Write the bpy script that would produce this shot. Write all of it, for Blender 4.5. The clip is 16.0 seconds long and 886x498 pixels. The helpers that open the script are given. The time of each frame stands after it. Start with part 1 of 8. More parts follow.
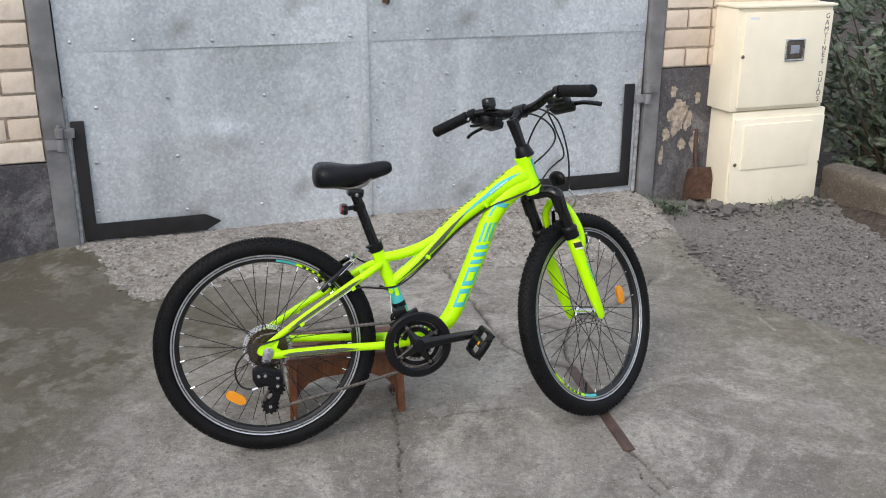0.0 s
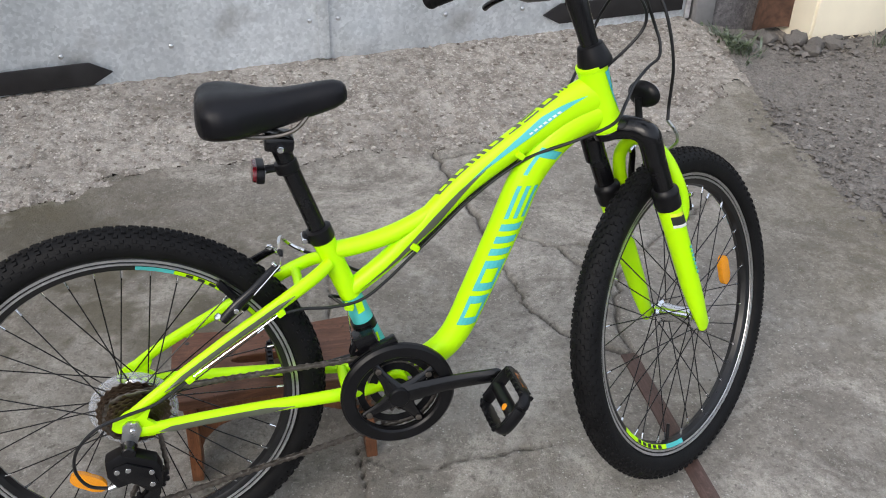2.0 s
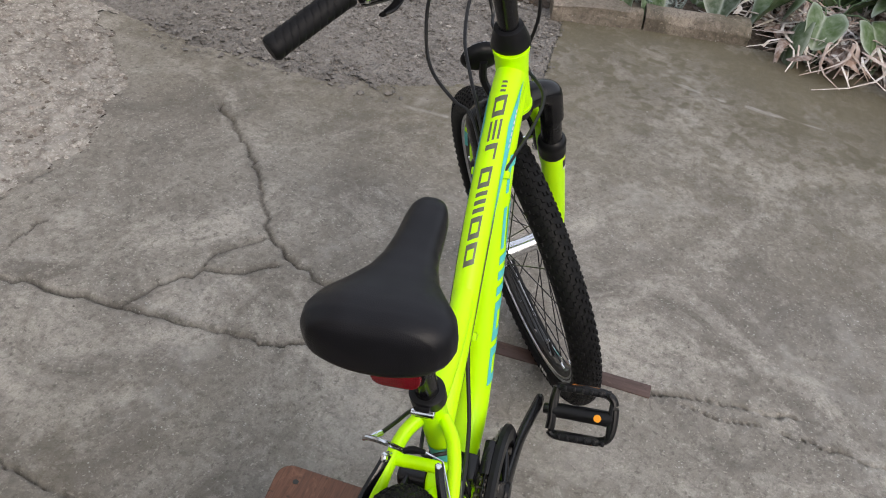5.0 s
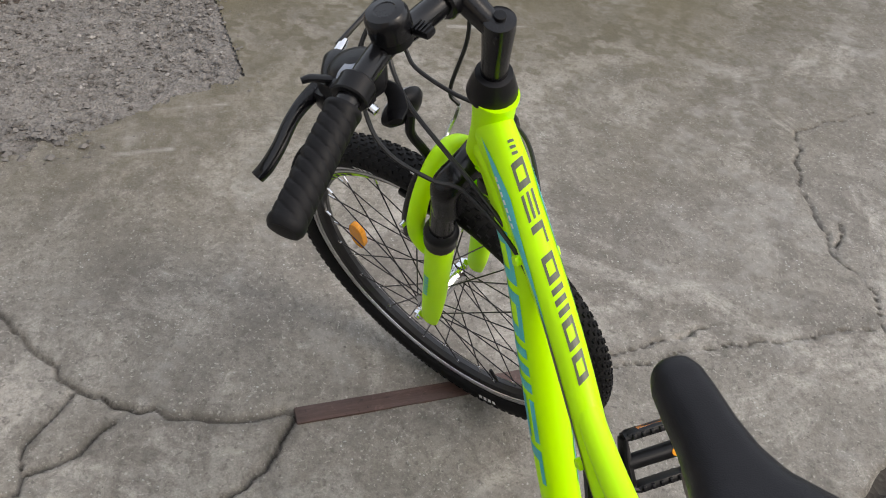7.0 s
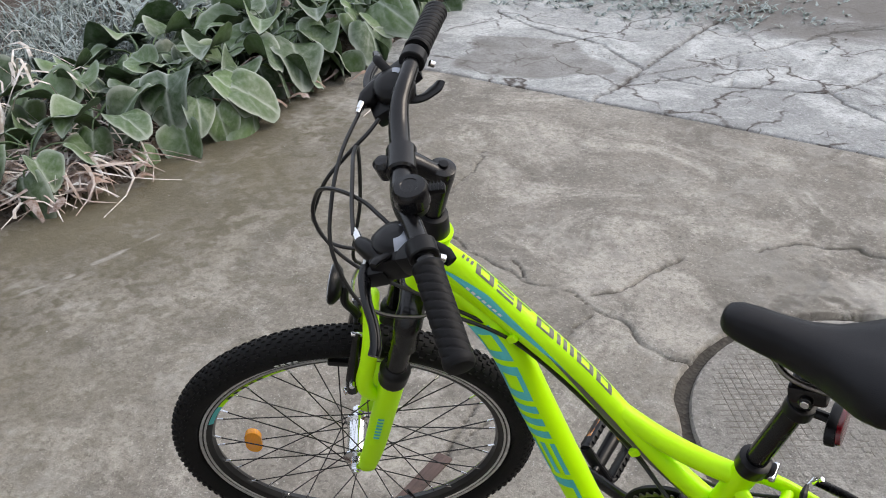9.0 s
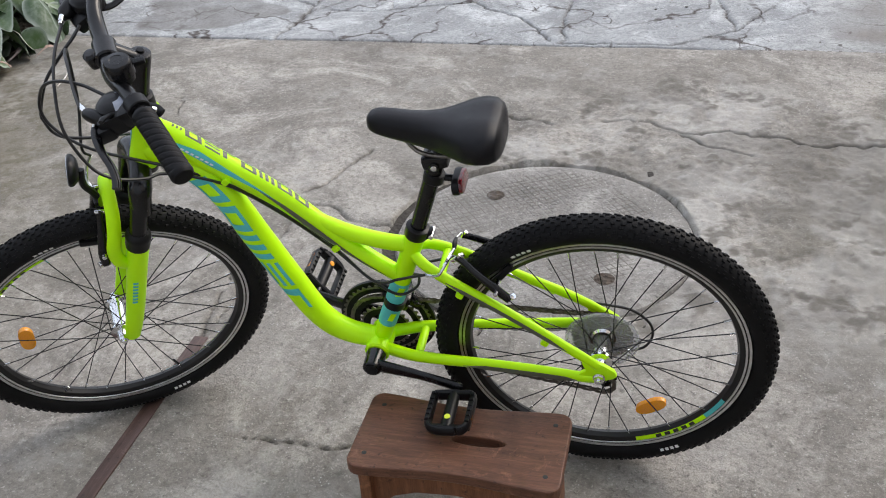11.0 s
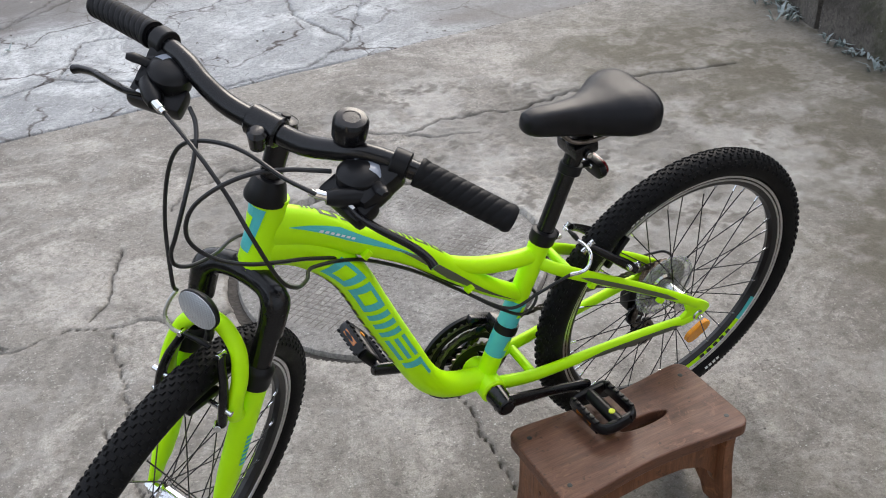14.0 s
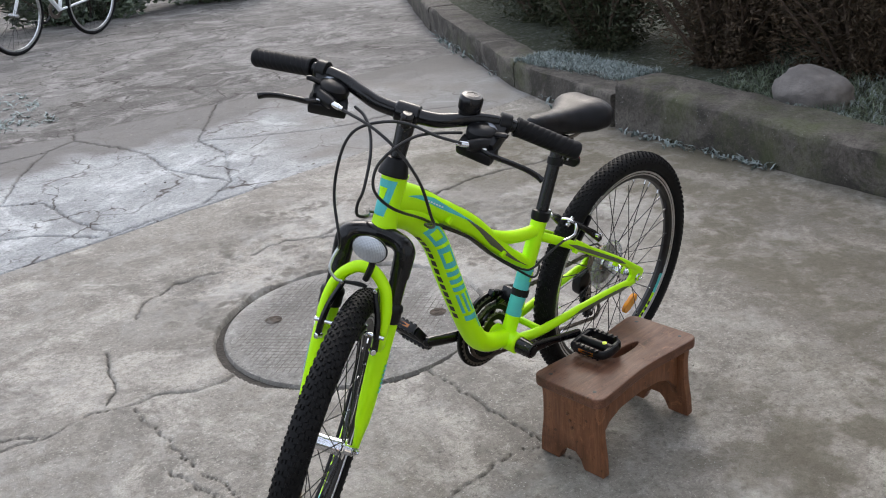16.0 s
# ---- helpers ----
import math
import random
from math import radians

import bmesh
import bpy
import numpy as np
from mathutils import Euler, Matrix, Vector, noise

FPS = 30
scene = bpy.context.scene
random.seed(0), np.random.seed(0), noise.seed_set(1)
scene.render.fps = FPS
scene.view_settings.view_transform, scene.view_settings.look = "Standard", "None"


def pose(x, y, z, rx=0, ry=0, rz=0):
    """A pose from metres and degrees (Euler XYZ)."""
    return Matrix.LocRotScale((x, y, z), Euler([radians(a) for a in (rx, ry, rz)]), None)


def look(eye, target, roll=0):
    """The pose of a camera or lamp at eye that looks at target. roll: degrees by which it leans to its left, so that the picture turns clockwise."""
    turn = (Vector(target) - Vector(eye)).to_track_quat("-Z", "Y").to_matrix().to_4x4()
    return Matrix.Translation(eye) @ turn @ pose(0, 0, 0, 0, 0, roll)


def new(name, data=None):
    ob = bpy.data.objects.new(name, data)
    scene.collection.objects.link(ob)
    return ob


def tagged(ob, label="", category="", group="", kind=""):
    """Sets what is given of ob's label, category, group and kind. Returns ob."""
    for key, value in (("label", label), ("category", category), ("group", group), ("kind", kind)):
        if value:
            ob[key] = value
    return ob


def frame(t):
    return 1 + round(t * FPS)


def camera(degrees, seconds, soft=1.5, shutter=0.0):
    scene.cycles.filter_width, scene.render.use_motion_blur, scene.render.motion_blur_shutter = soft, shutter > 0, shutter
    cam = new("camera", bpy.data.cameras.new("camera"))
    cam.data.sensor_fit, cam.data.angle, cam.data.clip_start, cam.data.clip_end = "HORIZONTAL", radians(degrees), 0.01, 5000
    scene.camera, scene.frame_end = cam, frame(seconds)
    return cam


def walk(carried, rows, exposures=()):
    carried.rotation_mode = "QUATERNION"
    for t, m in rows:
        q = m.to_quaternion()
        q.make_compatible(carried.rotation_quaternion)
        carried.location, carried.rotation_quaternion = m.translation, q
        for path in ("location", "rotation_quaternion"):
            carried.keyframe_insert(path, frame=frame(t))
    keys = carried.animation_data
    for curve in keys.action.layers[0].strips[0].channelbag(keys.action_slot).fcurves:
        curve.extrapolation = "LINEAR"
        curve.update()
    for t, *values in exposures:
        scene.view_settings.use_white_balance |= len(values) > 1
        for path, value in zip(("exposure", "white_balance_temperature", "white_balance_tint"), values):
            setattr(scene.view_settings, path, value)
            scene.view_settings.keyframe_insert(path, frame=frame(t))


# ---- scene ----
cam = camera(50.5, 16.0, soft=1.0)
PATH = [
    (0, (0.148, 0.028, 1.368), (0.148, 1.916, 0.709), 0.1),
    (0.5, (0.182, 0.339, 1.343), (0.171, 2.184, 0.572), -0.2),
    (1, (0.159, 0.717, 1.352), (0.173, 2.498, 0.443), 0.2),
    (1.5, (0.138, 0.973, 1.328), (0.182, 2.716, 0.348), 0.8),
    (2, (0.112, 1.252, 1.306), (0.165, 2.908, 0.186), 1.3),
    (2.5, (-0.001, 1.409, 1.263), (0.168, 3.009, 0.075), 2.5),
    (3, (-0.238, 1.504, 1.271), (0.227, 3.011, 0.041), 2.1),
    (3.5, (-0.384, 1.639, 1.252), (0.337, 3.042, 0.023), 4.2),
    (4, (-0.483, 1.803, 1.273), (0.518, 2.986, 0.008), 6.4),
    (4.5, (-0.637, 1.959, 1.285), (0.631, 2.934, 0.084), 8.5),
    (4.7, (-0.7, 2.037, 1.305), (0.661, 2.871, 0.1), 7.9),
    (6.8, (-0.438, 2.672, 1.248), (1.018, 2.568, -0.119), 7.1),
    (7, (-0.443, 2.724, 1.263), (1.044, 2.489, -0.052), 5.8),
    (7.5, (-0.403, 2.822, 1.264), (1.082, 2.327, 0.019), 3.6),
    (8, (-0.332, 2.927, 1.296), (1.129, 2.212, 0.132), 0.9),
    (8.5, (-0.33, 3.062, 1.312), (1.06, 2.105, 0.24), 1.0),
    (9, (-0.38, 3.27, 1.331), (0.859, 2.067, 0.32), -2.2),
    (9.5, (-0.499, 3.403, 1.331), (0.688, 2.133, 0.341), -3.4),
    (10, (-0.678, 3.542, 1.346), (0.369, 2.195, 0.303), -2.2),
    (10.2, (-0.725, 3.575, 1.357), (0.268, 2.197, 0.3), -2.7),
    (12.3, (-0.336, 3.595, 1.337), (0.103, 2.009, 0.201), -3.5),
    (12.5, (-0.256, 3.564, 1.333), (0.15, 1.974, 0.191), -3.2),
    (13, (-0.055, 3.488, 1.301), (0.16, 1.848, 0.178), -5.2),
    (13.5, (0.163, 3.495, 1.303), (0.06, 1.833, 0.195), -4.8),
    (14, (0.411, 3.589, 1.304), (0.005, 1.952, 0.23), -4.0),
    (14.5, (0.582, 3.768, 1.284), (-0.036, 2.12, 0.335), -3.2),
    (15, (0.728, 3.897, 1.282), (0.002, 2.243, 0.424), -2.7),
    (15.5, (0.919, 3.93, 1.254), (0.037, 2.344, 0.415), -3.5),
    (16, (1.1, 3.948, 1.251), (0.166, 2.352, 0.489), -5.4),
]
walk(cam, [(t, look(eye, target, roll)) for t, eye, target, roll in PATH], [(0.0, -0.04, 6500, 10), (3.0, 0.03, 6500, 10), (4.6, -0.10, 6750, 11.5), (7.0, 0.05, 6950, 10.5), (9.5, 0.12, 6700, 10.3), (12.5, 0.20, 6600, 10.6), (14.0, 0.21, 6550, 10.5), (16.0, 0.18, 6500, 10.5)])


# ---------------------------------------------------------------- light
EXPOSURE = 0.0
scene.view_settings.exposure = EXPOSURE
world = bpy.data.worlds.new("world")
scene.world = world
world.use_nodes = True
wn, wl = world.node_tree.nodes, world.node_tree.links
wn.clear()
w_out, w_bg, w_sky = wn.new("ShaderNodeOutputWorld"), wn.new("ShaderNodeBackground"), wn.new("ShaderNodeTexSky")
w_sky.sky_type, w_sky.sun_disc = "NISHITA", False
SUN_FROM = Vector((-0.55, -0.80, 0.78)).normalized()
w_sky.sun_elevation = math.asin(SUN_FROM.z)
w_sky.sun_rotation = math.atan2(SUN_FROM.x, SUN_FROM.y)
w_sky.air_density, w_sky.dust_density, w_sky.ozone_density = 1.0, 4.0, 1.0
w_mix = wn.new("ShaderNodeMixRGB")
w_mix.inputs[0].default_value, w_mix.inputs[2].default_value = 0.55, (8.4, 9.0, 10.2, 1)
wl.new(w_sky.outputs[0], w_mix.inputs[1])
wl.new(w_mix.outputs[0], w_bg.inputs[0])
w_bg.inputs[1].default_value = 0.182
wl.new(w_bg.outputs[0], w_out.inputs[0])
sun_data = bpy.data.lights.new("sun", "SUN")
sun_data.energy, sun_data.angle, sun_data.color = 1.05, radians(26), (1.0, 0.95, 0.88)
sun = new("sun", sun_data)
sun.matrix_world = look(SUN_FROM * 20, (0, 0, 0))


# ---------------------------------------------------------------- materials
def node(nt, kind, **inputs):
    n = nt.nodes.new(kind)
    for key, value in inputs.items():
        n.inputs[key.replace("_", " ")].default_value = value
    return n


def ramp(nt, source, stops):
    r = nt.nodes.new("ShaderNodeValToRGB")
    while len(r.color_ramp.elements) < len(stops):
        r.color_ramp.elements.new(0.5)
    for el, (pos, col) in zip(r.color_ramp.elements, stops):
        el.position = pos
        el.color = (*col, 1) if len(col) == 3 else col
    nt.links.new(source, r.inputs[0])
    return r.outputs[0]


def mixed(nt, fac, a, b, mode="MIX"):
    m = nt.nodes.new("ShaderNodeMixRGB")
    m.blend_type = mode
    for i, v in ((0, fac), (1, a), (2, b)):
        if isinstance(v, bpy.types.NodeSocket):
            nt.links.new(v, m.inputs[i])
        else:
            m.inputs[i].default_value = v if i == 0 else (*v, 1)
    return m.outputs[0]


def grey(nt, source, lo, hi, a=0.0, b=1.0):
    m = nt.nodes.new("ShaderNodeMapRange")
    m.inputs[1].default_value, m.inputs[2].default_value, m.inputs[3].default_value, m.inputs[4].default_value = lo, hi, a, b
    nt.links.new(source, m.inputs[0])
    return m.outputs[0]


def noise_at(nt, scale, detail=4.0, rough=0.55, coords="Object", stretch=None, distort=0.0):
    tc = nt.nodes.new("ShaderNodeTexCoord")
    src = tc.outputs[coords]
    if stretch:
        mp = nt.nodes.new("ShaderNodeMapping")
        mp.inputs["Scale"].default_value = stretch
        nt.links.new(src, mp.inputs[0])
        src = mp.outputs[0]
    n = node(nt, "ShaderNodeTexNoise", Scale=scale, Detail=detail, Roughness=rough, Distortion=distort)
    nt.links.new(src, n.inputs["Vector"])
    return n.outputs["Fac"]


def voronoi_at(nt, scale, feature="F1", out="Distance", coords="Object", rand=1.0):
    tc = nt.nodes.new("ShaderNodeTexCoord")
    v = nt.nodes.new("ShaderNodeTexVoronoi")
    v.feature = feature
    v.inputs["Scale"].default_value = scale
    v.inputs["Randomness"].default_value = rand
    nt.links.new(tc.outputs[coords], v.inputs["Vector"])
    return v.outputs[out]


def bump(nt, height, strength, distance, normal=None):
    b = node(nt, "ShaderNodeBump", Strength=strength, Distance=distance)
    nt.links.new(height, b.inputs["Height"])
    if normal is not None:
        nt.links.new(normal, b.inputs["Normal"])
    return b.outputs[0]


def start(name, rough=0.6, metal=0.0):
    m = bpy.data.materials.new(name)
    m.use_nodes = True
    nt = m.node_tree
    b = nt.nodes["Principled BSDF"]
    b.inputs["Roughness"].default_value, b.inputs["Metallic"].default_value = rough, metal
    return m, nt, b


def plain(name, col, rough=0.5, metal=0.0, vary=0.12, scale=40.0, bump_d=0.0002, bump_s=0.3, coat=0.0, grain=600.0, gloss=0.5):
    """A painted, plastic or metal surface: two scales of variation in tone and gloss, and a fine relief."""
    m, nt, b = start(name, rough, metal)
    big, fine = noise_at(nt, scale), noise_at(nt, grain, 2)
    dark, light = [c * (1 - vary) for c in col], [min(1, c * (1 + vary)) for c in col]
    nt.links.new(ramp(nt, big, [(0.3, dark), (0.7, light)]), b.inputs["Base Color"])
    nt.links.new(grey(nt, big, 0.3, 0.7, max(0.02, rough - 0.08), min(1, rough + 0.08)), b.inputs["Roughness"])
    nt.links.new(bump(nt, fine, bump_s, bump_d), b.inputs["Normal"])
    b.inputs["Specular IOR Level"].default_value = gloss
    b.inputs["Coat Weight"].default_value = coat
    b.inputs["Coat Roughness"].default_value = 0.15
    return m


LIME = plain("lime_paint", (0.53, 1.0, 0.0), 0.42, vary=0.02, scale=6, bump_s=0.08, coat=0.03, gloss=0.3)
TEAL = plain("teal_decal", (0.08, 0.52, 0.52), 0.4, vary=0.05)
DECAL_GREY = plain("grey_decal", (0.10, 0.11, 0.075), 0.4, vary=0.1)
DECAL_BLACK = plain("black_decal", (0.02, 0.022, 0.02), 0.45, vary=0.1)
DECAL_WHITE = plain("white_decal", (0.75, 0.76, 0.76), 0.5, vary=0.05)
BLACK_METAL = plain("black_paint", (0.005, 0.005, 0.006), 0.22, vary=0.25, coat=0.05, gloss=0.36)
BLACK_PLASTIC = plain("black_plastic", (0.006, 0.006, 0.007), 0.36, vary=0.25, bump_s=0.4, gloss=0.24)
GREY_PLASTIC = plain("grey_plastic", (0.30, 0.33, 0.39), 0.12, vary=0.2)
SADDLE_VINYL = plain("black_vinyl", (0.007, 0.007, 0.009), 0.38, vary=0.2, scale=25, bump_d=0.0006, bump_s=0.5, grain=900, gloss=0.24)
RUBBER = plain("black_rubber", (0.0065, 0.0065, 0.007), 0.6, vary=0.35, scale=30, bump_d=0.0006, bump_s=0.5, gloss=0.15)
GRIP_RUBBER = plain("grip_rubber", (0.007, 0.007, 0.008), 0.55, vary=0.25, bump_s=0.5, gloss=0.18)
CHROME = plain("chrome", (0.75, 0.76, 0.78), 0.14, 1.0, vary=0.06)
ALU = plain("brushed_aluminium", (0.55, 0.56, 0.57), 0.32, 1.0, vary=0.12, scale=80)
STEEL_DARK = plain("oily_steel", (0.20, 0.18, 0.16), 0.4, 1.0, vary=0.35, scale=120)
RING_STEEL = plain("black_chainring", (0.010, 0.010, 0.011), 0.5, vary=0.4, scale=120, gloss=0.14)
CASSETTE = plain("brown_steel", (0.16, 0.12, 0.09), 0.38, 1.0, vary=0.35, scale=150)
SPOKE_MAT = plain("black_spoke", (0.03, 0.03, 0.032), 0.3, 0.8, vary=0.2)
RIM_BLACK = plain("black_rim", (0.006, 0.006, 0.007), 0.35, vary=0.2)
CABLE_MAT = plain("cable_housing", (0.006, 0.006, 0.007), 0.4, vary=0.2)


def reflector_mat(name, col):
    m, nt, b = start(name, 0.12)
    v = voronoi_at(nt, 420, rand=0.1)
    nt.links.new(ramp(nt, v, [(0.1, [c * 0.75 for c in col]), (0.7, col)]), b.inputs["Base Color"])
    nt.links.new(bump(nt, v, 0.5, 0.001), b.inputs["Normal"])
    b.inputs["Coat Weight"].default_value = 0.6
    return m


AMBER = reflector_mat("amber_reflector", (0.95, 0.36, 0.012))
AMBER_DIM = reflector_mat("dull_amber_reflector", (0.42, 0.13, 0.015))
RED = reflector_mat("red_reflector", (0.15, 0.004, 0.009))
LENS = reflector_mat("clear_reflector", (0.50, 0.53, 0.57))
LENS.node_tree.nodes["Principled BSDF"].inputs["Metallic"].default_value = 0.55
DOT = plain("yellow_cap", (0.75, 0.85, 0.05), 0.4)
ORANGE_DOT = plain("orange_cap", (0.95, 0.35, 0.02), 0.4)


def clear_plastic():
    m, nt, b = start("clear_plastic", 0.25)
    b.inputs["Base Color"].default_value = (0.55, 0.57, 0.60, 1)
    b.inputs["Alpha"].default_value = 0.30
    nt.links.new(bump(nt, noise_at(nt, 300), 0.2, 0.0004), b.inputs["Normal"])
    return m


CLEAR = clear_plastic()


def rim_band():
    """Machined braking band with fine turning marks."""
    m, nt, b = start("machined_rim", 0.3, 1.0)
    n = noise_at(nt, 60, 3)
    nt.links.new(ramp(nt, n, [(0.3, (0.62, 0.63, 0.65)), (0.7, (0.82, 0.83, 0.85))]), b.inputs["Base Color"])
    nt.links.new(bump(nt, noise_at(nt, 900, 2), 0.3, 0.0004), b.inputs["Normal"])
    return m


RIM_BAND = rim_band()


def concrete(name, tones, dirt_col, grit=0.5, speck=(0.55, 0.55, 0.53), relief=0.004, stain=0.6, moss=0.0, sheen=(0.8, 0.95), crazing=0.0):
    """Weathered concrete: blotches at several sizes, pits, sand, pale grit, and soil along its cracks (attribute 'crack')."""
    m, nt, b = start(name, 0.85)
    big, mid, fine = noise_at(nt, 0.8, 7, 0.6, distort=1.0), noise_at(nt, 3.4, 9, 0.7, distort=1.2), noise_at(nt, 62, 6, 0.74)
    sand = noise_at(nt, 240, 3, 0.7)
    col = ramp(nt, big, [(0.38, tones[0]), (0.5, tones[1]), (0.62, tones[2])])
    col = mixed(nt, grey(nt, mid, 0.47, 0.64, 0.0, stain), col, [c * 0.68 for c in tones[0]])
    col = mixed(nt, grey(nt, noise_at(nt, 2.1, 9, 0.7, distort=1.5), 0.50, 0.60, 0.0, 0.8), col, [min(1, c * 1.36) for c in tones[2]])
    col = mixed(nt, grey(nt, noise_at(nt, 11, 8, 0.75, distort=0.6), 0.48, 0.64, 0.0, 0.42), col, [c * 0.58 for c in tones[1]])
    col = mixed(nt, grey(nt, noise_at(nt, 17, 8, 0.8), 0.54, 0.66, 0.0, 0.42), col, [min(1, c * 1.5) for c in tones[2]])
    col = mixed(nt, grey(nt, noise_at(nt, 6.5, 4, 0.6, distort=0.5), 0.62, 0.68, 0.0, 0.45), col, [c * 0.55 for c in tones[1]])
    col = mixed(nt, grey(nt, fine, 0.48, 0.66, 0.0, 0.6), col, [c * 0.42 for c in tones[1]])
    col = mixed(nt, grey(nt, sand, 0.42, 0.66, 0.0, 0.35), col, [c * 0.4 for c in tones[1]])
    col = mixed(nt, grey(nt, noise_at(nt, 70, 3, 0.6), 0.60, 0.68, 0.0, 0.6), col, [c * 0.32 for c in tones[1]])
    col = mixed(nt, grey(nt, noise_at(nt, 130, 2, 0.6, distort=0.4), 0.62, 0.70, 0.0, 0.5), col, [min(1, c * 1.55) for c in tones[2]])
    crumb = noise_at(nt, 27, 10, 0.82, distort=0.9)
    col = mixed(nt, grey(nt, crumb, 0.54, 0.61, 0.0, 0.45), col, [c * 0.5 for c in tones[1]])
    col = mixed(nt, grey(nt, crumb, 0.43, 0.37, 0.0, 0.40), col, [min(1, c * 1.35) for c in tones[2]])
    grains = voronoi_at(nt, 105)
    where = noise_at(nt, 11, 5, 0.7)
    g1, g2 = grey(nt, grains, 0.22, 0.12), grey(nt, where, 0.60 - 0.22 * grit, 0.70 - 0.2 * grit)
    mul = nt.nodes.new("ShaderNodeMath")
    mul.operation = "MULTIPLY"
    nt.links.new(g1, mul.inputs[0])
    nt.links.new(g2, mul.inputs[1])
    col = mixed(nt, mul.outputs[0], col, speck)
    if moss:
        col = mixed(nt, grey(nt, noise_at(nt, 2.2, 6, 0.7), 0.52, 0.7, 0.0, moss), col, (0.07, 0.085, 0.03))
    if crazing:
        tc, warp = nt.nodes.new("ShaderNodeTexCoord"), nt.nodes.new("ShaderNodeTexNoise")
        warp.inputs["Scale"].default_value, warp.inputs["Detail"].default_value = 3.0, 6
        nt.links.new(tc.outputs["Object"], warp.inputs["Vector"])
        add = nt.nodes.new("ShaderNodeMixRGB")
        add.blend_type, add.inputs[0].default_value = "ADD", 0.45
        nt.links.new(tc.outputs["Object"], add.inputs[1])
        nt.links.new(warp.outputs["Color"], add.inputs[2])
        for scale, thin, mask in ((2.1, 0.020, 0.42), (5.2, 0.026, 0.52)):
            v = nt.nodes.new("ShaderNodeTexVoronoi")
            v.feature = "DISTANCE_TO_EDGE"
            v.inputs["Scale"].default_value = scale
            nt.links.new(add.outputs[0], v.inputs["Vector"])
            cut = nt.nodes.new("ShaderNodeMath")
            cut.operation = "MULTIPLY"
            nt.links.new(grey(nt, v.outputs["Distance"], thin, 0.004, 0.0, crazing), cut.inputs[0])
            nt.links.new(grey(nt, noise_at(nt, 1.9 * scale ** 0.5, 4, 0.6), mask, mask + 0.12), cut.inputs[1])
            col = mixed(nt, cut.outputs[0], col, dirt_col)
    for key, tone in (("dark_tone", (0.098, 0.086, 0.056)), ("moss", (0.15, 0.130, 0.082)), ("mend", (0.21, 0.194, 0.175)), ("worn", (0.135, 0.125, 0.115)), ("scour", (0.44, 0.425, 0.395)), ("dust", (0.12, 0.108, 0.09)), ("crack", dirt_col)):
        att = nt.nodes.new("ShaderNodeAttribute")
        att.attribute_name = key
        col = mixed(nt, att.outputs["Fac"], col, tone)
    nt.links.new(col, b.inputs["Base Color"])
    h1 = bump(nt, mid, 0.6, relief * 1.4)
    h1 = bump(nt, crumb, 0.7, relief * 1.6, h1)
    h2 = bump(nt, fine, 0.9, relief * 1.2, h1)
    h3 = bump(nt, sand, 0.7, 0.002, h2)
    nt.links.new(bump(nt, mul.outputs[0], 0.4, 0.002, h3), b.inputs["Normal"])
    nt.links.new(grey(nt, fine, 0.3, 0.7, sheen[0], sheen[1]), b.inputs["Roughness"])
    return m


YARD = concrete("yard_concrete", [(0.216, 0.196, 0.168), (0.308, 0.285, 0.249), (0.39, 0.366, 0.328)], (0.035, 0.03, 0.025), grit=0.35, sheen=(0.58, 0.85), stain=0.8)
FAR_OLD = concrete("far_concrete", [(0.09, 0.083, 0.076), (0.155, 0.146, 0.135), (0.24, 0.23, 0.22)], (0.03, 0.025, 0.02), grit=0.2, stain=0.95, crazing=1.0)
OLD = concrete("old_concrete", [(0.33, 0.338, 0.342), (0.41, 0.422, 0.426), (0.48, 0.495, 0.495)], (0.05, 0.038, 0.032), grit=0.2, stain=0.6, crazing=0.9)
COVER = concrete("cover_concrete", [(0.235, 0.222, 0.202), (0.30, 0.285, 0.262), (0.365, 0.348, 0.322)], (0.03, 0.026, 0.022), grit=0.5, stain=0.35)
KERB = concrete("kerb_concrete", [(0.042, 0.037, 0.030), (0.072, 0.064, 0.054), (0.125, 0.112, 0.097)], (0.03, 0.03, 0.02), grit=0.2, moss=0.75, stain=0.85)
KERB_BROWN = concrete("brown_kerb_concrete", [(0.125, 0.103, 0.082), (0.19, 0.16, 0.128), (0.265, 0.228, 0.19)], (0.03, 0.03, 0.02), grit=0.2, moss=0.25)
PLINTH = concrete("plinth_render", [(0.060, 0.057, 0.062), (0.108, 0.103, 0.110), (0.20, 0.192, 0.195)], (0.02, 0.02, 0.02), grit=0.15)


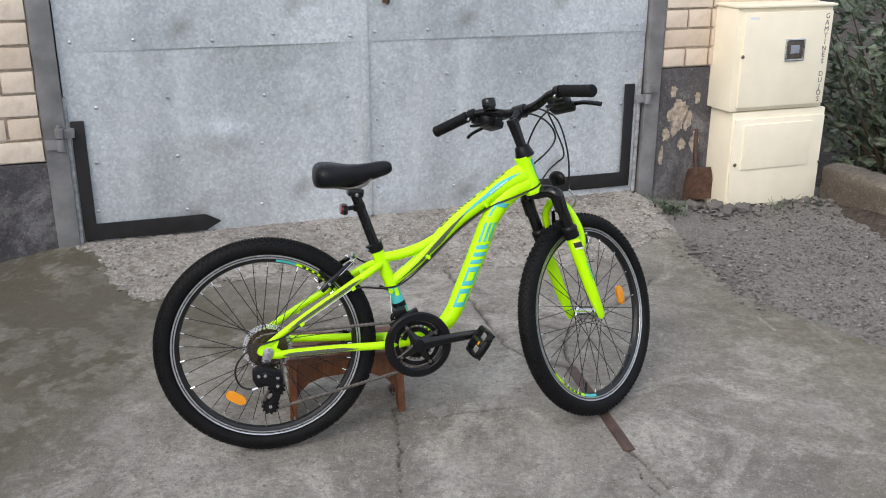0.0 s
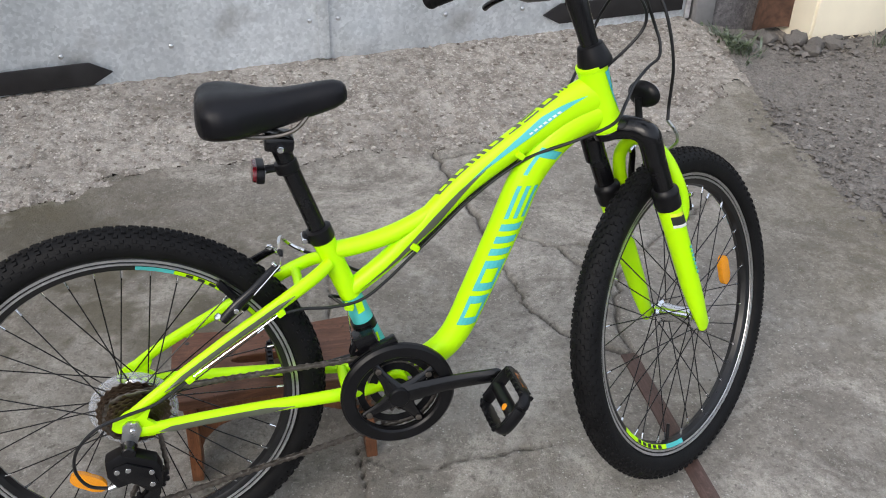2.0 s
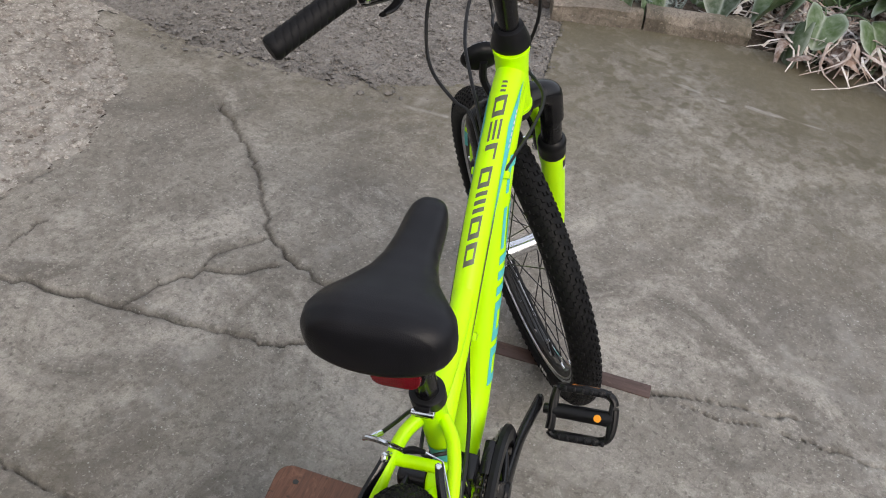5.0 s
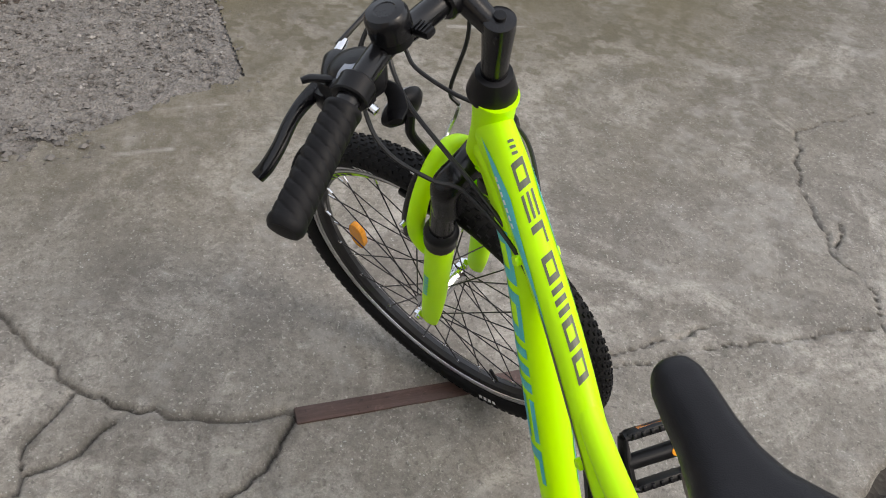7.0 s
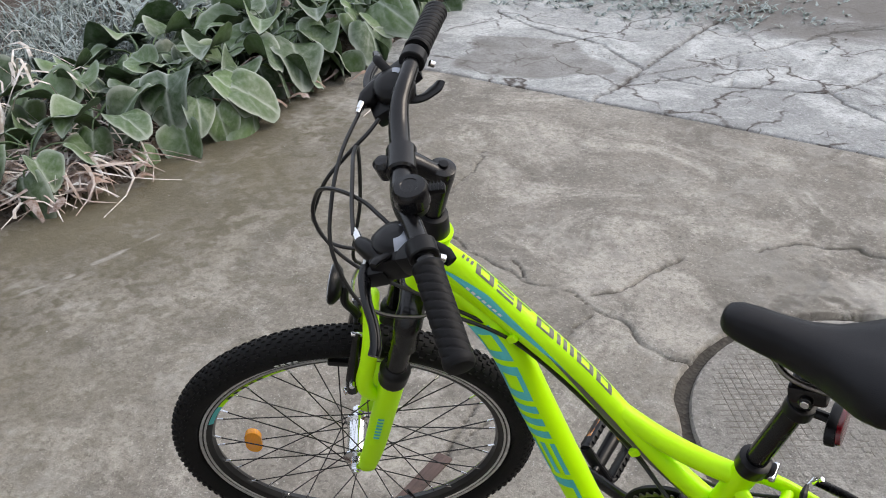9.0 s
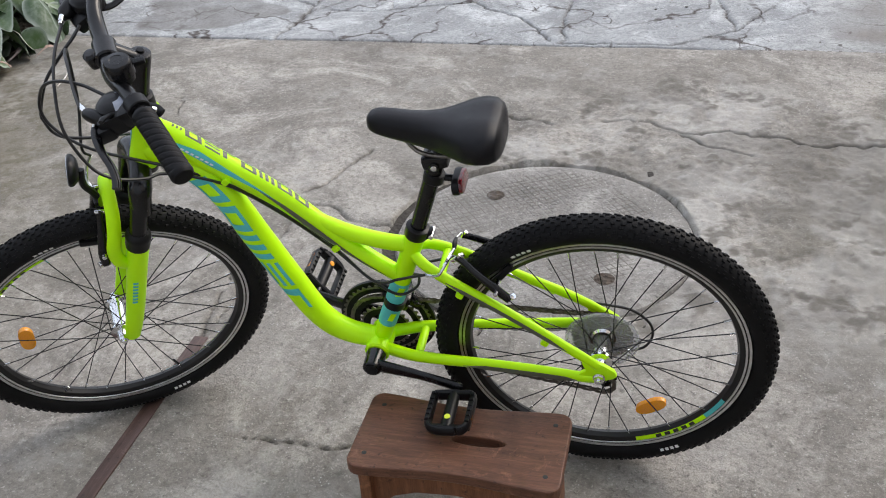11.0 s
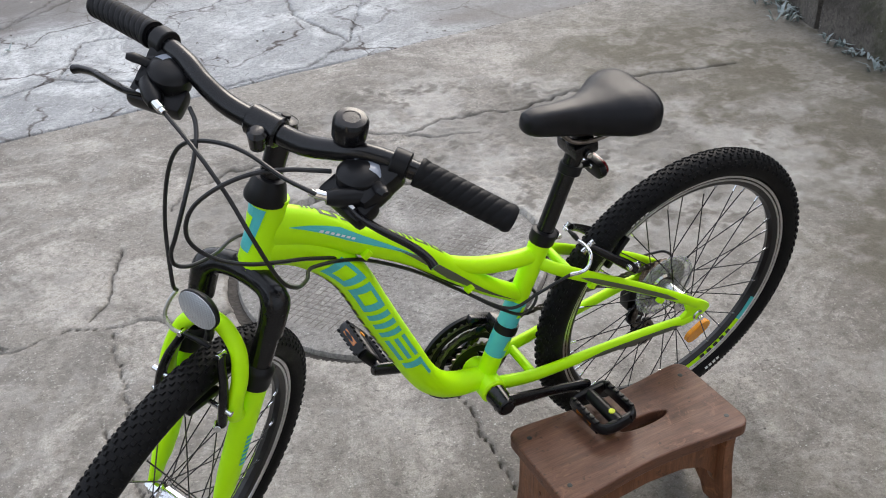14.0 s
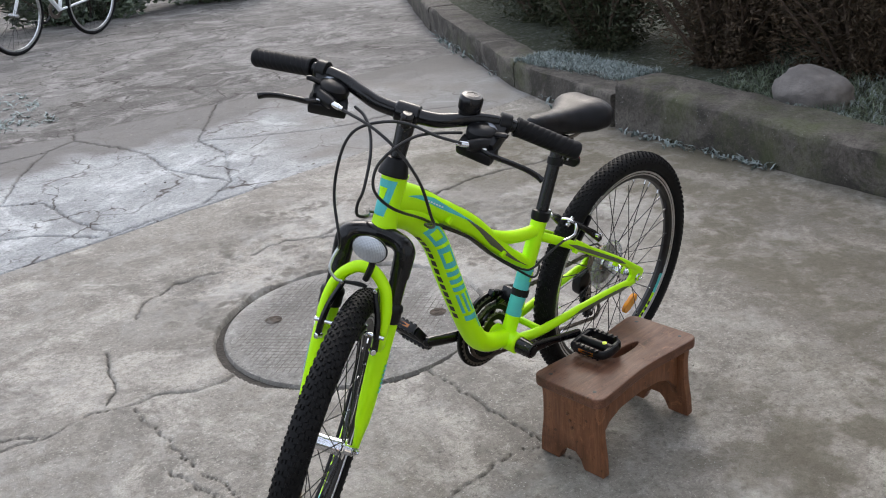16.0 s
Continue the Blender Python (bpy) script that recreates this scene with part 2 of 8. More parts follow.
def aggregate():
    """Washed-out ramp concrete with pale pebbles standing proud of dark sand."""
    m, nt, b = start("pebble_concrete", 0.85)
    tc = nt.nodes.new("ShaderNodeTexCoord")
    wav = nt.nodes.new("ShaderNodeTexNoise")
    wav.inputs["Scale"].default_value, wav.inputs["Detail"].default_value = 70, 3
    nt.links.new(tc.outputs["Object"], wav.inputs["Vector"])
    bent = nt.nodes.new("ShaderNodeMixRGB")
    bent.blend_type, bent.inputs[0].default_value = "ADD", 0.011
    nt.links.new(tc.outputs["Object"], bent.inputs[1])
    nt.links.new(wav.outputs["Color"], bent.inputs[2])
    base = ramp(nt, noise_at(nt, 38, 7, 0.75), [(0.36, (0.12, 0.105, 0.09)), (0.5, (0.25, 0.228, 0.20)), (0.64, (0.40, 0.372, 0.335))])
    col, lumps = base, []
    for scale, lo, hi, seat in ((58, 0.40, 0.26, 0.47), (96, 0.46, 0.30, 0.44), (170, 0.46, 0.30, 0.42)):
        v = nt.nodes.new("ShaderNodeTexVoronoi")
        v.inputs["Scale"].default_value = scale
        nt.links.new(bent.outputs[0], v.inputs["Vector"])
        stone = ramp(nt, v.outputs["Color"], [(0.0, (0.15, 0.130, 0.112)), (0.35, (0.28, 0.255, 0.225)), (0.65, (0.44, 0.412, 0.375)), (1.0, (0.68, 0.655, 0.615))])
        mul = nt.nodes.new("ShaderNodeMath")
        mul.operation = "MULTIPLY"
        nt.links.new(grey(nt, v.outputs["Distance"], lo, hi, 0.0, 0.85), mul.inputs[0])
        nt.links.new(grey(nt, noise_at(nt, scale * 0.42, 3), seat, seat + 0.12), mul.inputs[1])
        col = mixed(nt, mul.outputs[0], col, stone)
        lumps.append(mul.outputs[0])
    col = mixed(nt, grey(nt, noise_at(nt, 2.5, 6), 0.50, 0.66, 0, 0.5), col, (0.11, 0.097, 0.084))
    col = mixed(nt, grey(nt, noise_at(nt, 5.5, 7, 0.7, distort=0.8), 0.50, 0.60, 0, 0.42), col, (0.44, 0.415, 0.378))
    col = mixed(nt, grey(nt, noise_at(nt, 16, 7, 0.75, distort=0.6), 0.52, 0.62, 0, 0.5), col, (0.12, 0.105, 0.09))
    att = nt.nodes.new("ShaderNodeAttribute")
    att.attribute_name = "crack"
    col = mixed(nt, att.outputs["Fac"], col, (0.04, 0.035, 0.03))
    nt.links.new(col, b.inputs["Base Color"])
    h = bump(nt, lumps[0], 0.7, 0.003)
    h = bump(nt, lumps[1], 0.6, 0.002, h)
    nt.links.new(bump(nt, noise_at(nt, 160, 4, 0.7), 0.7, 0.003, h), b.inputs["Normal"])
    return m


AGGREGATE = aggregate()


def loose(name, a, c, scale, relief, pale=None):
    """Loose ground: soil, fine gravel or litter."""
    m, nt, b = start(name, 0.95)
    v = nt.nodes.new("ShaderNodeTexVoronoi")
    v.inputs["Scale"].default_value = scale
    tc = nt.nodes.new("ShaderNodeTexCoord")
    nt.links.new(tc.outputs["Object"], v.inputs["Vector"])
    n = noise_at(nt, 5, 6, 0.65)
    col = ramp(nt, n, [(0.3, a), (0.7, c)])
    col = mixed(nt, 0.4, col, ramp(nt, v.outputs["Color"], [(0, [x * 0.5 for x in a]), (1, [min(1, x * 1.6) for x in c])]))
    if pale:
        col = mixed(nt, grey(nt, noise_at(nt, 26, 5, 0.7), 0.54, 0.66, 0, 0.7), col, pale)
    nt.links.new(col, b.inputs["Base Color"])
    h = bump(nt, v.outputs["Distance"], 0.8, relief)
    nt.links.new(bump(nt, noise_at(nt, 90, 4), 0.7, relief, h), b.inputs["Normal"])
    return m


JOINT_DIRT = loose("joint_dirt", (0.028, 0.024, 0.020), (0.050, 0.044, 0.037), 90, 0.004, (0.085, 0.077, 0.067))
GROOVE_DIRT_SHADE = loose("groove_dirt", (0.10, 0.09, 0.075), (0.17, 0.155, 0.135), 140, 0.002, (0.24, 0.225, 0.205))
GRAVEL = loose("dark_gravel", (0.12, 0.110, 0.100), (0.215, 0.200, 0.183), 120, 0.006, (0.29, 0.275, 0.255))
SOIL = loose("soil", (0.035, 0.027, 0.02), (0.085, 0.065, 0.05), 60, 0.012, (0.14, 0.13, 0.12))
GRASS_GROUND = loose("frosty_turf", (0.018, 0.024, 0.012), (0.042, 0.05, 0.026), 80, 0.015, (0.16, 0.18, 0.17))


def galvanised():
    """Old zinc sheet: spangle, chalky weathering and streaks, dents in the relief."""
    m, nt, b = start("galvanised_sheet", 0.42, 0.5)
    sp = nt.nodes.new("ShaderNodeTexVoronoi")
    sp.inputs["Scale"].default_value = 95
    tc = nt.nodes.new("ShaderNodeTexCoord")
    nt.links.new(tc.outputs["Object"], sp.inputs["Vector"])
    big = noise_at(nt, 1.6, 5, 0.6, distort=0.5)
    streak = noise_at(nt, 7, 4, 0.6, stretch=(1.0, 1.0, 0.12))
    col = ramp(nt, big, [(0.32, (0.52, 0.565, 0.605)), (0.68, (0.84, 0.885, 0.93))])
    col = mixed(nt, 0.42, col, ramp(nt, sp.outputs["Color"], [(0, (0.34, 0.38, 0.41)), (1, (0.92, 0.96, 1.0))]))
    col = mixed(nt, grey(nt, noise_at(nt, 26, 5, 0.7), 0.42, 0.62, 0, 0.4), col, (0.46, 0.50, 0.535))
    col = mixed(nt, grey(nt, streak, 0.54, 0.70, 0, 0.22), col, (0.80, 0.82, 0.84))
    col = mixed(nt, grey(nt, noise_at(nt, 3.4, 5), 0.6, 0.74, 0, 0.5), col, (0.24, 0.235, 0.225))
    nt.links.new(col, b.inputs["Base Color"])
    nt.links.new(grey(nt, big, 0.3, 0.7, 0.30, 0.52), b.inputs["Roughness"])
    nt.links.new(grey(nt, streak, 0.4, 0.7, 0.60, 0.36), b.inputs["Metallic"])
    h = bump(nt, noise_at(nt, 3.2, 3), 0.35, 0.02)
    nt.links.new(bump(nt, sp.outputs["Distance"], 0.15, 0.002, h), b.inputs["Normal"])
    return m


ZINC = galvanised()
STRAP = plain("black_strap_steel", (0.016, 0.015, 0.016), 0.6, 0.2, vary=0.4, scale=18, bump_d=0.001, bump_s=0.5, grain=200)
POST = plain("grey_painted_post", (0.20, 0.20, 0.205), 0.55, 0.0, vary=0.3, scale=9, bump_d=0.001, bump_s=0.4, grain=150)
RUST = plain("rusty_steel", (0.115, 0.062, 0.042), 0.75, 0.3, vary=0.5, scale=35, bump_d=0.002, bump_s=0.6, grain=200)
BOX_PAINT = plain("cream_paint", (0.94, 0.87, 0.69), 0.5, 0.0, vary=0.05, scale=5, bump_s=0.15)
MORTAR = plain("mortar", (0.72, 0.65, 0.56), 0.9, vary=0.25, scale=30, bump_d=0.003, bump_s=0.7, grain=150)
EDGE_PAINT = plain("flaking_pale_paint", (0.34, 0.34, 0.345), 0.7, vary=0.4, scale=30)
BARE_RENDER = plain("bare_render", (0.38, 0.32, 0.255), 0.9, vary=0.6, scale=40, bump_d=0.003, bump_s=0.7, grain=120)
INK = plain("dark_ink", (0.09, 0.085, 0.10), 0.6)
WHITE_PAINT = plain("white_paint", (0.8, 0.82, 0.84), 0.35, vary=0.05)
DARK_GLASS = plain("meter_window", (0.10, 0.085, 0.07), 0.15, vary=0.3)


def brick_mat():
    m, nt, b = start("silicate_brick", 0.9)
    oi = nt.nodes.new("ShaderNodeObjectInfo")
    col = ramp(nt, oi.outputs["Random"], [(0, (0.64, 0.53, 0.42)), (0.5, (0.71, 0.60, 0.49)), (1, (0.76, 0.66, 0.55))])
    col = mixed(nt, grey(nt, noise_at(nt, 22, 5, 0.7), 0.45, 0.7, 0, 0.4), col, (0.45, 0.36, 0.27))
    nt.links.new(col, b.inputs["Base Color"])
    h = bump(nt, noise_at(nt, 60, 4, 0.7), 0.6, 0.004)
    nt.links.new(bump(nt, noise_at(nt, 400, 2), 0.4, 0.001, h), b.inputs["Normal"])
    return m


BRICK = brick_mat()


def wood_mat(name, dark, mid, light, along=(1.0, 14.0, 14.0)):
    m, nt, b = start(name, 0.5)
    n = noise_at(nt, 5, 6, 0.65, stretch=along, distort=0.8)
    fine = noise_at(nt, 40, 4, 0.6, stretch=along)
    blot = noise_at(nt, 9, 5, 0.6)
    col = ramp(nt, n, [(0.25, dark), (0.5, mid), (0.75, light)])
    col = mixed(nt, grey(nt, fine, 0.4, 0.7, 0, 0.5), col, [c * 0.55 for c in dark])
    col = mixed(nt, grey(nt, blot, 0.5, 0.72, 0, 0.65), col, [c * 0.45 for c in dark])
    col = mixed(nt, grey(nt, noise_at(nt, 22, 6, 0.75, distort=1.0), 0.58, 0.70, 0, 0.6), col, [min(1, c * 1.5) for c in light])
    col = mixed(nt, grey(nt, noise_at(nt, 75, 3, 0.6), 0.62, 0.70, 0, 0.7), col, [c * 0.4 for c in dark])
    nt.links.new(col, b.inputs["Base Color"])
    nt.links.new(grey(nt, blot, 0.3, 0.7, 0.4, 0.65), b.inputs["Roughness"])
    nt.links.new(bump(nt, fine, 0.3, 0.001), b.inputs["Normal"])
    return m


WOOD_TOP = wood_mat("worn_stained_wood", (0.075, 0.029, 0.016), (0.145, 0.060, 0.032), (0.22, 0.100, 0.056))
WOOD_SIDE = wood_mat("stained_wood", (0.12, 0.044, 0.018), (0.205, 0.08, 0.034), (0.285, 0.125, 0.058), along=(14.0, 14.0, 1.0))
PLANK = wood_mat("weathered_strip", (0.05, 0.026, 0.02), (0.085, 0.048, 0.038), (0.12, 0.075, 0.06), along=(1.0, 14.0, 14.0))


def leaf_mat(name, deep, pale, frost, amount, rough=0.55):
    m, nt, b = start(name, rough)
    oi = nt.nodes.new("ShaderNodeObjectInfo")
    geo = nt.nodes.new("ShaderNodeNewGeometry")
    ri = nt.nodes.new("ShaderNodeMath")
    ri.operation = "ADD"
    nt.links.new(oi.outputs["Random"], ri.inputs[0])
    nt.links.new(geo.outputs["Random Per Island"], ri.inputs[1])
    fr = nt.nodes.new("ShaderNodeMath")
    fr.operation = "FRACT"
    nt.links.new(ri.outputs[0], fr.inputs[0])
    col = ramp(nt, fr.outputs[0], [(0, deep), (0.6, pale), (1, [c * 0.8 for c in deep])])
    col = mixed(nt, grey(nt, noise_at(nt, 30, 5, 0.7), 0.42, 0.68, 0, amount), col, frost)
    rim = nt.nodes.new("ShaderNodeAttribute")
    rim.attribute_name = "rim"
    col = mixed(nt, rim.outputs["Fac"], col, [min(1, c * 1.15) for c in frost])
    nt.links.new(col, b.inputs["Base Color"])
    b.inputs["Subsurface Weight"].default_value = 0.0
    nt.links.new(bump(nt, noise_at(nt, 130, 3), 0.4, 0.002), b.inputs["Normal"])
    return m


LEAF = leaf_mat("frosted_broad_leaf", (0.020, 0.052, 0.012), (0.085, 0.15, 0.045), (0.46, 0.50, 0.47), 0.18)
LEAF_DEAD = leaf_mat("wilted_leaf", (0.16, 0.10, 0.075), (0.30, 0.20, 0.15), (0.52, 0.48, 0.47), 0.7, 0.8)
STRAW = leaf_mat("dry_straw", (0.40, 0.33, 0.27), (0.58, 0.52, 0.46), (0.78, 0.78, 0.79), 0.85, 0.8)
STRAW_PINK = leaf_mat("weathered_straw", (0.22, 0.15, 0.12), (0.44, 0.35, 0.30), (0.62, 0.60, 0.60), 0.6, 0.8)
NEEDLE = leaf_mat("conifer_needles", (0.018, 0.03, 0.014), (0.045, 0.06, 0.025), (0.12, 0.09, 0.05), 0.5, 0.7)
NEEDLE_BROWN = leaf_mat("brown_needles", (0.035, 0.024, 0.015), (0.09, 0.06, 0.035), (0.14, 0.10, 0.06), 0.4, 0.8)
FROSTY = leaf_mat("frosted_ground_cover", (0.10, 0.13, 0.11), (0.22, 0.27, 0.26), (0.5, 0.55, 0.56), 0.7, 0.8)
BUSH_LEAF = leaf_mat("dark_bush_leaf", (0.034, 0.056, 0.024), (0.095, 0.13, 0.06), (0.34, 0.38, 0.36), 0.5, 0.6)
TWIG = plain("twig_bark", (0.08, 0.055, 0.04), 0.85, vary=0.3)
STONE = plain("grey_fieldstone", (0.17, 0.155, 0.145), 0.85, vary=0.3, scale=16, bump_d=0.006, bump_s=0.6, grain=120)
def mixed_stone(name, stops):
    m, nt, b = start(name, 0.85)
    geo = nt.nodes.new("ShaderNodeNewGeometry")
    col = ramp(nt, geo.outputs["Random Per Island"], stops)
    col = mixed(nt, grey(nt, noise_at(nt, 220, 4), 0.4, 0.65, 0, 0.45), col, (0.12, 0.10, 0.09))
    nt.links.new(col, b.inputs["Base Color"])
    nt.links.new(bump(nt, noise_at(nt, 300, 3), 0.4, 0.001), b.inputs["Normal"])
    return m


PEBBLE_MIX = mixed_stone("pebble_mix", [(0.0, (0.12, 0.10, 0.085)), (0.35, (0.26, 0.23, 0.20)), (0.7, (0.37, 0.335, 0.30)), (1.0, (0.54, 0.51, 0.47))])
GRAVEL_MIX = mixed_stone("gravel_mix", [(0.0, (0.08, 0.073, 0.066)), (0.6, (0.175, 0.164, 0.152)), (0.93, (0.26, 0.245, 0.228)), (1.0, (0.46, 0.44, 0.41))])
GRIT_MIX = mixed_stone("grit_mix", [(0.0, (0.12, 0.11, 0.10)), (0.7, (0.27, 0.25, 0.23)), (1.0, (0.42, 0.40, 0.37))])
PEBBLE = plain("rubble_stone", (0.16, 0.15, 0.14), 0.9, vary=0.35, scale=30, bump_d=0.004, bump_s=0.6, grain=150)


# ---------------------------------------------------------------- mesh helpers
class Geo:
    """Collects vertices and faces for one mesh."""

    def __init__(self):
        self.v, self.f = [], []

    def add(self, verts, faces):
        n = len(self.v)
        self.v += [tuple(p) for p in verts]
        self.f += [tuple(i + n for i in q) for q in faces]
        return self

    def join(self, other, m=None):
        vs = other.v if m is None else [tuple(m @ Vector(p)) for p in other.v]
        return self.add(vs, other.f)

    def moved(self, m):
        self.v = [tuple(m @ Vector(p)) for p in self.v]
        return self

    def ring_skin(self, rings, close_u=True, caps=True):
        k = len(rings[0])
        vs = [p for r in rings for p in r]
        fs = []
        for i in range(len(rings) - 1):
            for j in range(k if close_u else k - 1):
                a, b = i * k + j, i * k + (j + 1) % k
                fs.append((a, b, b + k, a + k))
        if caps:
            fs.append(tuple(range(k))[::-1])
            fs.append(tuple(range((len(rings) - 1) * k, len(rings) * k)))
        return self.add(vs, fs)

    def tube(self, pts, r, n=10, caps=True, side=None):
        """A swept tube; r: a radius, or one radius or (across, in plane) pair a point."""
        pts = [Vector(p) for p in pts]
        rs = r if isinstance(r, (list, tuple)) else [r] * len(pts)
        rings, ref = [], Vector(side) if side else None
        for i, p in enumerate(pts):
            t = (pts[min(i + 1, len(pts) - 1)] - pts[max(i - 1, 0)]).normalized()
            if ref is None:
                ref = t.orthogonal().normalized()
            a = (ref - t * ref.dot(t)).normalized()
            if side is None:
                ref = a
            b = t.cross(a)
            ra, rb = rs[i] if isinstance(rs[i], (list, tuple)) else (rs[i], rs[i])
            rings.append([p + a * (ra * math.cos(2 * math.pi * j / n)) + b * (rb * math.sin(2 * math.pi * j / n)) for j in range(n)])
        return self.ring_skin(rings, caps=caps)

    def cyl(self, p0, p1, r, r1=None, n=16):
        r1 = r if r1 is None else r1
        p0, p1 = Vector(p0), Vector(p1)
        c = min(r, r1, (p1 - p0).length * 0.5) * 0.15
        t = (p1 - p0).normalized()
        return self.tube([p0, p0 + t * c * 0.02, p0 + t * c, p1 - t * c, p1 - t * c * 0.02, p1], [r - c, r - c * 0.9, r, r1, r1 - c * 0.9, r1 - c], n)

    def lathe(self, profile, origin=(0, 0, 0), axis=(0, 1, 0), n=32, closed=False):
        """profile: (radius, height along axis). closed: the profile is a closed loop."""
        o, ax = Vector(origin), Vector(axis).normalized()
        a = ax.orthogonal().normalized()
        b = ax.cross(a)
        k = len(profile)
        vs = []
        for j in range(n):
            d = a * math.cos(2 * math.pi * j / n) + b * math.sin(2 * math.pi * j / n)
            vs += [o + d * r + ax * h for r, h in profile]
        fs = []
        for j in range(n):
            for i in range(k if closed else k - 1):
                p, q = j * k + i, j * k + (i + 1) % k
                s = (j + 1) % n * k - j * k
                fs.append((p, q, q + s, p + s))
        return self.add(vs, fs)

    def box(self, size, m=None, bevel=0.0):
        """A box with chamfered edges about the origin of m."""
        x, y, z = (s / 2 for s in size)
        b = min(bevel, x * 0.9, y * 0.9, z * 0.9)
        m = m or Matrix()
        if b <= 0:
            vs = [(sx * x, sy * y, sz * z) for sx in (-1, 1) for sy in (-1, 1) for sz in (-1, 1)]
            fs = [(0, 1, 3, 2), (4, 6, 7, 5), (0, 4, 5, 1), (2, 3, 7, 6), (0, 2, 6, 4), (1, 5, 7, 3)]
        else:
            bm = bmesh.new()
            bmesh.ops.create_cube(bm, size=1)
            for v in bm.verts:
                v.co = Vector((v.co.x * 2 * x, v.co.y * 2 * y, v.co.z * 2 * z))
            bmesh.ops.bevel(bm, geom=bm.edges[:], offset=b, segments=2, affect="EDGES", profile=0.6)
            bm.verts.index_update()
            vs = [v.co.copy() for v in bm.verts]
            fs = [[v.index for v in f.verts] for f in bm.faces]
            bm.free()
        return self.add([m @ Vector(p) for p in vs], fs)

    def prism(self, outline, depth, m=None, bevel=0.0):
        """A flat outline in local x, z pulled along local y, centred."""
        m = m or Matrix()
        bm = bmesh.new()
        f = bm.faces.new([bm.verts.new((x, -depth / 2, z)) for x, z in outline])
        ext = bmesh.ops.extrude_face_region(bm, geom=[f])
        bmesh.ops.translate(bm, vec=(0, depth, 0), verts=[g for g in ext["geom"] if isinstance(g, bmesh.types.BMVert)])
        bmesh.ops.recalc_face_normals(bm, faces=bm.faces[:])
        if bevel:
            bmesh.ops.bevel(bm, geom=bm.edges[:], offset=bevel, segments=2, affect="EDGES", profile=0.6)
        bm.verts.index_update()
        vs, fs = [v.co.copy() for v in bm.verts], [[v.index for v in q.verts] for q in bm.faces]
        bm.free()
        return self.add([m @ Vector(p) for p in vs], fs)

    def mesh(self, name, mat, smooth=35, fix=True):
        me = bpy.data.meshes.new(name)
        me.from_pydata(self.v, [], self.f)
        if fix:
            bm = bmesh.new()
            bm.from_mesh(me)
            bmesh.ops.recalc_face_normals(bm, faces=bm.faces[:])
            bm.to_mesh(me)
            bm.free()
        me.materials.append(mat)
        if smooth:
            me.polygons.foreach_set("use_smooth", [True] * len(me.polygons))
            me.set_sharp_from_angle(angle=radians(smooth))
        return me


def thing(name, geo, mat, label, category, group="", kind="", m=None, smooth=35, fix=True):
    ob = new(name, geo.mesh(name, mat, smooth, fix) if isinstance(geo, Geo) else geo)
    if m is not None:
        ob.matrix_world = m
    return tagged(ob, label, category, group, kind)


def part(name, geo, mat, parent, label="", m=None, smooth=35, fix=True):
    """One mesh object under a thing or a part; m: its pose in the parent's space."""
    ob = new(name, geo.mesh(name, mat, smooth, fix) if isinstance(geo, Geo) else geo)
    ob.parent = parent
    if m is not None:
        ob.matrix_basis = m
    return tagged(ob, label)


def curve_pts(ctrl, n=8):
    """Catmull-Rom through the control points."""
    c = [Vector(p) for p in ctrl]
    c = [2 * c[0] - c[1]] + c + [2 * c[-1] - c[-2]]
    out = []
    for i in range(1, len(c) - 2):
        p0, p1, p2, p3 = c[i - 1 : i + 3]
        for k in range(n):
            t = k / n
            out.append(0.5 * (2 * p1 + (p2 - p0) * t + (2 * p0 - 5 * p1 + 4 * p2 - p3) * t * t + (3 * p1 - 3 * p2 + p3 - p0) * t**3))
    return out + [c[-2]]


def lerp_list(vals, n):
    """Values spread evenly over n samples."""
    xs = np.linspace(0, len(vals) - 1, n)
    if isinstance(vals[0], (list, tuple)):
        return [tuple(float(np.interp(x, range(len(vals)), [v[i] for v in vals])) for i in range(len(vals[0]))) for x in xs]
    return [float(np.interp(x, range(len(vals)), vals)) for x in xs]


def flow_noise(x, y, scale, seed=0):
    """Smooth value noise in 0..1 over arrays."""
    rng = np.random.RandomState(seed)
    table = rng.rand(256, 256)
    u, v = x * scale + 1000.3, y * scale + 1000.7
    i, j = np.floor(u).astype(int), np.floor(v).astype(int)
    a, b = u - i, v - j
    a, b = a * a * (3 - 2 * a), b * b * (3 - 2 * b)
    i0, i1, j0, j1 = i % 256, (i + 1) % 256, j % 256, (j + 1) % 256
    return (table[i0, j0] * (1 - a) + table[i1, j0] * a) * (1 - b) + (table[i0, j1] * (1 - a) + table[i1, j1] * a) * b


# ---------------------------------------------------------------- ground plan
# The edge between the newer yard slab and the older pavement, straight across the yard.
def slab_edge(x):
    return 0.205 * x + 0.19


GATE = radians(18.7)
GATE_O = Vector((-1.368, 3.776, 0))
GATE_M = Matrix.Translation(GATE_O) @ Matrix.Rotation(GATE, 4, "Z")   # x along the wall, -y towards the yard


def gate_xy(x, y):
    """Along and in front of the garage wall."""
    dx, dy = x - GATE_O.x, y - GATE_O.y
    return dx * math.cos(GATE) + dy * math.sin(GATE), dx * math.sin(GATE) - dy * math.cos(GATE)


def ramp_reach(s):
    """How far the pebbled ramp comes out from the wall, along it."""
    return np.interp(s, [-0.9, 0.0, 0.9, 1.4, 1.9, 2.3, 2.6, 2.9], [0.50, 0.50, 0.49, 0.56, 0.68, 0.62, 0.46, 0.40]) + 0.03 * np.sin(s * 7.1)


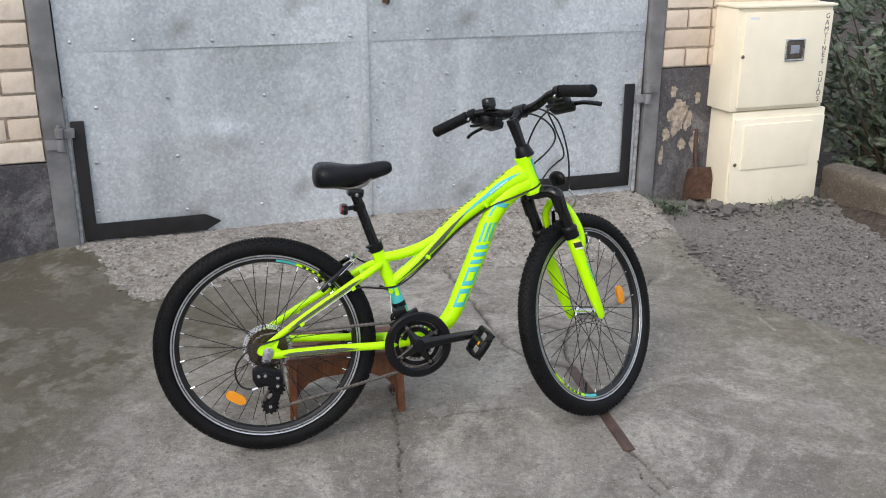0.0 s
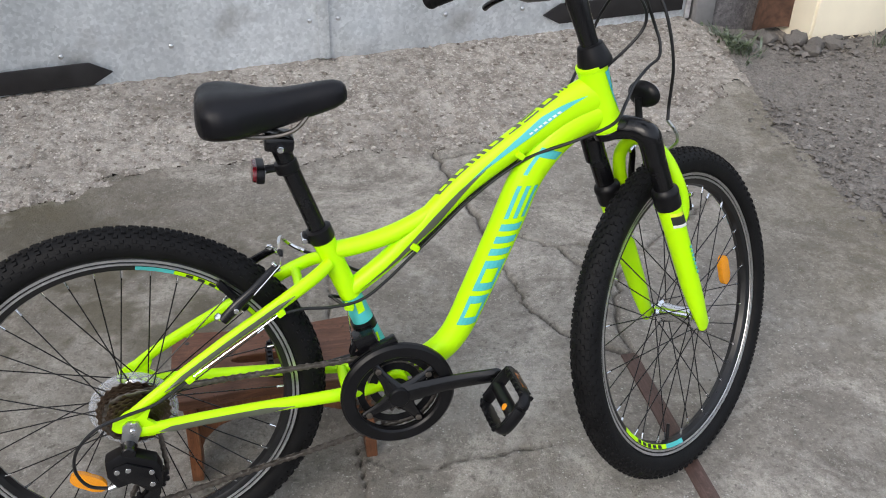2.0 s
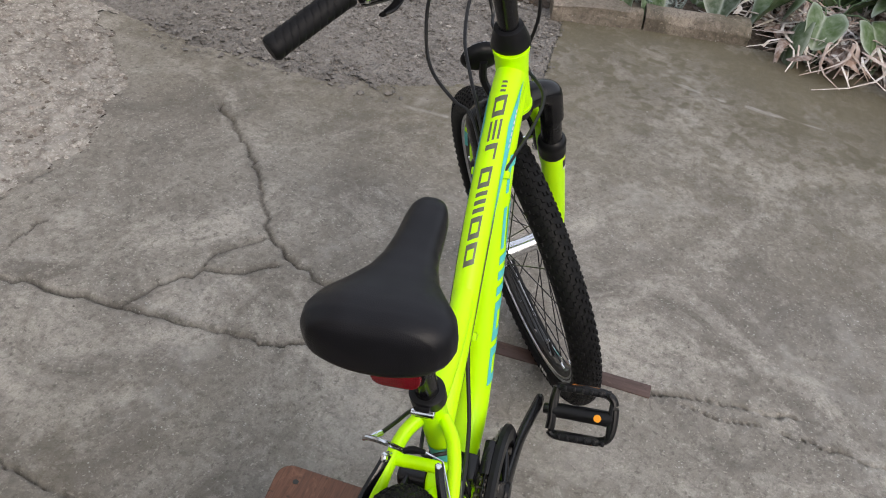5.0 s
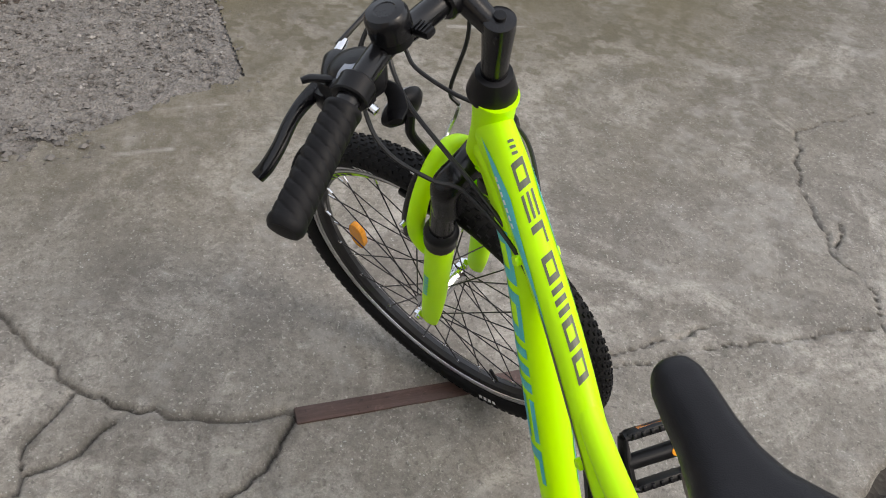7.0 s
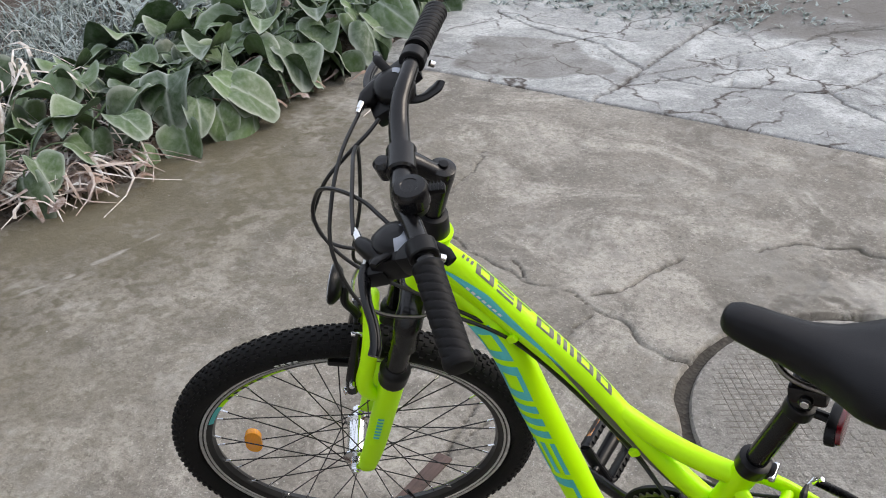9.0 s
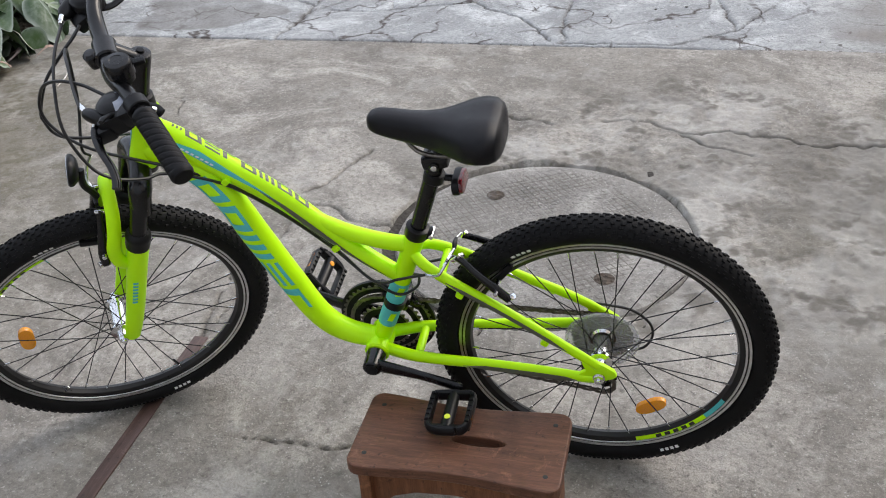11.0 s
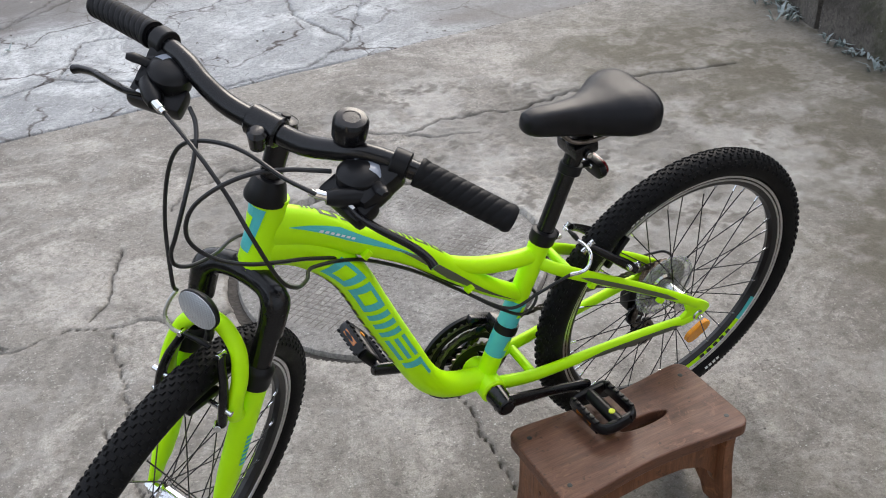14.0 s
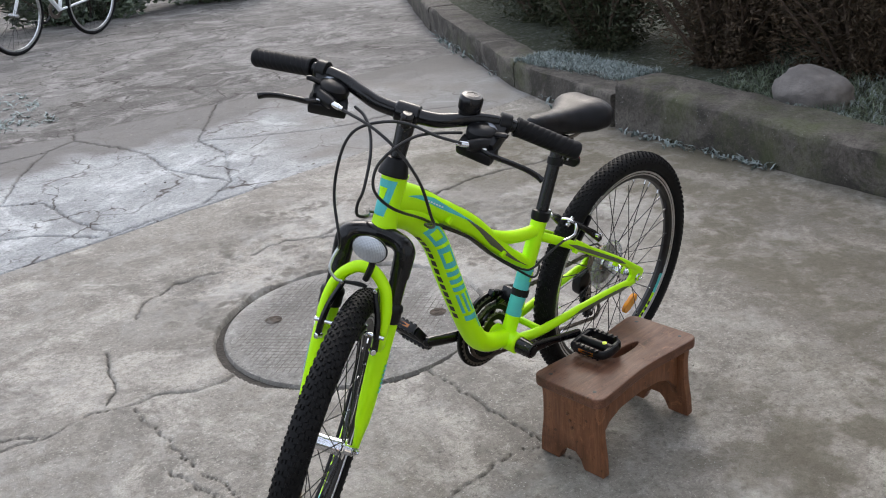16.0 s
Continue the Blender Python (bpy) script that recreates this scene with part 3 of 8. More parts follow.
def kerb_edge(y):
    """The yard side of the kerb walls of the other bed."""
    return np.interp(y, [-7.8, -2.55, -0.42, 0.66, 3.4], [-5.2, -2.78, -2.04, -1.835, -1.865])


def bed_edge(y):
    """Where the concrete ends at the flower bed."""
    return np.interp(y, [-6, -1.5, 0.0, 0.35, 0.8, 1.2, 1.7, 2.05, 2.45, 2.6, 3.1], [4.6, 3.6, 2.9, 2.74, 2.68, 2.62, 2.46, 2.36, 2.34, 2.35, 2.14])


def region(x, y):
    """0 yard slab, 1 old pavement, 2 ramp, 3 gravel, 4 beds beyond the kerbs, 5 under the garage."""
    wob = 0.03 * (flow_noise(x, y, 6, 3) - 0.5) + 0.014 * (flow_noise(x, y, 31, 4) - 0.5)
    s, d = gate_xy(x, y)
    r = np.zeros(x.shape, int)
    r[y < slab_edge(x) + wob * 0.15] = 1
    r[(d < ramp_reach(s) + 3 * wob) & (s > 0.02 + 0.25 * np.clip(d, 0, 1) + 4 * wob) & (s < 2.85 + 4 * wob)] = 2
    g_left = np.interp(y, [2.93, 3.09, 3.23, 3.5, 3.75, 4.0, 4.3, 4.7, 5.5], [1.637, 1.523, 1.42, 1.25, 1.235, 1.225, 1.205, 1.18, 1.2]) + 2 * wob
    r[(x > g_left) & (y > 2.938 + 0.268 * np.clip(x - 1.637, 0, 9) + wob * 0.2)] = 3
    r[d < -0.02] = 5
    r[(x > bed_edge(y) + 2 * wob) & (y < 3.12)] = 4
    r[x < kerb_edge(y) - 0.06] = 4
    return r


CRACKS = [
    (0.9, [(0.15, 3.68), (0.2, 3.55), (0.24, 3.43), (0.28, 3.26), (0.33, 3.06), (0.37, 2.93), (0.46, 2.83), (0.57, 2.78)]),
    (0.9, [(1.01, 3.59), (0.92, 3.46), (0.82, 3.33), (0.71, 3.23), (0.63, 3.15), (0.58, 3.04), (0.56, 2.9), (0.57, 2.78)]),
    (0.8, [(0.28, 3.26), (0.37, 3.24), (0.46, 3.2), (0.52, 3.21), (0.57, 3.18), (0.63, 3.15)]),
    (0.7, [(0.46, 3.2), (0.49, 3.14), (0.56, 3.08)]),
    (0.4, [(-0.13, 3.27), (-0.1, 3.11), (-0.09, 2.95), (-0.07, 2.85)]),
    (0.42, [(-0.01, 2.66), (0.0, 2.58), (0.006, 2.49), (0.024, 2.37), (0.03, 2.25), (0.045, 2.06), (0.06, 1.99)]),
    (0.25, [(0.006, 2.50), (0.07, 2.458), (0.15, 2.462), (0.224, 2.488), (0.32, 2.507), (0.40, 2.525)]),
    (0.45, [(0.655, 2.28), (0.69, 2.21), (0.725, 2.12), (0.76, 2.0)]),
    (0.5, [(0.17, 3.65), (0.26, 3.69), (0.39, 3.71), (0.54, 3.7)]),
    (0.5, [(0.2, 3.55), (0.31, 3.58), (0.4, 3.57)]),
    (0.26, [(0.66, 2.30), (0.67, 2.18), (0.70, 2.04), (0.72, 1.9), (0.74, 1.78), (0.75, 1.645)]),
    (0.3, [(1.07, 1.6), (0.95, 1.66), (0.85, 1.62), (0.75, 1.645)]),
    (0.36, [(1.42, 1.57), (1.28, 1.62), (1.18, 1.65), (1.05, 1.65), (0.95, 1.66)]),
    (0.28, [(1.42, 1.57), (1.47, 1.48), (1.53, 1.26), (1.61, 1.13)]),
    (0.9, [(0.75, 1.645), (0.67, 1.64), (0.59, 1.69), (0.5, 1.69), (0.44, 1.66)]),
    (0.5, [(0.80, 1.6), (0.76, 1.54), (0.75, 1.44), (0.73, 1.29)]),
    (0.6, [(0.59, 1.13), (0.54, 1.03), (0.4, 0.93), (0.24, 0.94)]),
    (0.9, [(0.1, 0.87), (-0.03, 0.85), (-0.17, 0.88), (-0.3, 0.83), (-0.46, 0.83), (-0.55, 0.86), (-0.71, 0.8), (-0.95, 0.75), (-1.4, 0.8)]),
    (0.6, [(-0.15, 0.89), (-0.26, 0.95), (-0.39, 0.97)]),
    (1.6, [(1.62, 0.53), (1.62, 0.31), (1.66, 0.11), (1.72, -0.24), (1.76, -0.62), (1.8, -1.3), (1.9, -2.2)]),
    (0.8, [(1.66, 0.11), (1.82, 0.04), (2.0, -0.05), (2.35, -0.04), (2.68, -0.13)]),
    (0.8, [(1.61, 0.14), (1.53, -0.02), (1.48, -0.24), (1.38, -0.46), (1.3, -0.8), (1.05, -1.2)]),
    (0.9, [(1.56, 0.14), (1.39, 0.12), (1.26, 0.05), (1.1, -0.04), (0.97, -0.11), (0.88, -0.04), (0.71, 0.02), (0.5, 0.24)]),
    (0.6, [(1.48, -0.33), (1.38, -0.15), (1.29, 0.05)]),
    (0.9, [(0.44, 0.26), (0.53, -0.01), (0.58, -0.4), (0.75, -0.51), (0.6, -0.95), (0.4, -1.33), (0.23, -1.45)]),
    (0.9, [(0.46, 0.26), (0.2, 0.2), (0.04, 0.17), (-0.16, -0.04), (-0.31, -0.52), (-0.28, -0.85), (-0.5, -1.3)]),
    (0.8, [(0.97, -0.11), (0.9, -0.5), (0.75, -0.51)]),
    (0.8, [(0.23, -1.45), (0.01, -0.88), (0.0, -0.46), (-0.16, -0.04)]),
    (1.3, [(0.4, -1.33), (0.9, -1.25), (1.3, -0.8)]),
    (0.8, [(-0.28, -0.85), (-0.8, -0.56), (-1.0, -0.49), (-1.29, -0.5), (-1.65, -0.33)]),
    (1.8, [(0.3, -3.3), (-0.31, -3.08), (-0.46, -2.59), (-0.69, -2.29), (-0.9, -2.13), (-1.4, -1.9)]),
    (0.8, [(-0.5, -1.3), (-0.7, -1.7), (-0.69, -2.29)]),
    (0.8, [(0.23, -1.45), (0.1, -2.1), (-0.31, -3.08)]),
    (0.7, [(0.9, -1.25), (1.0, -2.0), (0.6, -2.6), (0.3, -3.3)]),
]
SCRATCHES = [((1.471, 3.199), (1.51, 2.976)), ((1.303, 3.201), (1.325, 3.079)), ((1.926, 2.629), (1.907, 2.465)), ((1.921, 2.397), (1.936, 2.171))]
HOLE, HOLE_R = (0.05, 1.59), 0.40


def crack_field(x, y):
    """Closeness to the cracks, 0 to 1, and to their soil-filled core."""
    rng = np.random.RandomState(5)
    near = np.full(x.shape, 9.0)
    for width, line in CRACKS:
        pts = [np.array(p) for p in line]
        fine = [pts[0]]
        for a, b in zip(pts, pts[1:]):
            k = max(2, int(np.linalg.norm(b - a) / 0.022))
            for i in range(1, k + 1):
                q = a + (b - a) * i / k
                fine.append(q + (rng.randn(2) * 0.0052 if i < k else 0))
        swell = 0.0
        for a, b in zip(fine, fine[1:]):
            swell = 0.8 * swell + 0.2 * rng.uniform(-1, 1)
            lo, hi = np.minimum(a, b) - 0.06, np.maximum(a, b) + 0.06
            box = np.nonzero((x > lo[0]) & (x < hi[0]) & (y > lo[1]) & (y < hi[1]))[0] if x.ndim == 1 else None
            if box is None or not len(box):
                continue
            px, py = x[box] - a[0], y[box] - a[1]
            d = b - a
            t = np.clip((px * d[0] + py * d[1]) / (d @ d + 1e-9), 0, 1)
            dist = np.hypot(px - t * d[0], py - t * d[1]) / (width * (0.76 + 0.9 * swell))
            near[box] = np.minimum(near[box], dist)
    edge = np.abs(y - slab_edge(x)) / 0.8 + 0.03 * np.clip((-0.1 - x) / 0.5, 0, 1)
    near = np.minimum(near, edge)
    return near


def erosion(x, y):
    """Where the slab's skin has scaled off: north and west of the round cover."""
    d = np.hypot((x + 0.35) / 0.95, (y - 1.25) / 0.72) + 0.5 * (flow_noise(x, y, 2.3, 96) - 0.5)
    return np.clip((1.15 - d) / 0.4, 0, 1)


def ground_height(x, y, near):
    z = 0.006 * (flow_noise(x, y, 1.3, 11) - 0.5) + 0.004 * (flow_noise(x, y, 5, 12) - 0.5) + 0.002 * (flow_noise(x, y, 24, 13) - 0.5)
    z = z - 0.012 * np.exp(-((near / 0.0052) ** 2)) - 0.002 * np.exp(-((near / 0.016) ** 2))
    z = z + erosion(x, y) * (0.009 * (flow_noise(x, y, 8, 14) - 0.5) + 0.009 * (flow_noise(x, y, 21, 15) - 0.5) + 0.006 * (flow_noise(x, y, 55, 16) - 0.5) - 0.003)
    s, d = gate_xy(x, y)
    lift = 0.085 * np.clip(1 - d / 0.62, 0, 1) ** 1.1
    side = np.clip((2.88 - s) / 0.3, 0, 1) * np.clip((s + 0.55) / 0.5, 0, 1)
    z = z + lift * side - 0.012 * np.exp(-(((x + 0.33) / 0.3) ** 2 + ((y - 2.36) / 0.3) ** 2))
    return z


def ground_sheet(name, which, x0, x1, y0, y1, cell, mat, label, kind="structure", extra=None, hole=False, left_of=None, grow=0.0):
    """A fine sheet over the part of a rectangle that belongs to one region."""
    nx, ny = int(round((x1 - x0) / cell)) + 1, int(round((y1 - y0) / cell)) + 1
    gx, gy = np.meshgrid(np.linspace(x0, x1, nx), np.linspace(y0, y1, ny), indexing="ij")
    x, y = gx.ravel(), gy.ravel()
    near = crack_field(x, y)
    z = ground_height(x, y, near)
    if extra is not None:
        z = z + extra(x, y)
    idx = np.arange(nx * ny).reshape(nx, ny)
    q = np.stack([idx[:-1, :-1], idx[1:, :-1], idx[1:, 1:], idx[:-1, 1:]], -1).reshape(-1, 4)
    cx, cy = x[q].mean(1), y[q].mean(1)
    keep = region(cx, cy) == which if which is not None else np.ones(len(cx), bool)
    if grow:
        for ox, oy in ((grow, 0), (-grow, 0), (0, grow), (0, -grow)):
            keep |= (region(cx + ox, cy + oy) == which) & np.isin(region(cx, cy), (0, 2))
        z = z - 0.009 * np.isin(region(x, y), (0, 2))
    if hole:
        def broken_edge(px, py):
            return np.maximum(HOLE_R - 0.001, HOLE_R - 0.008 + 0.035 * np.clip(flow_noise(px, py, 7, 21) - 0.45, 0, 1) + 0.006 * (flow_noise(px, py, 26, 22) - 0.5) + 0.027 * np.clip(((px - HOLE[0]) * 0.85 + (py - HOLE[1]) * 0.35) / HOLE_R + 0.25, 0, 1))
        keep &= np.hypot(cx - HOLE[0], cy - HOLE[1]) > broken_edge(cx, cy)
        rad, edge = np.hypot(x - HOLE[0], y - HOLE[1]), broken_edge(x, y)
        lip = (rad < edge + 0.0058) & (rad > 0.2)
        pull = np.where(lip, edge / np.maximum(rad, 0.1), 1.0)
        z = np.where(lip, np.minimum(z, -0.017), z)
        x, y = HOLE[0] + (x - HOLE[0]) * pull, HOLE[1] + (y - HOLE[1]) * pull
    if left_of is not None:
        keep &= cx < kerb_edge(cy) - left_of
    q = q[keep]
    used = np.unique(q)
    back = np.zeros(nx * ny, int)
    back[used] = np.arange(len(used))
    q = back[q]
    me = bpy.data.meshes.new(name)
    me.vertices.add(len(used))
    me.vertices.foreach_set("co", np.stack([x[used], y[used], z[used]], -1).ravel())
    me.loops.add(q.size)
    me.loops.foreach_set("vertex_index", q.ravel())
    me.polygons.add(len(q))
    me.polygons.foreach_set("loop_start", np.arange(0, q.size, 4))
    me.polygons.foreach_set("use_smooth", np.ones(len(q), bool))
    me.update(calc_edges=True)
    at = me.attributes.new("crack", "FLOAT", "POINT")
    grime = np.exp(-((near / 0.0052) ** 2)) * np.clip(0.25 + 1.1 * flow_noise(x, y, 6, 33), 0, 0.95) + 0.3 * np.exp(-((near / 0.03) ** 2)) * np.clip(flow_noise(x, y, 9, 31) * 2 - 0.8, 0, 1)
    at.data.foreach_set("value", np.clip(grime, 0, 1)[used])
    # mottled darker tone: beside the bed, over the west side and in one patch
    dark_at = me.attributes.new("dark_tone", "FLOAT", "POINT")
    bed = np.clip(1 - (bed_edge(y) - x) / 1.25, 0, 1) ** 0.7 * np.clip((y - 0.5) / 1.0, 0, 1)
    rimside = np.clip(1 - (bed_edge(y) - x) / 0.75, 0, 1) * np.clip((y - 0.5) / 1.0, 0, 1)
    spots = np.clip((flow_noise(x, y, 27, 71) * 0.5 + flow_noise(x, y, 60, 72) * 0.5 - 0.52) * 9, 0, 1)
    mend = np.clip((0.27 - np.hypot((x - 2.12) * 0.8, y - 0.30) + 0.16 * (flow_noise(x, y, 6, 73) - 0.5)) * 40, 0, 1) * (y < slab_edge(x))
    speckle = np.clip((flow_noise(x, y, 9, 75) * 0.45 + flow_noise(x, y, 27, 76) * 0.35 + flow_noise(x, y, 70, 77) * 0.2 - 0.40) * 5, 0, 1)
    dark_n = np.clip(1.25 - np.hypot((x + 0.46) / 0.55, (y - 2.90) / 0.45) + 0.6 * (flow_noise(x, y, 2.6, 84) - 0.5), 0, 1)
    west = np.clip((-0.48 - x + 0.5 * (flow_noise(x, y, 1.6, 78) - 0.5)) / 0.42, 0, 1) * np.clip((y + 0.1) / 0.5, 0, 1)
    dark_at.data.foreach_set("value", np.clip(0.55 * dark_n * (0.5 + speckle) + bed * (0.33 + 0.72 * spots) + 0.60 * rimside * (0.25 + 1.2 * speckle) + west * (0.38 + 0.22 * np.clip((1.6 - y) / 0.8, 0, 1) + 0.45 * speckle + 0.12 * np.clip((y - 2.5) / 0.7, 0, 1)) + 0.42 * (0.3 + 0.9 * speckle) * np.clip((-0.80 - x + 0.3 * (flow_noise(x, y, 3.1, 79) - 0.5)) / 0.35, 0, 1) * np.clip((y - 2.6) / 0.5, 0, 1), 0, 0.96)[used])
    back_off = slab_edge(x) - y + 0.55 * (flow_noise(x, y, 1.7, 81) - 0.5) + 0.3 * (flow_noise(x, y, 5.5, 82) - 0.5)
    worn = me.attributes.new("worn", "FLOAT", "POINT")
    worn.data.foreach_set("value", (np.clip(np.clip((back_off - 0.95) / 0.5, 0, 1) * (0.18 + 0.4 * flow_noise(x, y, 8, 83)) + np.clip((back_off - 1.25) / 0.8, 0, 0.35) + 0.65 * np.clip((-0.90 - y + 0.55 * (flow_noise(x, y, 2.1, 85) - 0.5) + 0.25 * (flow_noise(x, y, 9, 86) - 0.5)) / 0.6, 0, 1) + mend * (0.45 + 0.3 * flow_noise(x, y, 12, 79)), 0, 0.9) * (which == 1) * (y > -1.62))[used])
    e = erosion(x, y) * (which == 0)
    plates = np.clip((flow_noise(x, y, 4.5, 91) * 0.5 + flow_noise(x, y, 13, 92) * 0.3 + flow_noise(x, y, 40, 93) * 0.2 - 0.46) * 7, 0, 1)
    pits = np.clip((0.40 - flow_noise(x, y, 11, 94) * 0.5 - flow_noise(x, y, 33, 95) * 0.3 - flow_noise(x, y, 85, 97) * 0.2) * 7, 0, 1)
    scour = me.attributes.new("scour", "FLOAT", "POINT")
    streak = np.clip((flow_noise(x + 0.3 * y, y * 1.4, 4.3, 98) * 0.5 + flow_noise(x, y, 19, 99) * 0.3 + flow_noise(x, y, 57, 100) * 0.2 - 0.62) * 7, 0, 1)
    scratch = np.zeros(x.shape)
    for (ax, ay), (bx, by) in SCRATCHES:
        t = np.clip(((x - ax) * (bx - ax) + (y - ay) * (by - ay)) / ((bx - ax) ** 2 + (by - ay) ** 2), 0, 1)
        off = np.hypot(x - ax - t * (bx - ax), y - ay - t * (by - ay)) + 0.012 * (flow_noise(x, y, 16, 101) - 0.5)
        scratch = np.maximum(scratch, np.exp(-((off / 0.0045) ** 2)) * (0.3 + 0.7 * flow_noise(x, y, 30, 102)))
    scour.data.foreach_set("value", np.clip(0.7 * scratch + e * plates * 0.5 + 0.30 * streak * (0.3 + flow_noise(x, y, 70, 113)) * (which == 0), 0, 0.8)[used])
    dust = me.attributes.new("dust", "FLOAT", "POINT")
    dust.data.foreach_set("value", np.clip((0.22 + 0.7 * e) * pits * (which == 0) + 0.5 * np.maximum(e, 0.8 * west) * np.clip((flow_noise(x, y, 3.6, 121) * 0.6 + flow_noise(x, y, 12, 122) * 0.25 + flow_noise(x, y, 45, 123) * 0.15 - 0.52) * 9, 0, 1), 0, 0.85)[used])
    moss = me.attributes.new("moss", "FLOAT", "POINT")
    reach = np.clip(1.05 - (bed_edge(y) - x) / 1.25, 0, 1) ** 0.8 * np.clip((y - 0.9) / 0.8, 0, 1) * (which == 0)
    moss.data.foreach_set("value", np.clip(reach * (0.35 + 0.55 * flow_noise(x, y, 3.7, 111) + 0.3 * (flow_noise(x, y, 19, 112) - 0.5)), 0, 0.8)[used])
    patch = me.attributes.new("mend", "FLOAT", "POINT")
    film = np.clip((-0.45 - x + 0.7 * (flow_noise(x, y, 1.9, 131) - 0.5) + 0.35 * (flow_noise(x, y, 7, 132) - 0.5)) / 0.6, 0, 1) * (which == 1) * (y > -1.62) * (0.55 + 0.45 * flow_noise(x, y, 5, 133))
    patch.data.foreach_set("value", film[used])
    me.materials.append(mat)
    ob = new(name, me)
    return tagged(ob, label, "ground", "", kind)


# one far sheet under all, out to the horizon
far = Geo()
far.add([(-300, -300, -0.09), (300, -300, -0.09), (300, 300, -0.09), (-300, 300, -0.09)], [(0, 1, 2, 3)])
thing("ground", far, SOIL, "dark bare soil and litter round the yard", "ground", kind="structure", smooth=0)
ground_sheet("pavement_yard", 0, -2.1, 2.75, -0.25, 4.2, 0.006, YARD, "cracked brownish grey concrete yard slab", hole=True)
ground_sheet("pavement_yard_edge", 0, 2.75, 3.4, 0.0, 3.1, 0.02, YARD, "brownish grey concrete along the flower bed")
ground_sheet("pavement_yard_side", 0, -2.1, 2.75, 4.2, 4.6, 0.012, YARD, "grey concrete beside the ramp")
ground_sheet("pavement_old", 1, -2.7, 3.0, -1.6, 0.9, 0.008, OLD, "older pale bluish concrete, broken into plates")
ground_sheet("pavement_far", 1, -6.4, 6.0, -9.0, -1.6, 0.03, FAR_OLD, "older grey concrete drive with dirt in its cracks")
ground_sheet("pavement_far_side", 1, 3.0, 6.0, -1.6, 1.2, 0.03, FAR_OLD, "older pale concrete beside the bed")
ground_sheet("ramp", 2, -2.3, 1.6, 3.0, 4.75, 0.0075, AGGREGATE, "rough washed concrete ramp with pale pebbles", extra=lambda x, y: 0.008 * (flow_noise(x, y, 42, 41) - 0.5) + 0.006 * (flow_noise(x, y, 90, 42) - 0.5))
ground_sheet("gravel_patch", 3, 1.0, 3.6, 2.8, 5.6, 0.011, GRAVEL, "dark compacted gravel before the gas cabinet", extra=lambda x, y: 0.006 * (flow_noise(x, y, 35, 51) - 0.5) + 0.008 * (flow_noise(x, y, 80, 52) - 0.5) - 0.006, grow=0.04)
ground_sheet("flower_bed_soil", None, 2.0, 7.0, -5.0, 4.9, 0.03, SOIL, "dark soil of the flower bed", extra=lambda x, y: -0.03 + 0.075 * np.clip((x - bed_edge(y)) / 0.22, 0, 1) + 0.02 * flow_noise(x, y, 5, 61) + 0.012 * flow_noise(x, y, 25, 62))
ground_sheet("side_bed_soil", None, -7.0, -1.9, -8.0, 4.6, 0.04, GRASS_GROUND, "frosty turf and soil behind the kerb wall", extra=lambda x, y: 0.09 + 0.04 * flow_noise(x, y, 2, 63) + 0.02 * flow_noise(x, y, 15, 64), left_of=0.12)

# the round cover in the yard
cover = Geo()
pitch = 0.024
cx, cy = HOLE
cover.lathe([(0.0001, 0.0), (0.2, 0.0), (0.378, 0.0), (0.392, -0.003), (0.397, -0.012), (0.397, -0.07)], axis=(0, 0, 1), n=72)
cover_ob = thing("manhole_cover", cover, COVER, "round pale concrete manhole cover with a diamond pattern", "manhole cover", m=Matrix.Translation((cx, cy, -0.004)))
dia = Geo()
for i in range(-17, 18):
    for j in range(-17, 18):
        x, y = (i + j) * pitch * 0.5 * 1.15, (i - j) * pitch * 0.5
        if math.hypot(x, y) < 0.355:
            a, b = pitch * 0.42 * 1.15, pitch * 0.42
            h = 0.0004 + 0.0016 * random.random() * max(0.0, min(1.0, noise.noise(Vector((x * 7, y * 7, 3.1))) * 1.6 + 0.45))
            dia.add([(x - a, y, 0), (x, y - b, 0), (x + a, y, 0), (x, y + b, 0), (x - a * 0.7, y, h), (x, y - b * 0.7, h), (x + a * 0.7, y, h), (x, y + b * 0.7, h)], [(4, 5, 6, 7), (0, 1, 5, 4), (1, 2, 6, 5), (2, 3, 7, 6), (3, 0, 4, 7)])
# flat lines for the grooves: dirt, with the grooves' weak shading painted in
grooves = Geo()
for i in range(-17, 18):
    for j in range(-17, 18):
        x, y = (i + j) * pitch * 0.5 * 1.15, (i - j) * pitch * 0.5
        for ex, ey in ((pitch * 0.5 * 1.15, pitch * 0.5), (pitch * 0.5 * 1.15, -pitch * 0.5)):
            a, b = Vector((x - ex / 2, y - ey / 2, 0)), Vector((x + ex / 2, y + ey / 2, 0))
            off = Vector((0, pitch * 0.5 if ey > 0 else -pitch * 0.5, 0))
            a, b = a + off, b + off
            keep = noise.noise(Vector((a.x * 5 + 2, a.y * 5, 1.7))) * 1.2 + 0.35 + 1.1 * a.x
            if max(a.length, b.length) < 0.365 and keep > 0.25 * random.random() + 0.26:
                sd = (b - a).cross(Vector((0, 0, 1))).normalized() * random.uniform(0.0007, 0.0013)
                up = Vector((0, 0, 0.0003))
                grooves.add([a - sd + up, b - sd + up, b + sd + up, a + sd + up], [(0, 1, 2, 3)])
tagged(part("groove_dirt", grooves, GROOVE_DIRT_SHADE, cover_ob, "dirt and painted shade in the worn grooves", smooth=0, fix=False), kind="stuff")
tagged(part("diamond_relief", dia, COVER, cover_ob, smooth=0), kind="stuff")
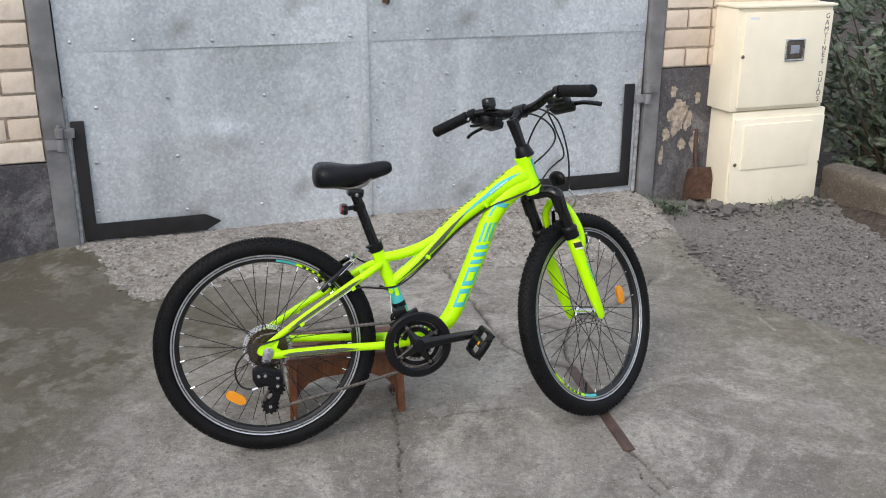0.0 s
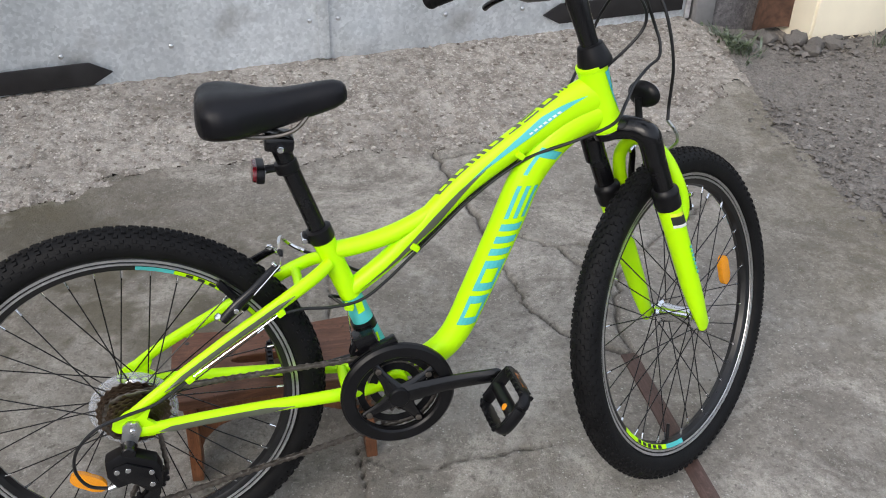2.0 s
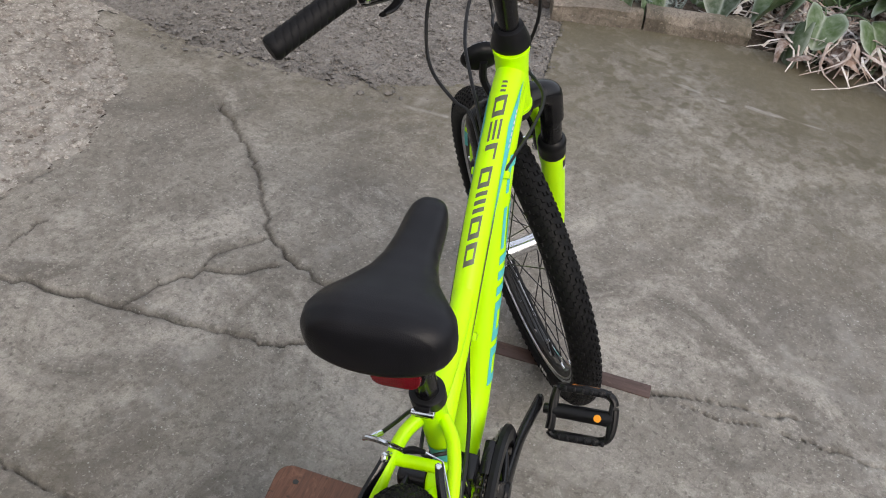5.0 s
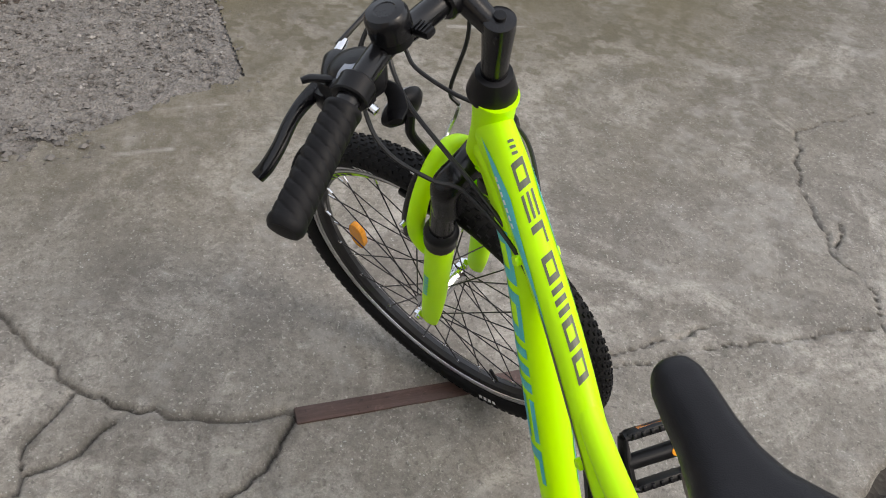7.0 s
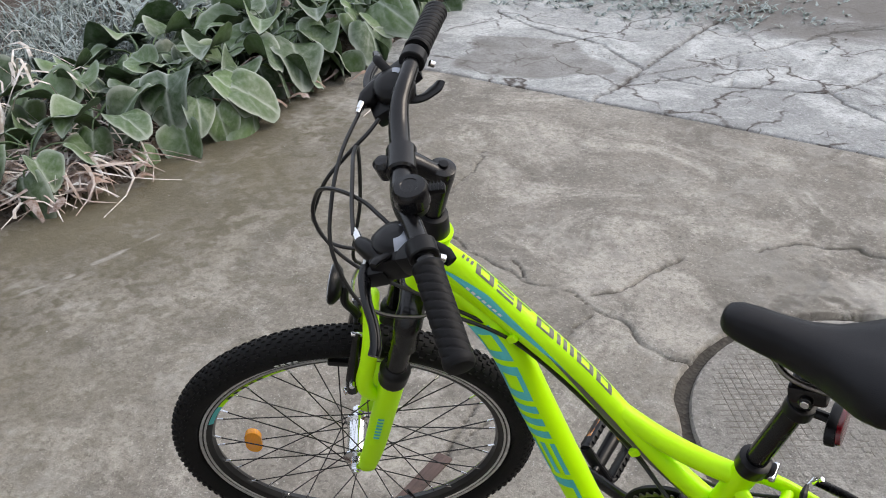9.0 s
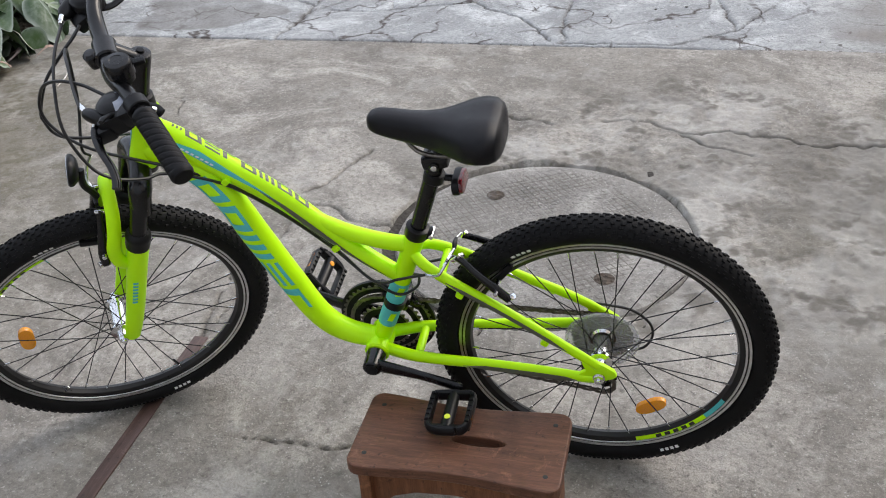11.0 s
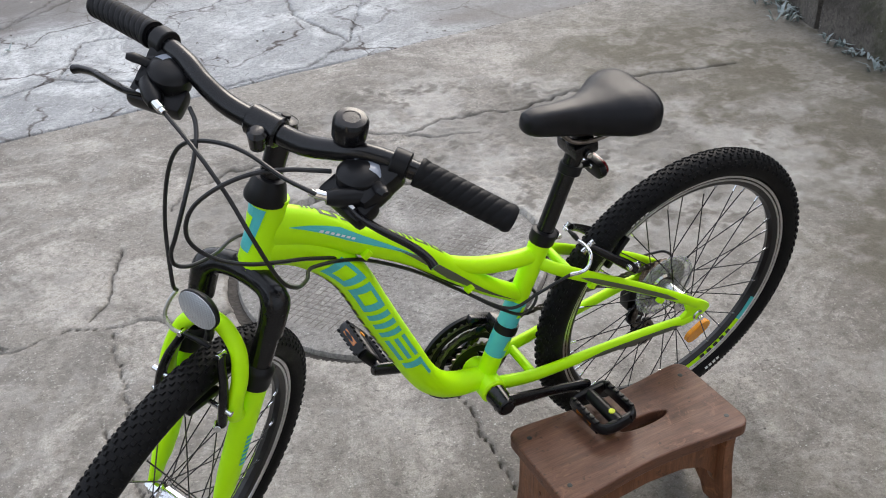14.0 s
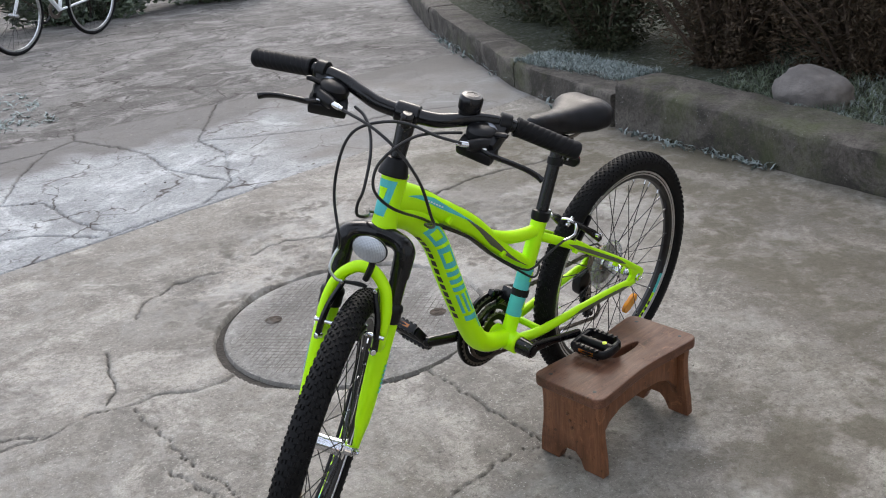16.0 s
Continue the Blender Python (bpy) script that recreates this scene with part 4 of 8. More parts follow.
# discs on the surface, their dark colour standing in for shaded lifting holes
for x, y in ((0.2, -0.16), (-0.21, 0.14)):
    hole_disc = Geo().lathe([(0.026, 0.0008), (0.022, 0.0022), (0.016, 0.0016), (0.0001, 0.0012)], (x, y, 0.001), (0, 0, 1), 20)
    part("lifting_hole_disc", hole_disc, SOIL, cover_ob, "dark disc painted as a lifting hole's shaded inside")
well = Geo().lathe([(0.50, -0.010), (0.462, -0.0075), (0.440, -0.009), (0.420, -0.014), (0.408, -0.018), (0.385, -0.018)], (cx, cy, 0), (0, 0, 1), 64)
thing("manhole_rim", well, JOINT_DIRT, "soil-filled gap round the manhole cover", "manhole rim", kind="structure")

# flat strip let into the slab joint
strip = Geo().box((0.52, 0.036, 0.02), None, 0.004)
thing("embedded_strip", strip, PLANK, "narrow reddish-brown strip let into the concrete joint", "strip", m=Matrix.Translation((0.612, 2.53, -0.0075)) @ Matrix.Rotation(math.atan2(-0.5, 0.095), 4, "Z"))


# ---------------------------------------------------------------- garage front
def gate_m(s, d=0.0, z=0.0):
    """A pose on the wall: s along it, d in front of it."""
    return GATE_M @ Matrix.Translation((s, -d, z))


def wall_piece(name, s0, s1, z0, z1, d0, d1, mat, label):
    g = Geo().box((s1 - s0, d1 - d0, z1 - z0), None, 0.004)
    return thing(name, g, mat, label, "wall", kind="structure", m=gate_m((s0 + s1) / 2, (d0 + d1) / 2, (z0 + z1) / 2))


wall_l = wall_piece("wall_left", -2.6, -0.097, 0.44, 2.7, -0.25, -0.008, MORTAR, "brick garage wall with pale mortar")
wall_r = wall_piece("wall_right", 2.715, 3.62, 0.69, 2.7, -0.25, -0.008, MORTAR, "brick garage wall with pale mortar")
wall_piece("wall_lintel", -0.097, 2.715, 2.2, 2.7, -0.25, -0.008, MORTAR, "brick garage wall over the gate")
wall_piece("plinth_left", -2.6, -0.097, -0.1, 0.44, -0.25, 0.012, PLINTH, "dark rendered plinth with worn patches")
wall_piece("plinth_right", 2.715, 3.62, -0.1, 0.69, -0.25, 0.006, PLINTH, "dark grey rendered plinth with a flaked patch")
wall_piece("wall_side", 3.37, 3.62, -0.1, 2.7, -4.0, -0.252, MORTAR, "garage side wall")
wall_piece("wall_side_far", -2.6, -2.35, -0.1, 2.7, -4.0, -0.252, MORTAR, "garage side wall")
wall_piece("wall_back", -2.6, 3.62, -0.1, 2.7, -4.25, -4.002, MORTAR, "garage back wall")
roof = Geo().box((6.5, 4.6, 0.14), None, 0.01)
thing("roof", roof, POST, "flat grey garage roof", "roof", kind="structure", m=gate_m(0.51, -2.0, 2.775))

# flaked patch on the right plinth, an uneven thin scab of bare render
for fx, fz, fw, fh, ph in ((2.835, 0.455, 0.048, 0.075, 1.0), (2.89, 0.43, 0.024, 0.045, 2.2), (2.945, 0.31, 0.026, 0.055, 2.9), (2.775, 0.36, 0.020, 0.034, 0.3), (2.87, 0.30, 0.022, 0.028, 4.1), (2.80, 0.575, 0.018, 0.026, 3.0), (2.94, 0.535, 0.014, 0.030, 5.2), (2.755, 0.25, 0.012, 0.040, 1.7)):
    rim = []
    for k in range(44):
        a = 2 * math.pi * k / 44
        q = 1 + 0.55 * noise.noise(Vector((math.cos(a) * 1.6 + ph * 7, math.sin(a) * 1.6, ph))) + 0.35 * noise.noise(Vector((math.cos(a) * 5, math.sin(a) * 5 + ph * 3, ph)))
        rim.append((fw * q * math.cos(a), fh * q * math.sin(a)))
    part("flaked_patch", Geo().prism(rim, 0.003), BARE_RENDER, bpy.data.objects["plinth_right"], "bare brown patch where render flaked off", m=Matrix.Translation((fx - 3.1675, -0.1295, fz - 0.295)))

# posts of the gate
for name, s0, s1 in (("gate_post", -0.097, -0.010), ("gate_post", 2.632, 2.713)):
    g = Geo().box((s1 - s0, 0.09, 2.24), None, 0.005)
    thing(name, g, POST, "grey painted steel gate post", "post", "gate posts", kind="structure", m=gate_m((s0 + s1) / 2, -0.02, 1.11))


def dented_sheet(w, h, seed, amp=0.004, fold=None):
    """A thin hanging sheet with shallow dents and a turned lower edge."""
    nx, nz = max(8, int(w / 0.02)), max(8, int(h / 0.02))
    X, Z = np.meshgrid(np.linspace(0, w, nx + 1), np.linspace(0, h, nz + 1), indexing="ij")
    Y = -amp * (flow_noise(X, Z, 3.1, seed) - 0.5) * 2 - amp * 0.5 * (flow_noise(X, Z, 9, seed + 1) - 0.5)
    if fold is not None:
        Y = Y - 0.012 * np.exp(-(((X - fold[0]) / 0.09) ** 2 + ((Z - fold[1]) / 0.06) ** 2))
    vs = np.stack([X, Y, Z], -1).reshape(-1, 3)
    idx = np.arange((nx + 1) * (nz + 1)).reshape(nx + 1, nz + 1)
    fs = np.stack([idx[:-1, :-1], idx[1:, :-1], idx[1:, 1:], idx[:-1, 1:]], -1).reshape(-1, 4)
    g = Geo().add(vs.tolist(), fs.tolist())
    back = Geo().add((vs + np.array([0, 0.0018, 0])).tolist(), [tuple(q[::-1]) for q in fs.tolist()])
    g.join(back)
    n = len(vs)
    loop = list(idx[:, 0]) + list(idx[-1, 1:]) + list(idx[-2::-1, -1]) + list(idx[0, -2:0:-1])
    g.f += [(loop[i], loop[(i + 1) % len(loop)], loop[(i + 1) % len(loop)] + n, loop[i] + n) for i in range(len(loop))]
    return g


RIVET = Geo().lathe([(0.0080, 0), (0.0076, 0.0018), (0.0052, 0.0038), (0.0001, 0.0046)], axis=(0, -1, 0), n=10).mesh("rivet", ALU)


def gate_leaf(s0, s1, seed, left):
    w = s1 - s0
    leaf = new("gate_leaf")
    leaf.matrix_world = gate_m(s0, 0.0, 0.0)
    tagged(leaf, "closed garage gate leaf of riveted galvanised sheets", "gate", "garage gate leaves")
    frame_g = Geo()
    for c, sz in (((w / 2, 0.03, 0.12), (w - 0.01, 0.03, 0.05)), ((w / 2, 0.03, 2.12), (w - 0.01, 0.03, 0.05)), ((0.03, 0.03, 1.12), (0.05, 0.031, 2.0)), ((w - 0.03, 0.03, 1.12), (0.05, 0.031, 2.0))):
        frame_g.box(sz, Matrix.Translation(c), 0.003)
    part("leaf_frame", frame_g, POST, leaf)
    seam = 0.887
    low = part("lower_sheet", dented_sheet(w, seam - 0.078, seed, 0.004, (0.12, 0.06) if not left else (0.62, 0.42)), ZINC, leaf, m=Matrix.Translation((0, 0.006, 0.078)))
    up = part("upper_sheet", dented_sheet(w, 1.29, seed + 7, 0.003), ZINC, leaf, m=Matrix.Translation((0, 0.001, seam - 0.012)))
    for z in (0.2, 0.44, 0.66) if left else (0.2, 0.42, 0.55, 0.7):
        for k, s in enumerate((0.1, 0.42, 0.78, w - 0.05) if left else (0.07, 0.4, 0.72, 1.05, w - 0.1)):
            part("rivet", RIVET, None, low, m=Matrix.Translation((s + 0.02 * math.sin(9 * s + z * 20), -0.007, z - 0.078 + 0.02 * math.sin(5 * s + 8 * z))))
    for s in (0.05, 0.29, 0.6, 0.85, w - 0.05):
        part("rivet", RIVET, None, up, m=Matrix.Translation((s, -0.005, 0.035 + 0.01 * math.sin(s * 9))))
        part("rivet", RIVET, None, up, m=Matrix.Translation((s + 0.05, -0.005, 0.25 + 0.02 * math.sin(s * 7))))
    return leaf


leaf_l, leaf_r = gate_leaf(-0.005, 1.225, 70, True), gate_leaf(1.236, 2.625, 90, False)
lap = Geo().box((0.035, 0.004, 2.08), None, 0.001)
part("cover_strip", lap, ZINC, leaf_r, "overlapping centre strip", m=Matrix.Translation((0.0, -0.004, 1.13)))
latch = Geo().box((0.03, 0.03, 0.05), None, 0.006).cyl((0, -0.02, -0.03), (0, -0.02, 0.0), 0.006)
part("latch", latch, RUST, leaf_r, "small rusty latch", m=Matrix.Translation((0.1, -0.012, 1.06)))

# long strap hinges, an upright and a foot running along the lower edge to a point
foot = [(0, 0), (0.5, 0.0), (0.565, 0.036), (0.5, 0.072), (0.052, 0.072), (0.052, 0.51), (0, 0.51)]
part("hinge_strap", Geo().prism(foot, 0.007, None, 0.0015), STRAP, leaf_l, "black painted steel strap", m=Matrix.Translation((0.014, -0.0055, 0.092)))
part("hinge_strap", Geo().prism([(-x, z) for x, z in foot], 0.007, None, 0.0015), STRAP, leaf_r, "black painted steel strap", m=Matrix.Translation((1.345, -0.0055, 0.115)))
for leaf, s in ((leaf_l, 0.012), (leaf_r, 1.372)):
    edge = Geo().box((0.018, 0.012, 0.62), None, 0.002)
    part("edge_angle", edge, EDGE_PAINT, leaf, "flaking pale edge angle", m=Matrix.Translation((s - 0.012 if leaf is leaf_l else s, -0.003, 0.39)))
for s, z in ((-0.035, 0.535), (2.635, 0.575)):
    g = Geo().cyl((0, 0, -0.045), (0, 0, 0.005), 0.016).cyl((0, 0, 0.008), (0, 0, 0.05), 0.016).cyl((0, 0, 0.05), (0, 0, 0.06), 0.009)
    g.box((0.075, 0.012, 0.04), Matrix.Translation((0.02, 0.012, 0.025)), 0.003).box((0.075, 0.012, 0.04), Matrix.Translation((-0.02, 0.012, -0.02)), 0.003)
    part("hinge", g, POST, leaf_l if s < 1 else leaf_r, "grey painted barrel hinge with rust", m=Matrix.Translation((s + 0.005 if s < 1 else s - 1.236, -0.042, z)))


# ---------------------------------------------------------------- gas cabinet
def cabinet(name, s0, s1, z0, z1, label):
    w, h = s1 - s0, z1 - z0
    body = Geo().box((w, 0.26, h), None, 0.006)
    return thing(name, body, BOX_PAINT, label, "cabinet", "gas cabinets", m=gate_m((s0 + s1) / 2, 0.06 + 0.001, (z0 + z1) / 2))


low = cabinet("gas_cabinet", 3.028, 3.572, -0.03, 0.487, "cream painted lower gas cabinet standing in rubble")
upp = cabinet("gas_cabinet", 3.0, 3.54, 0.493, 0.985, "cream painted upper gas meter cabinet with a small window")
FR = -0.131
lid = Geo().box((0.53, 0.012, 0.44), None, 0.004)
part("door", lid, BOX_PAINT, low, m=Matrix.Translation((0.0, FR - 0.005, 0.005)))
part("raised_panel", Geo().box((0.40, 0.008, 0.225), None, 0.003), BOX_PAINT, low, m=Matrix.Translation((-0.01, FR - 0.0145, 0.085)))
d2 = part("door", Geo().box((0.50, 0.016, 0.452), None, 0.005), BOX_PAINT, upp, m=Matrix.Translation((0.012, FR - 0.008, -0.002)))
hood = Geo().box((0.558, 0.285, 0.012), None, 0.003)
part("top_plate", hood, BOX_PAINT, upp, m=Matrix.Translation((0, -0.008, 0.2525)))
corner = [(0.050, 0.036), (0.050, 0.048), (0.038, 0.048), (-0.038, 0.048), (-0.050, 0.048), (-0.050, 0.036), (-0.050, -0.036), (-0.050, -0.048), (-0.038, -0.048), (0.038, -0.048), (0.050, -0.048), (0.050, -0.036), (0.050, 0.036)]
fr = Geo().tube([Vector((x, 0, z)) for x, z in corner], [(0.0075, 0.006)] * 13, 10, side=(0, 1, 0))
part("window_frame", fr, ALU, d2, "pale metal window rim", m=Matrix.Translation((0.045, -0.010, 0.045)))
part("pane", Geo().box((0.096, 0.004, 0.092), None, 0.001), DARK_GLASS, d2, m=Matrix.Translation((0.045, -0.0095, 0.045)))
part("meter_face", Geo().box((0.05, 0.002, 0.04), None, 0.001), GREY_PLASTIC, d2, m=Matrix.Translation((0.045, -0.0125, 0.048)))
for par, x, z in ((low, -0.245, 0.0), (low, 0.262, -0.02), (upp, -0.235, 0.02)):
    lock = Geo().lathe([(0.009, 0), (0.009, 0.003), (0.006, 0.006), (0.0001, 0.006)], axis=(0, -1, 0), n=14)
    part("lock", lock, STEEL_DARK, par, "small dark lock", m=Matrix.Translation((x, FR - 0.0155, z)))


def lettering(text, size, mat, parent, m, vertical=False):
    cu = bpy.data.curves.new("lettering", "FONT")
    cu.body = "\n".join(text) if vertical else text
    cu.size, cu.extrude, cu.align_x = size, 0.0004, "CENTER"
    cu.space_line = 0.82
    tmp = bpy.data.objects.new("lettering", cu)
    scene.collection.objects.link(tmp)
    me = bpy.data.meshes.new_from_object(tmp.evaluated_get(bpy.context.evaluated_depsgraph_get()))
    bpy.data.objects.remove(tmp)
    me.materials.append(mat)
    ob = new("lettering", me)
    ob.parent, ob.matrix_basis = parent, m
    return ob


for k, ch in enumerate("GAMTINĖS DUJOS"):
    if ch != " ":
        lettering(ch, 0.034, INK, d2, Matrix.Translation((0.218, -0.0085, 0.19 - k * 0.031)) @ Matrix.Rotation(radians(90), 4, "X"))
part("maker_plate", Geo().box((0.05, 0.001, 0.012), None), WHITE_PAINT, d2, m=Matrix.Translation((-0.2, -0.0085, 0.2)))

# shovel against the plinth
shovel = new("shovel")
shovel.matrix_world = gate_m(2.945, 0.05, 0.02) @ Matrix.Rotation(radians(-9), 4, "X")
tagged(shovel, "small rusty coal shovel leaning on the plinth", "shovel")
blade = Geo()
rings = []
for k in range(9):
    z = k / 8 * 0.165
    hw = 0.088 * (1 - 0.25 * (k / 8) ** 3)
    rings.append([(hw * u, -0.02 - 0.03 * u * u + 0.02 * (1 - k / 8), z) for u in np.linspace(-1, 1, 9)] + [(hw * u, -0.017 - 0.03 * u * u + 0.02 * (1 - k / 8), z) for u in np.linspace(1, -1, 9)])
blade.ring_skin(rings)
part("blade", blade, RUST, shovel, "rusty pressed blade")
part("shaft", Geo().tube(curve_pts([(0, -0.018, 0.13), (0, -0.012, 0.2), (0.006, -0.01, 0.36)]), 0.011, 10), PLANK, shovel, "short wooden shaft")


# ---------------------------------------------------------------- bicycle
HEADING, LEANING = radians(13.2), radians(7.2)
BIKE_M = Matrix.Translation((-0.327, 2.340, 0.287)) @ Matrix.Rotation(HEADING, 4, "Z") @ Matrix.Rotation(-LEANING, 4, "X") @ Matrix.Rotation(radians(-0.68), 4, "Y") @ Matrix.Translation((0, -0.006, 0))
# Local: x forward and z up from the rear axle, y to the rider's left.
bike = new("bicycle")
bike.matrix_world = BIKE_M
tagged(bike, "lime yellow youth mountain bicycle propped by its pedal on a footstool", "bicycle")
HEAD_TOP = Vector((0.728, 0, 0.460))
AXIS = Vector((-math.cos(radians(69.5)), 0, math.sin(radians(69.5))))
STEER = Matrix.Translation(HEAD_TOP) @ Matrix.Rotation(radians(34), 4, AXIS) @ Matrix.Translation(-HEAD_TOP)
BAR_ROLL = STEER @ Matrix.Translation((0.75, 0, 0.45)) @ Matrix.Rotation(radians(-1.2), 4, "X") @ Matrix.Translation((-0.75, 0, -0.45))
BB = Vector((0.403, 0, -0.025))
FRONT_AXLE = Vector((0.930, 0.0, -0.010))
WHEEL_R = 0.297


class Pipe:
    """A frame tube along a smooth line in the bicycle's plane, on which decals can lie."""

    def __init__(self, ctrl, radii, n=10):
        self.p = curve_pts(ctrl, n)
        self.r = lerp_list(radii, len(self.p))
        d = [0.0]
        for a, b in zip(self.p, self.p[1:]):
            d.append(d[-1] + (b - a).length)
        self.d, self.length = d, d[-1]

    def geo(self, n=20):
        return Geo().tube(self.p, self.r, n, side=(0, 1, 0))

    def at(self, s, theta, off=0.0006):
        """s metres along, theta degrees round: 0 left, 90 towards the tube's front or underside."""
        k = [float(np.interp(s, self.d, [q[i] for q in self.p])) for i in range(3)]
        e = 0.004
        a = [float(np.interp(s - e, self.d, [q[i] for q in self.p])) for i in range(3)]
        b = [float(np.interp(s + e, self.d, [q[i] for q in self.p])) for i in range(3)]
        t = (Vector(b) - Vector(a)).normalized()
        side = Vector((0, 1, 0))
        side = (side - t * side.dot(t)).normalized()
        up = t.cross(side)
        ra, rb = (float(np.interp(s, self.d, [q[i] for q in self.r])) for i in range(2))
        th = radians(theta)
        return Vector(k) + side * ((ra + off) * math.cos(th)) + up * ((rb + off) * math.sin(th))

    def patch(self, g, corners, nu=10, nv=6, off=0.0006):
        """A decal between four (s, theta) corners, laid on the tube."""
        (s0, a0), (s1, a1), (s2, a2), (s3, a3) = corners
        vs = []
        for i in range(nu + 1):
            for j in range(nv + 1):
                u, v = i / nu, j / nv
                s = (s0 * (1 - u) + s1 * u) * (1 - v) + (s3 * (1 - u) + s2 * u) * v
                a = (a0 * (1 - u) + a1 * u) * (1 - v) + (a3 * (1 - u) + a2 * u) * v
                vs.append(self.at(s, a, off))
        fs = [(i * (nv + 1) + j, (i + 1) * (nv + 1) + j, (i + 1) * (nv + 1) + j + 1, i * (nv + 1) + j + 1) for i in range(nu) for j in range(nv)]
        return g.add(vs, fs)


def P(u, v, w=0.0):
    return Vector((u, w, v))


top_tube = Pipe([P(0.738, 0.416), P(0.69, 0.397), P(0.634, 0.364), P(0.54, 0.302), P(0.47, 0.240), P(0.41, 0.186), P(0.345, 0.140)], [(0.021, 0.034), (0.021, 0.029), (0.020, 0.0235), (0.018, 0.0205), (0.017, 0.018), (0.0155, 0.0155), (0.015, 0.0145)])
down_tube = Pipe([P(0.752, 0.392), P(0.692, 0.364), P(0.638, 0.304), P(0.597, 0.212), P(0.555, 0.118), P(0.512, 0.032), P(0.466, -0.006), P(0.403, -0.019)], [(0.021, 0.026), (0.022, 0.027), (0.023, 0.026), (0.024, 0.026), (0.024, 0.025), (0.023, 0.023), (0.022, 0.021), (0.02, 0.019)])
strut = Pipe([P(0.50, 0.268), P(0.455, 0.243), P(0.41, 0.226), P(0.36, 0.216), P(0.312, 0.213)], [(0.013, 0.012), (0.014, 0.0135), (0.0145, 0.014), (0.0145, 0.014), (0.014, 0.014)])
seat_tube = Pipe([P(0.311, 0.238), P(0.347, 0.133), P(0.403, -0.023)], [(0.0175, 0.0175), (0.0165, 0.0165), (0.0165, 0.0165)])
head_tube = Pipe([P(0.7315, 0.464), P(0.747, 0.412), P(0.764, 0.362)], [(0.0235, 0.0235), (0.0215, 0.0215), (0.024, 0.024)])
frame_g = Geo()
for pipe in (top_tube, down_tube, strut, seat_tube, head_tube):
    frame_g.join(pipe.geo())
frame_ob = part("frame", frame_g, LIME, bike, "lime yellow welded frame")
part("head_tube_ring", Geo().cyl(head_tube.p[0] - AXIS * 0.006, head_tube.p[0] + AXIS * 0.001, 0.0248, n=24), LIME, frame_ob)
part("head_tube_ring", Geo().cyl(head_tube.p[-1] - AXIS * 0.001, head_tube.p[-1] + AXIS * 0.006, 0.0252, n=24), LIME, frame_ob)
bb_shell = Geo().cyl(BB + Vector((0, 0.036, 0)), BB - Vector((0, 0.036, 0)), 0.023, n=28)
part("bottom_bracket_shell", bb_shell, LIME, frame_ob)

# rear triangle: stays drawn in towards the tyre, then out to the dropouts
SEAT_STAY = [(0.318, 0.200, 0.012), (0.290, 0.188, 0.030), (0.240, 0.162, 0.041), (0.160, 0.118, 0.049), (0.080, 0.073, 0.060), (0.030, 0.042, 0.065), (0.002, 0.022, 0.066)]
CHAIN_STAY = [(0.388, -0.026, 0.022), (0.335, -0.023, 0.037), (0.280, -0.020, 0.043), (0.200, -0.014, 0.050), (0.120, -0.010, 0.057), (0.060, -0.008, 0.063), (0.024, -0.008, 0.066), (0.004, -0.008, 0.066)]


def stay_line(ctrl, sd):
    return curve_pts([P(u, v, sd * w - 0.003) for u, v, w in ctrl])


def stay_flash(ctrl, sd, a, b, half, drop):
    """A tapered strip on the outer side of a stay between two shares of its length."""
    line = stay_line(ctrl, sd)
    n = len(line) - 1
    g, vs, m = Geo(), [], 24
    for i in range(m + 1):
        x = (a + (b - a) * i / m) * n
        k = min(int(x), n - 1)
        p = line[k].lerp(line[k + 1], x - k)
        h = half * min(1.0, 6 * i / m, 6 * (m - i) / m) + 0.0004
        for q in (-1, 0, 1):
            vs.append(p + Vector((0, sd * (0.0097 - 0.0013 * abs(q)), drop + q * h)))
    g.add(vs, [(3 * i + q, 3 * i + 3 + q, 3 * i + 4 + q, 3 * i + 1 + q) for i in range(m) for q in (0, 1)])
    return g


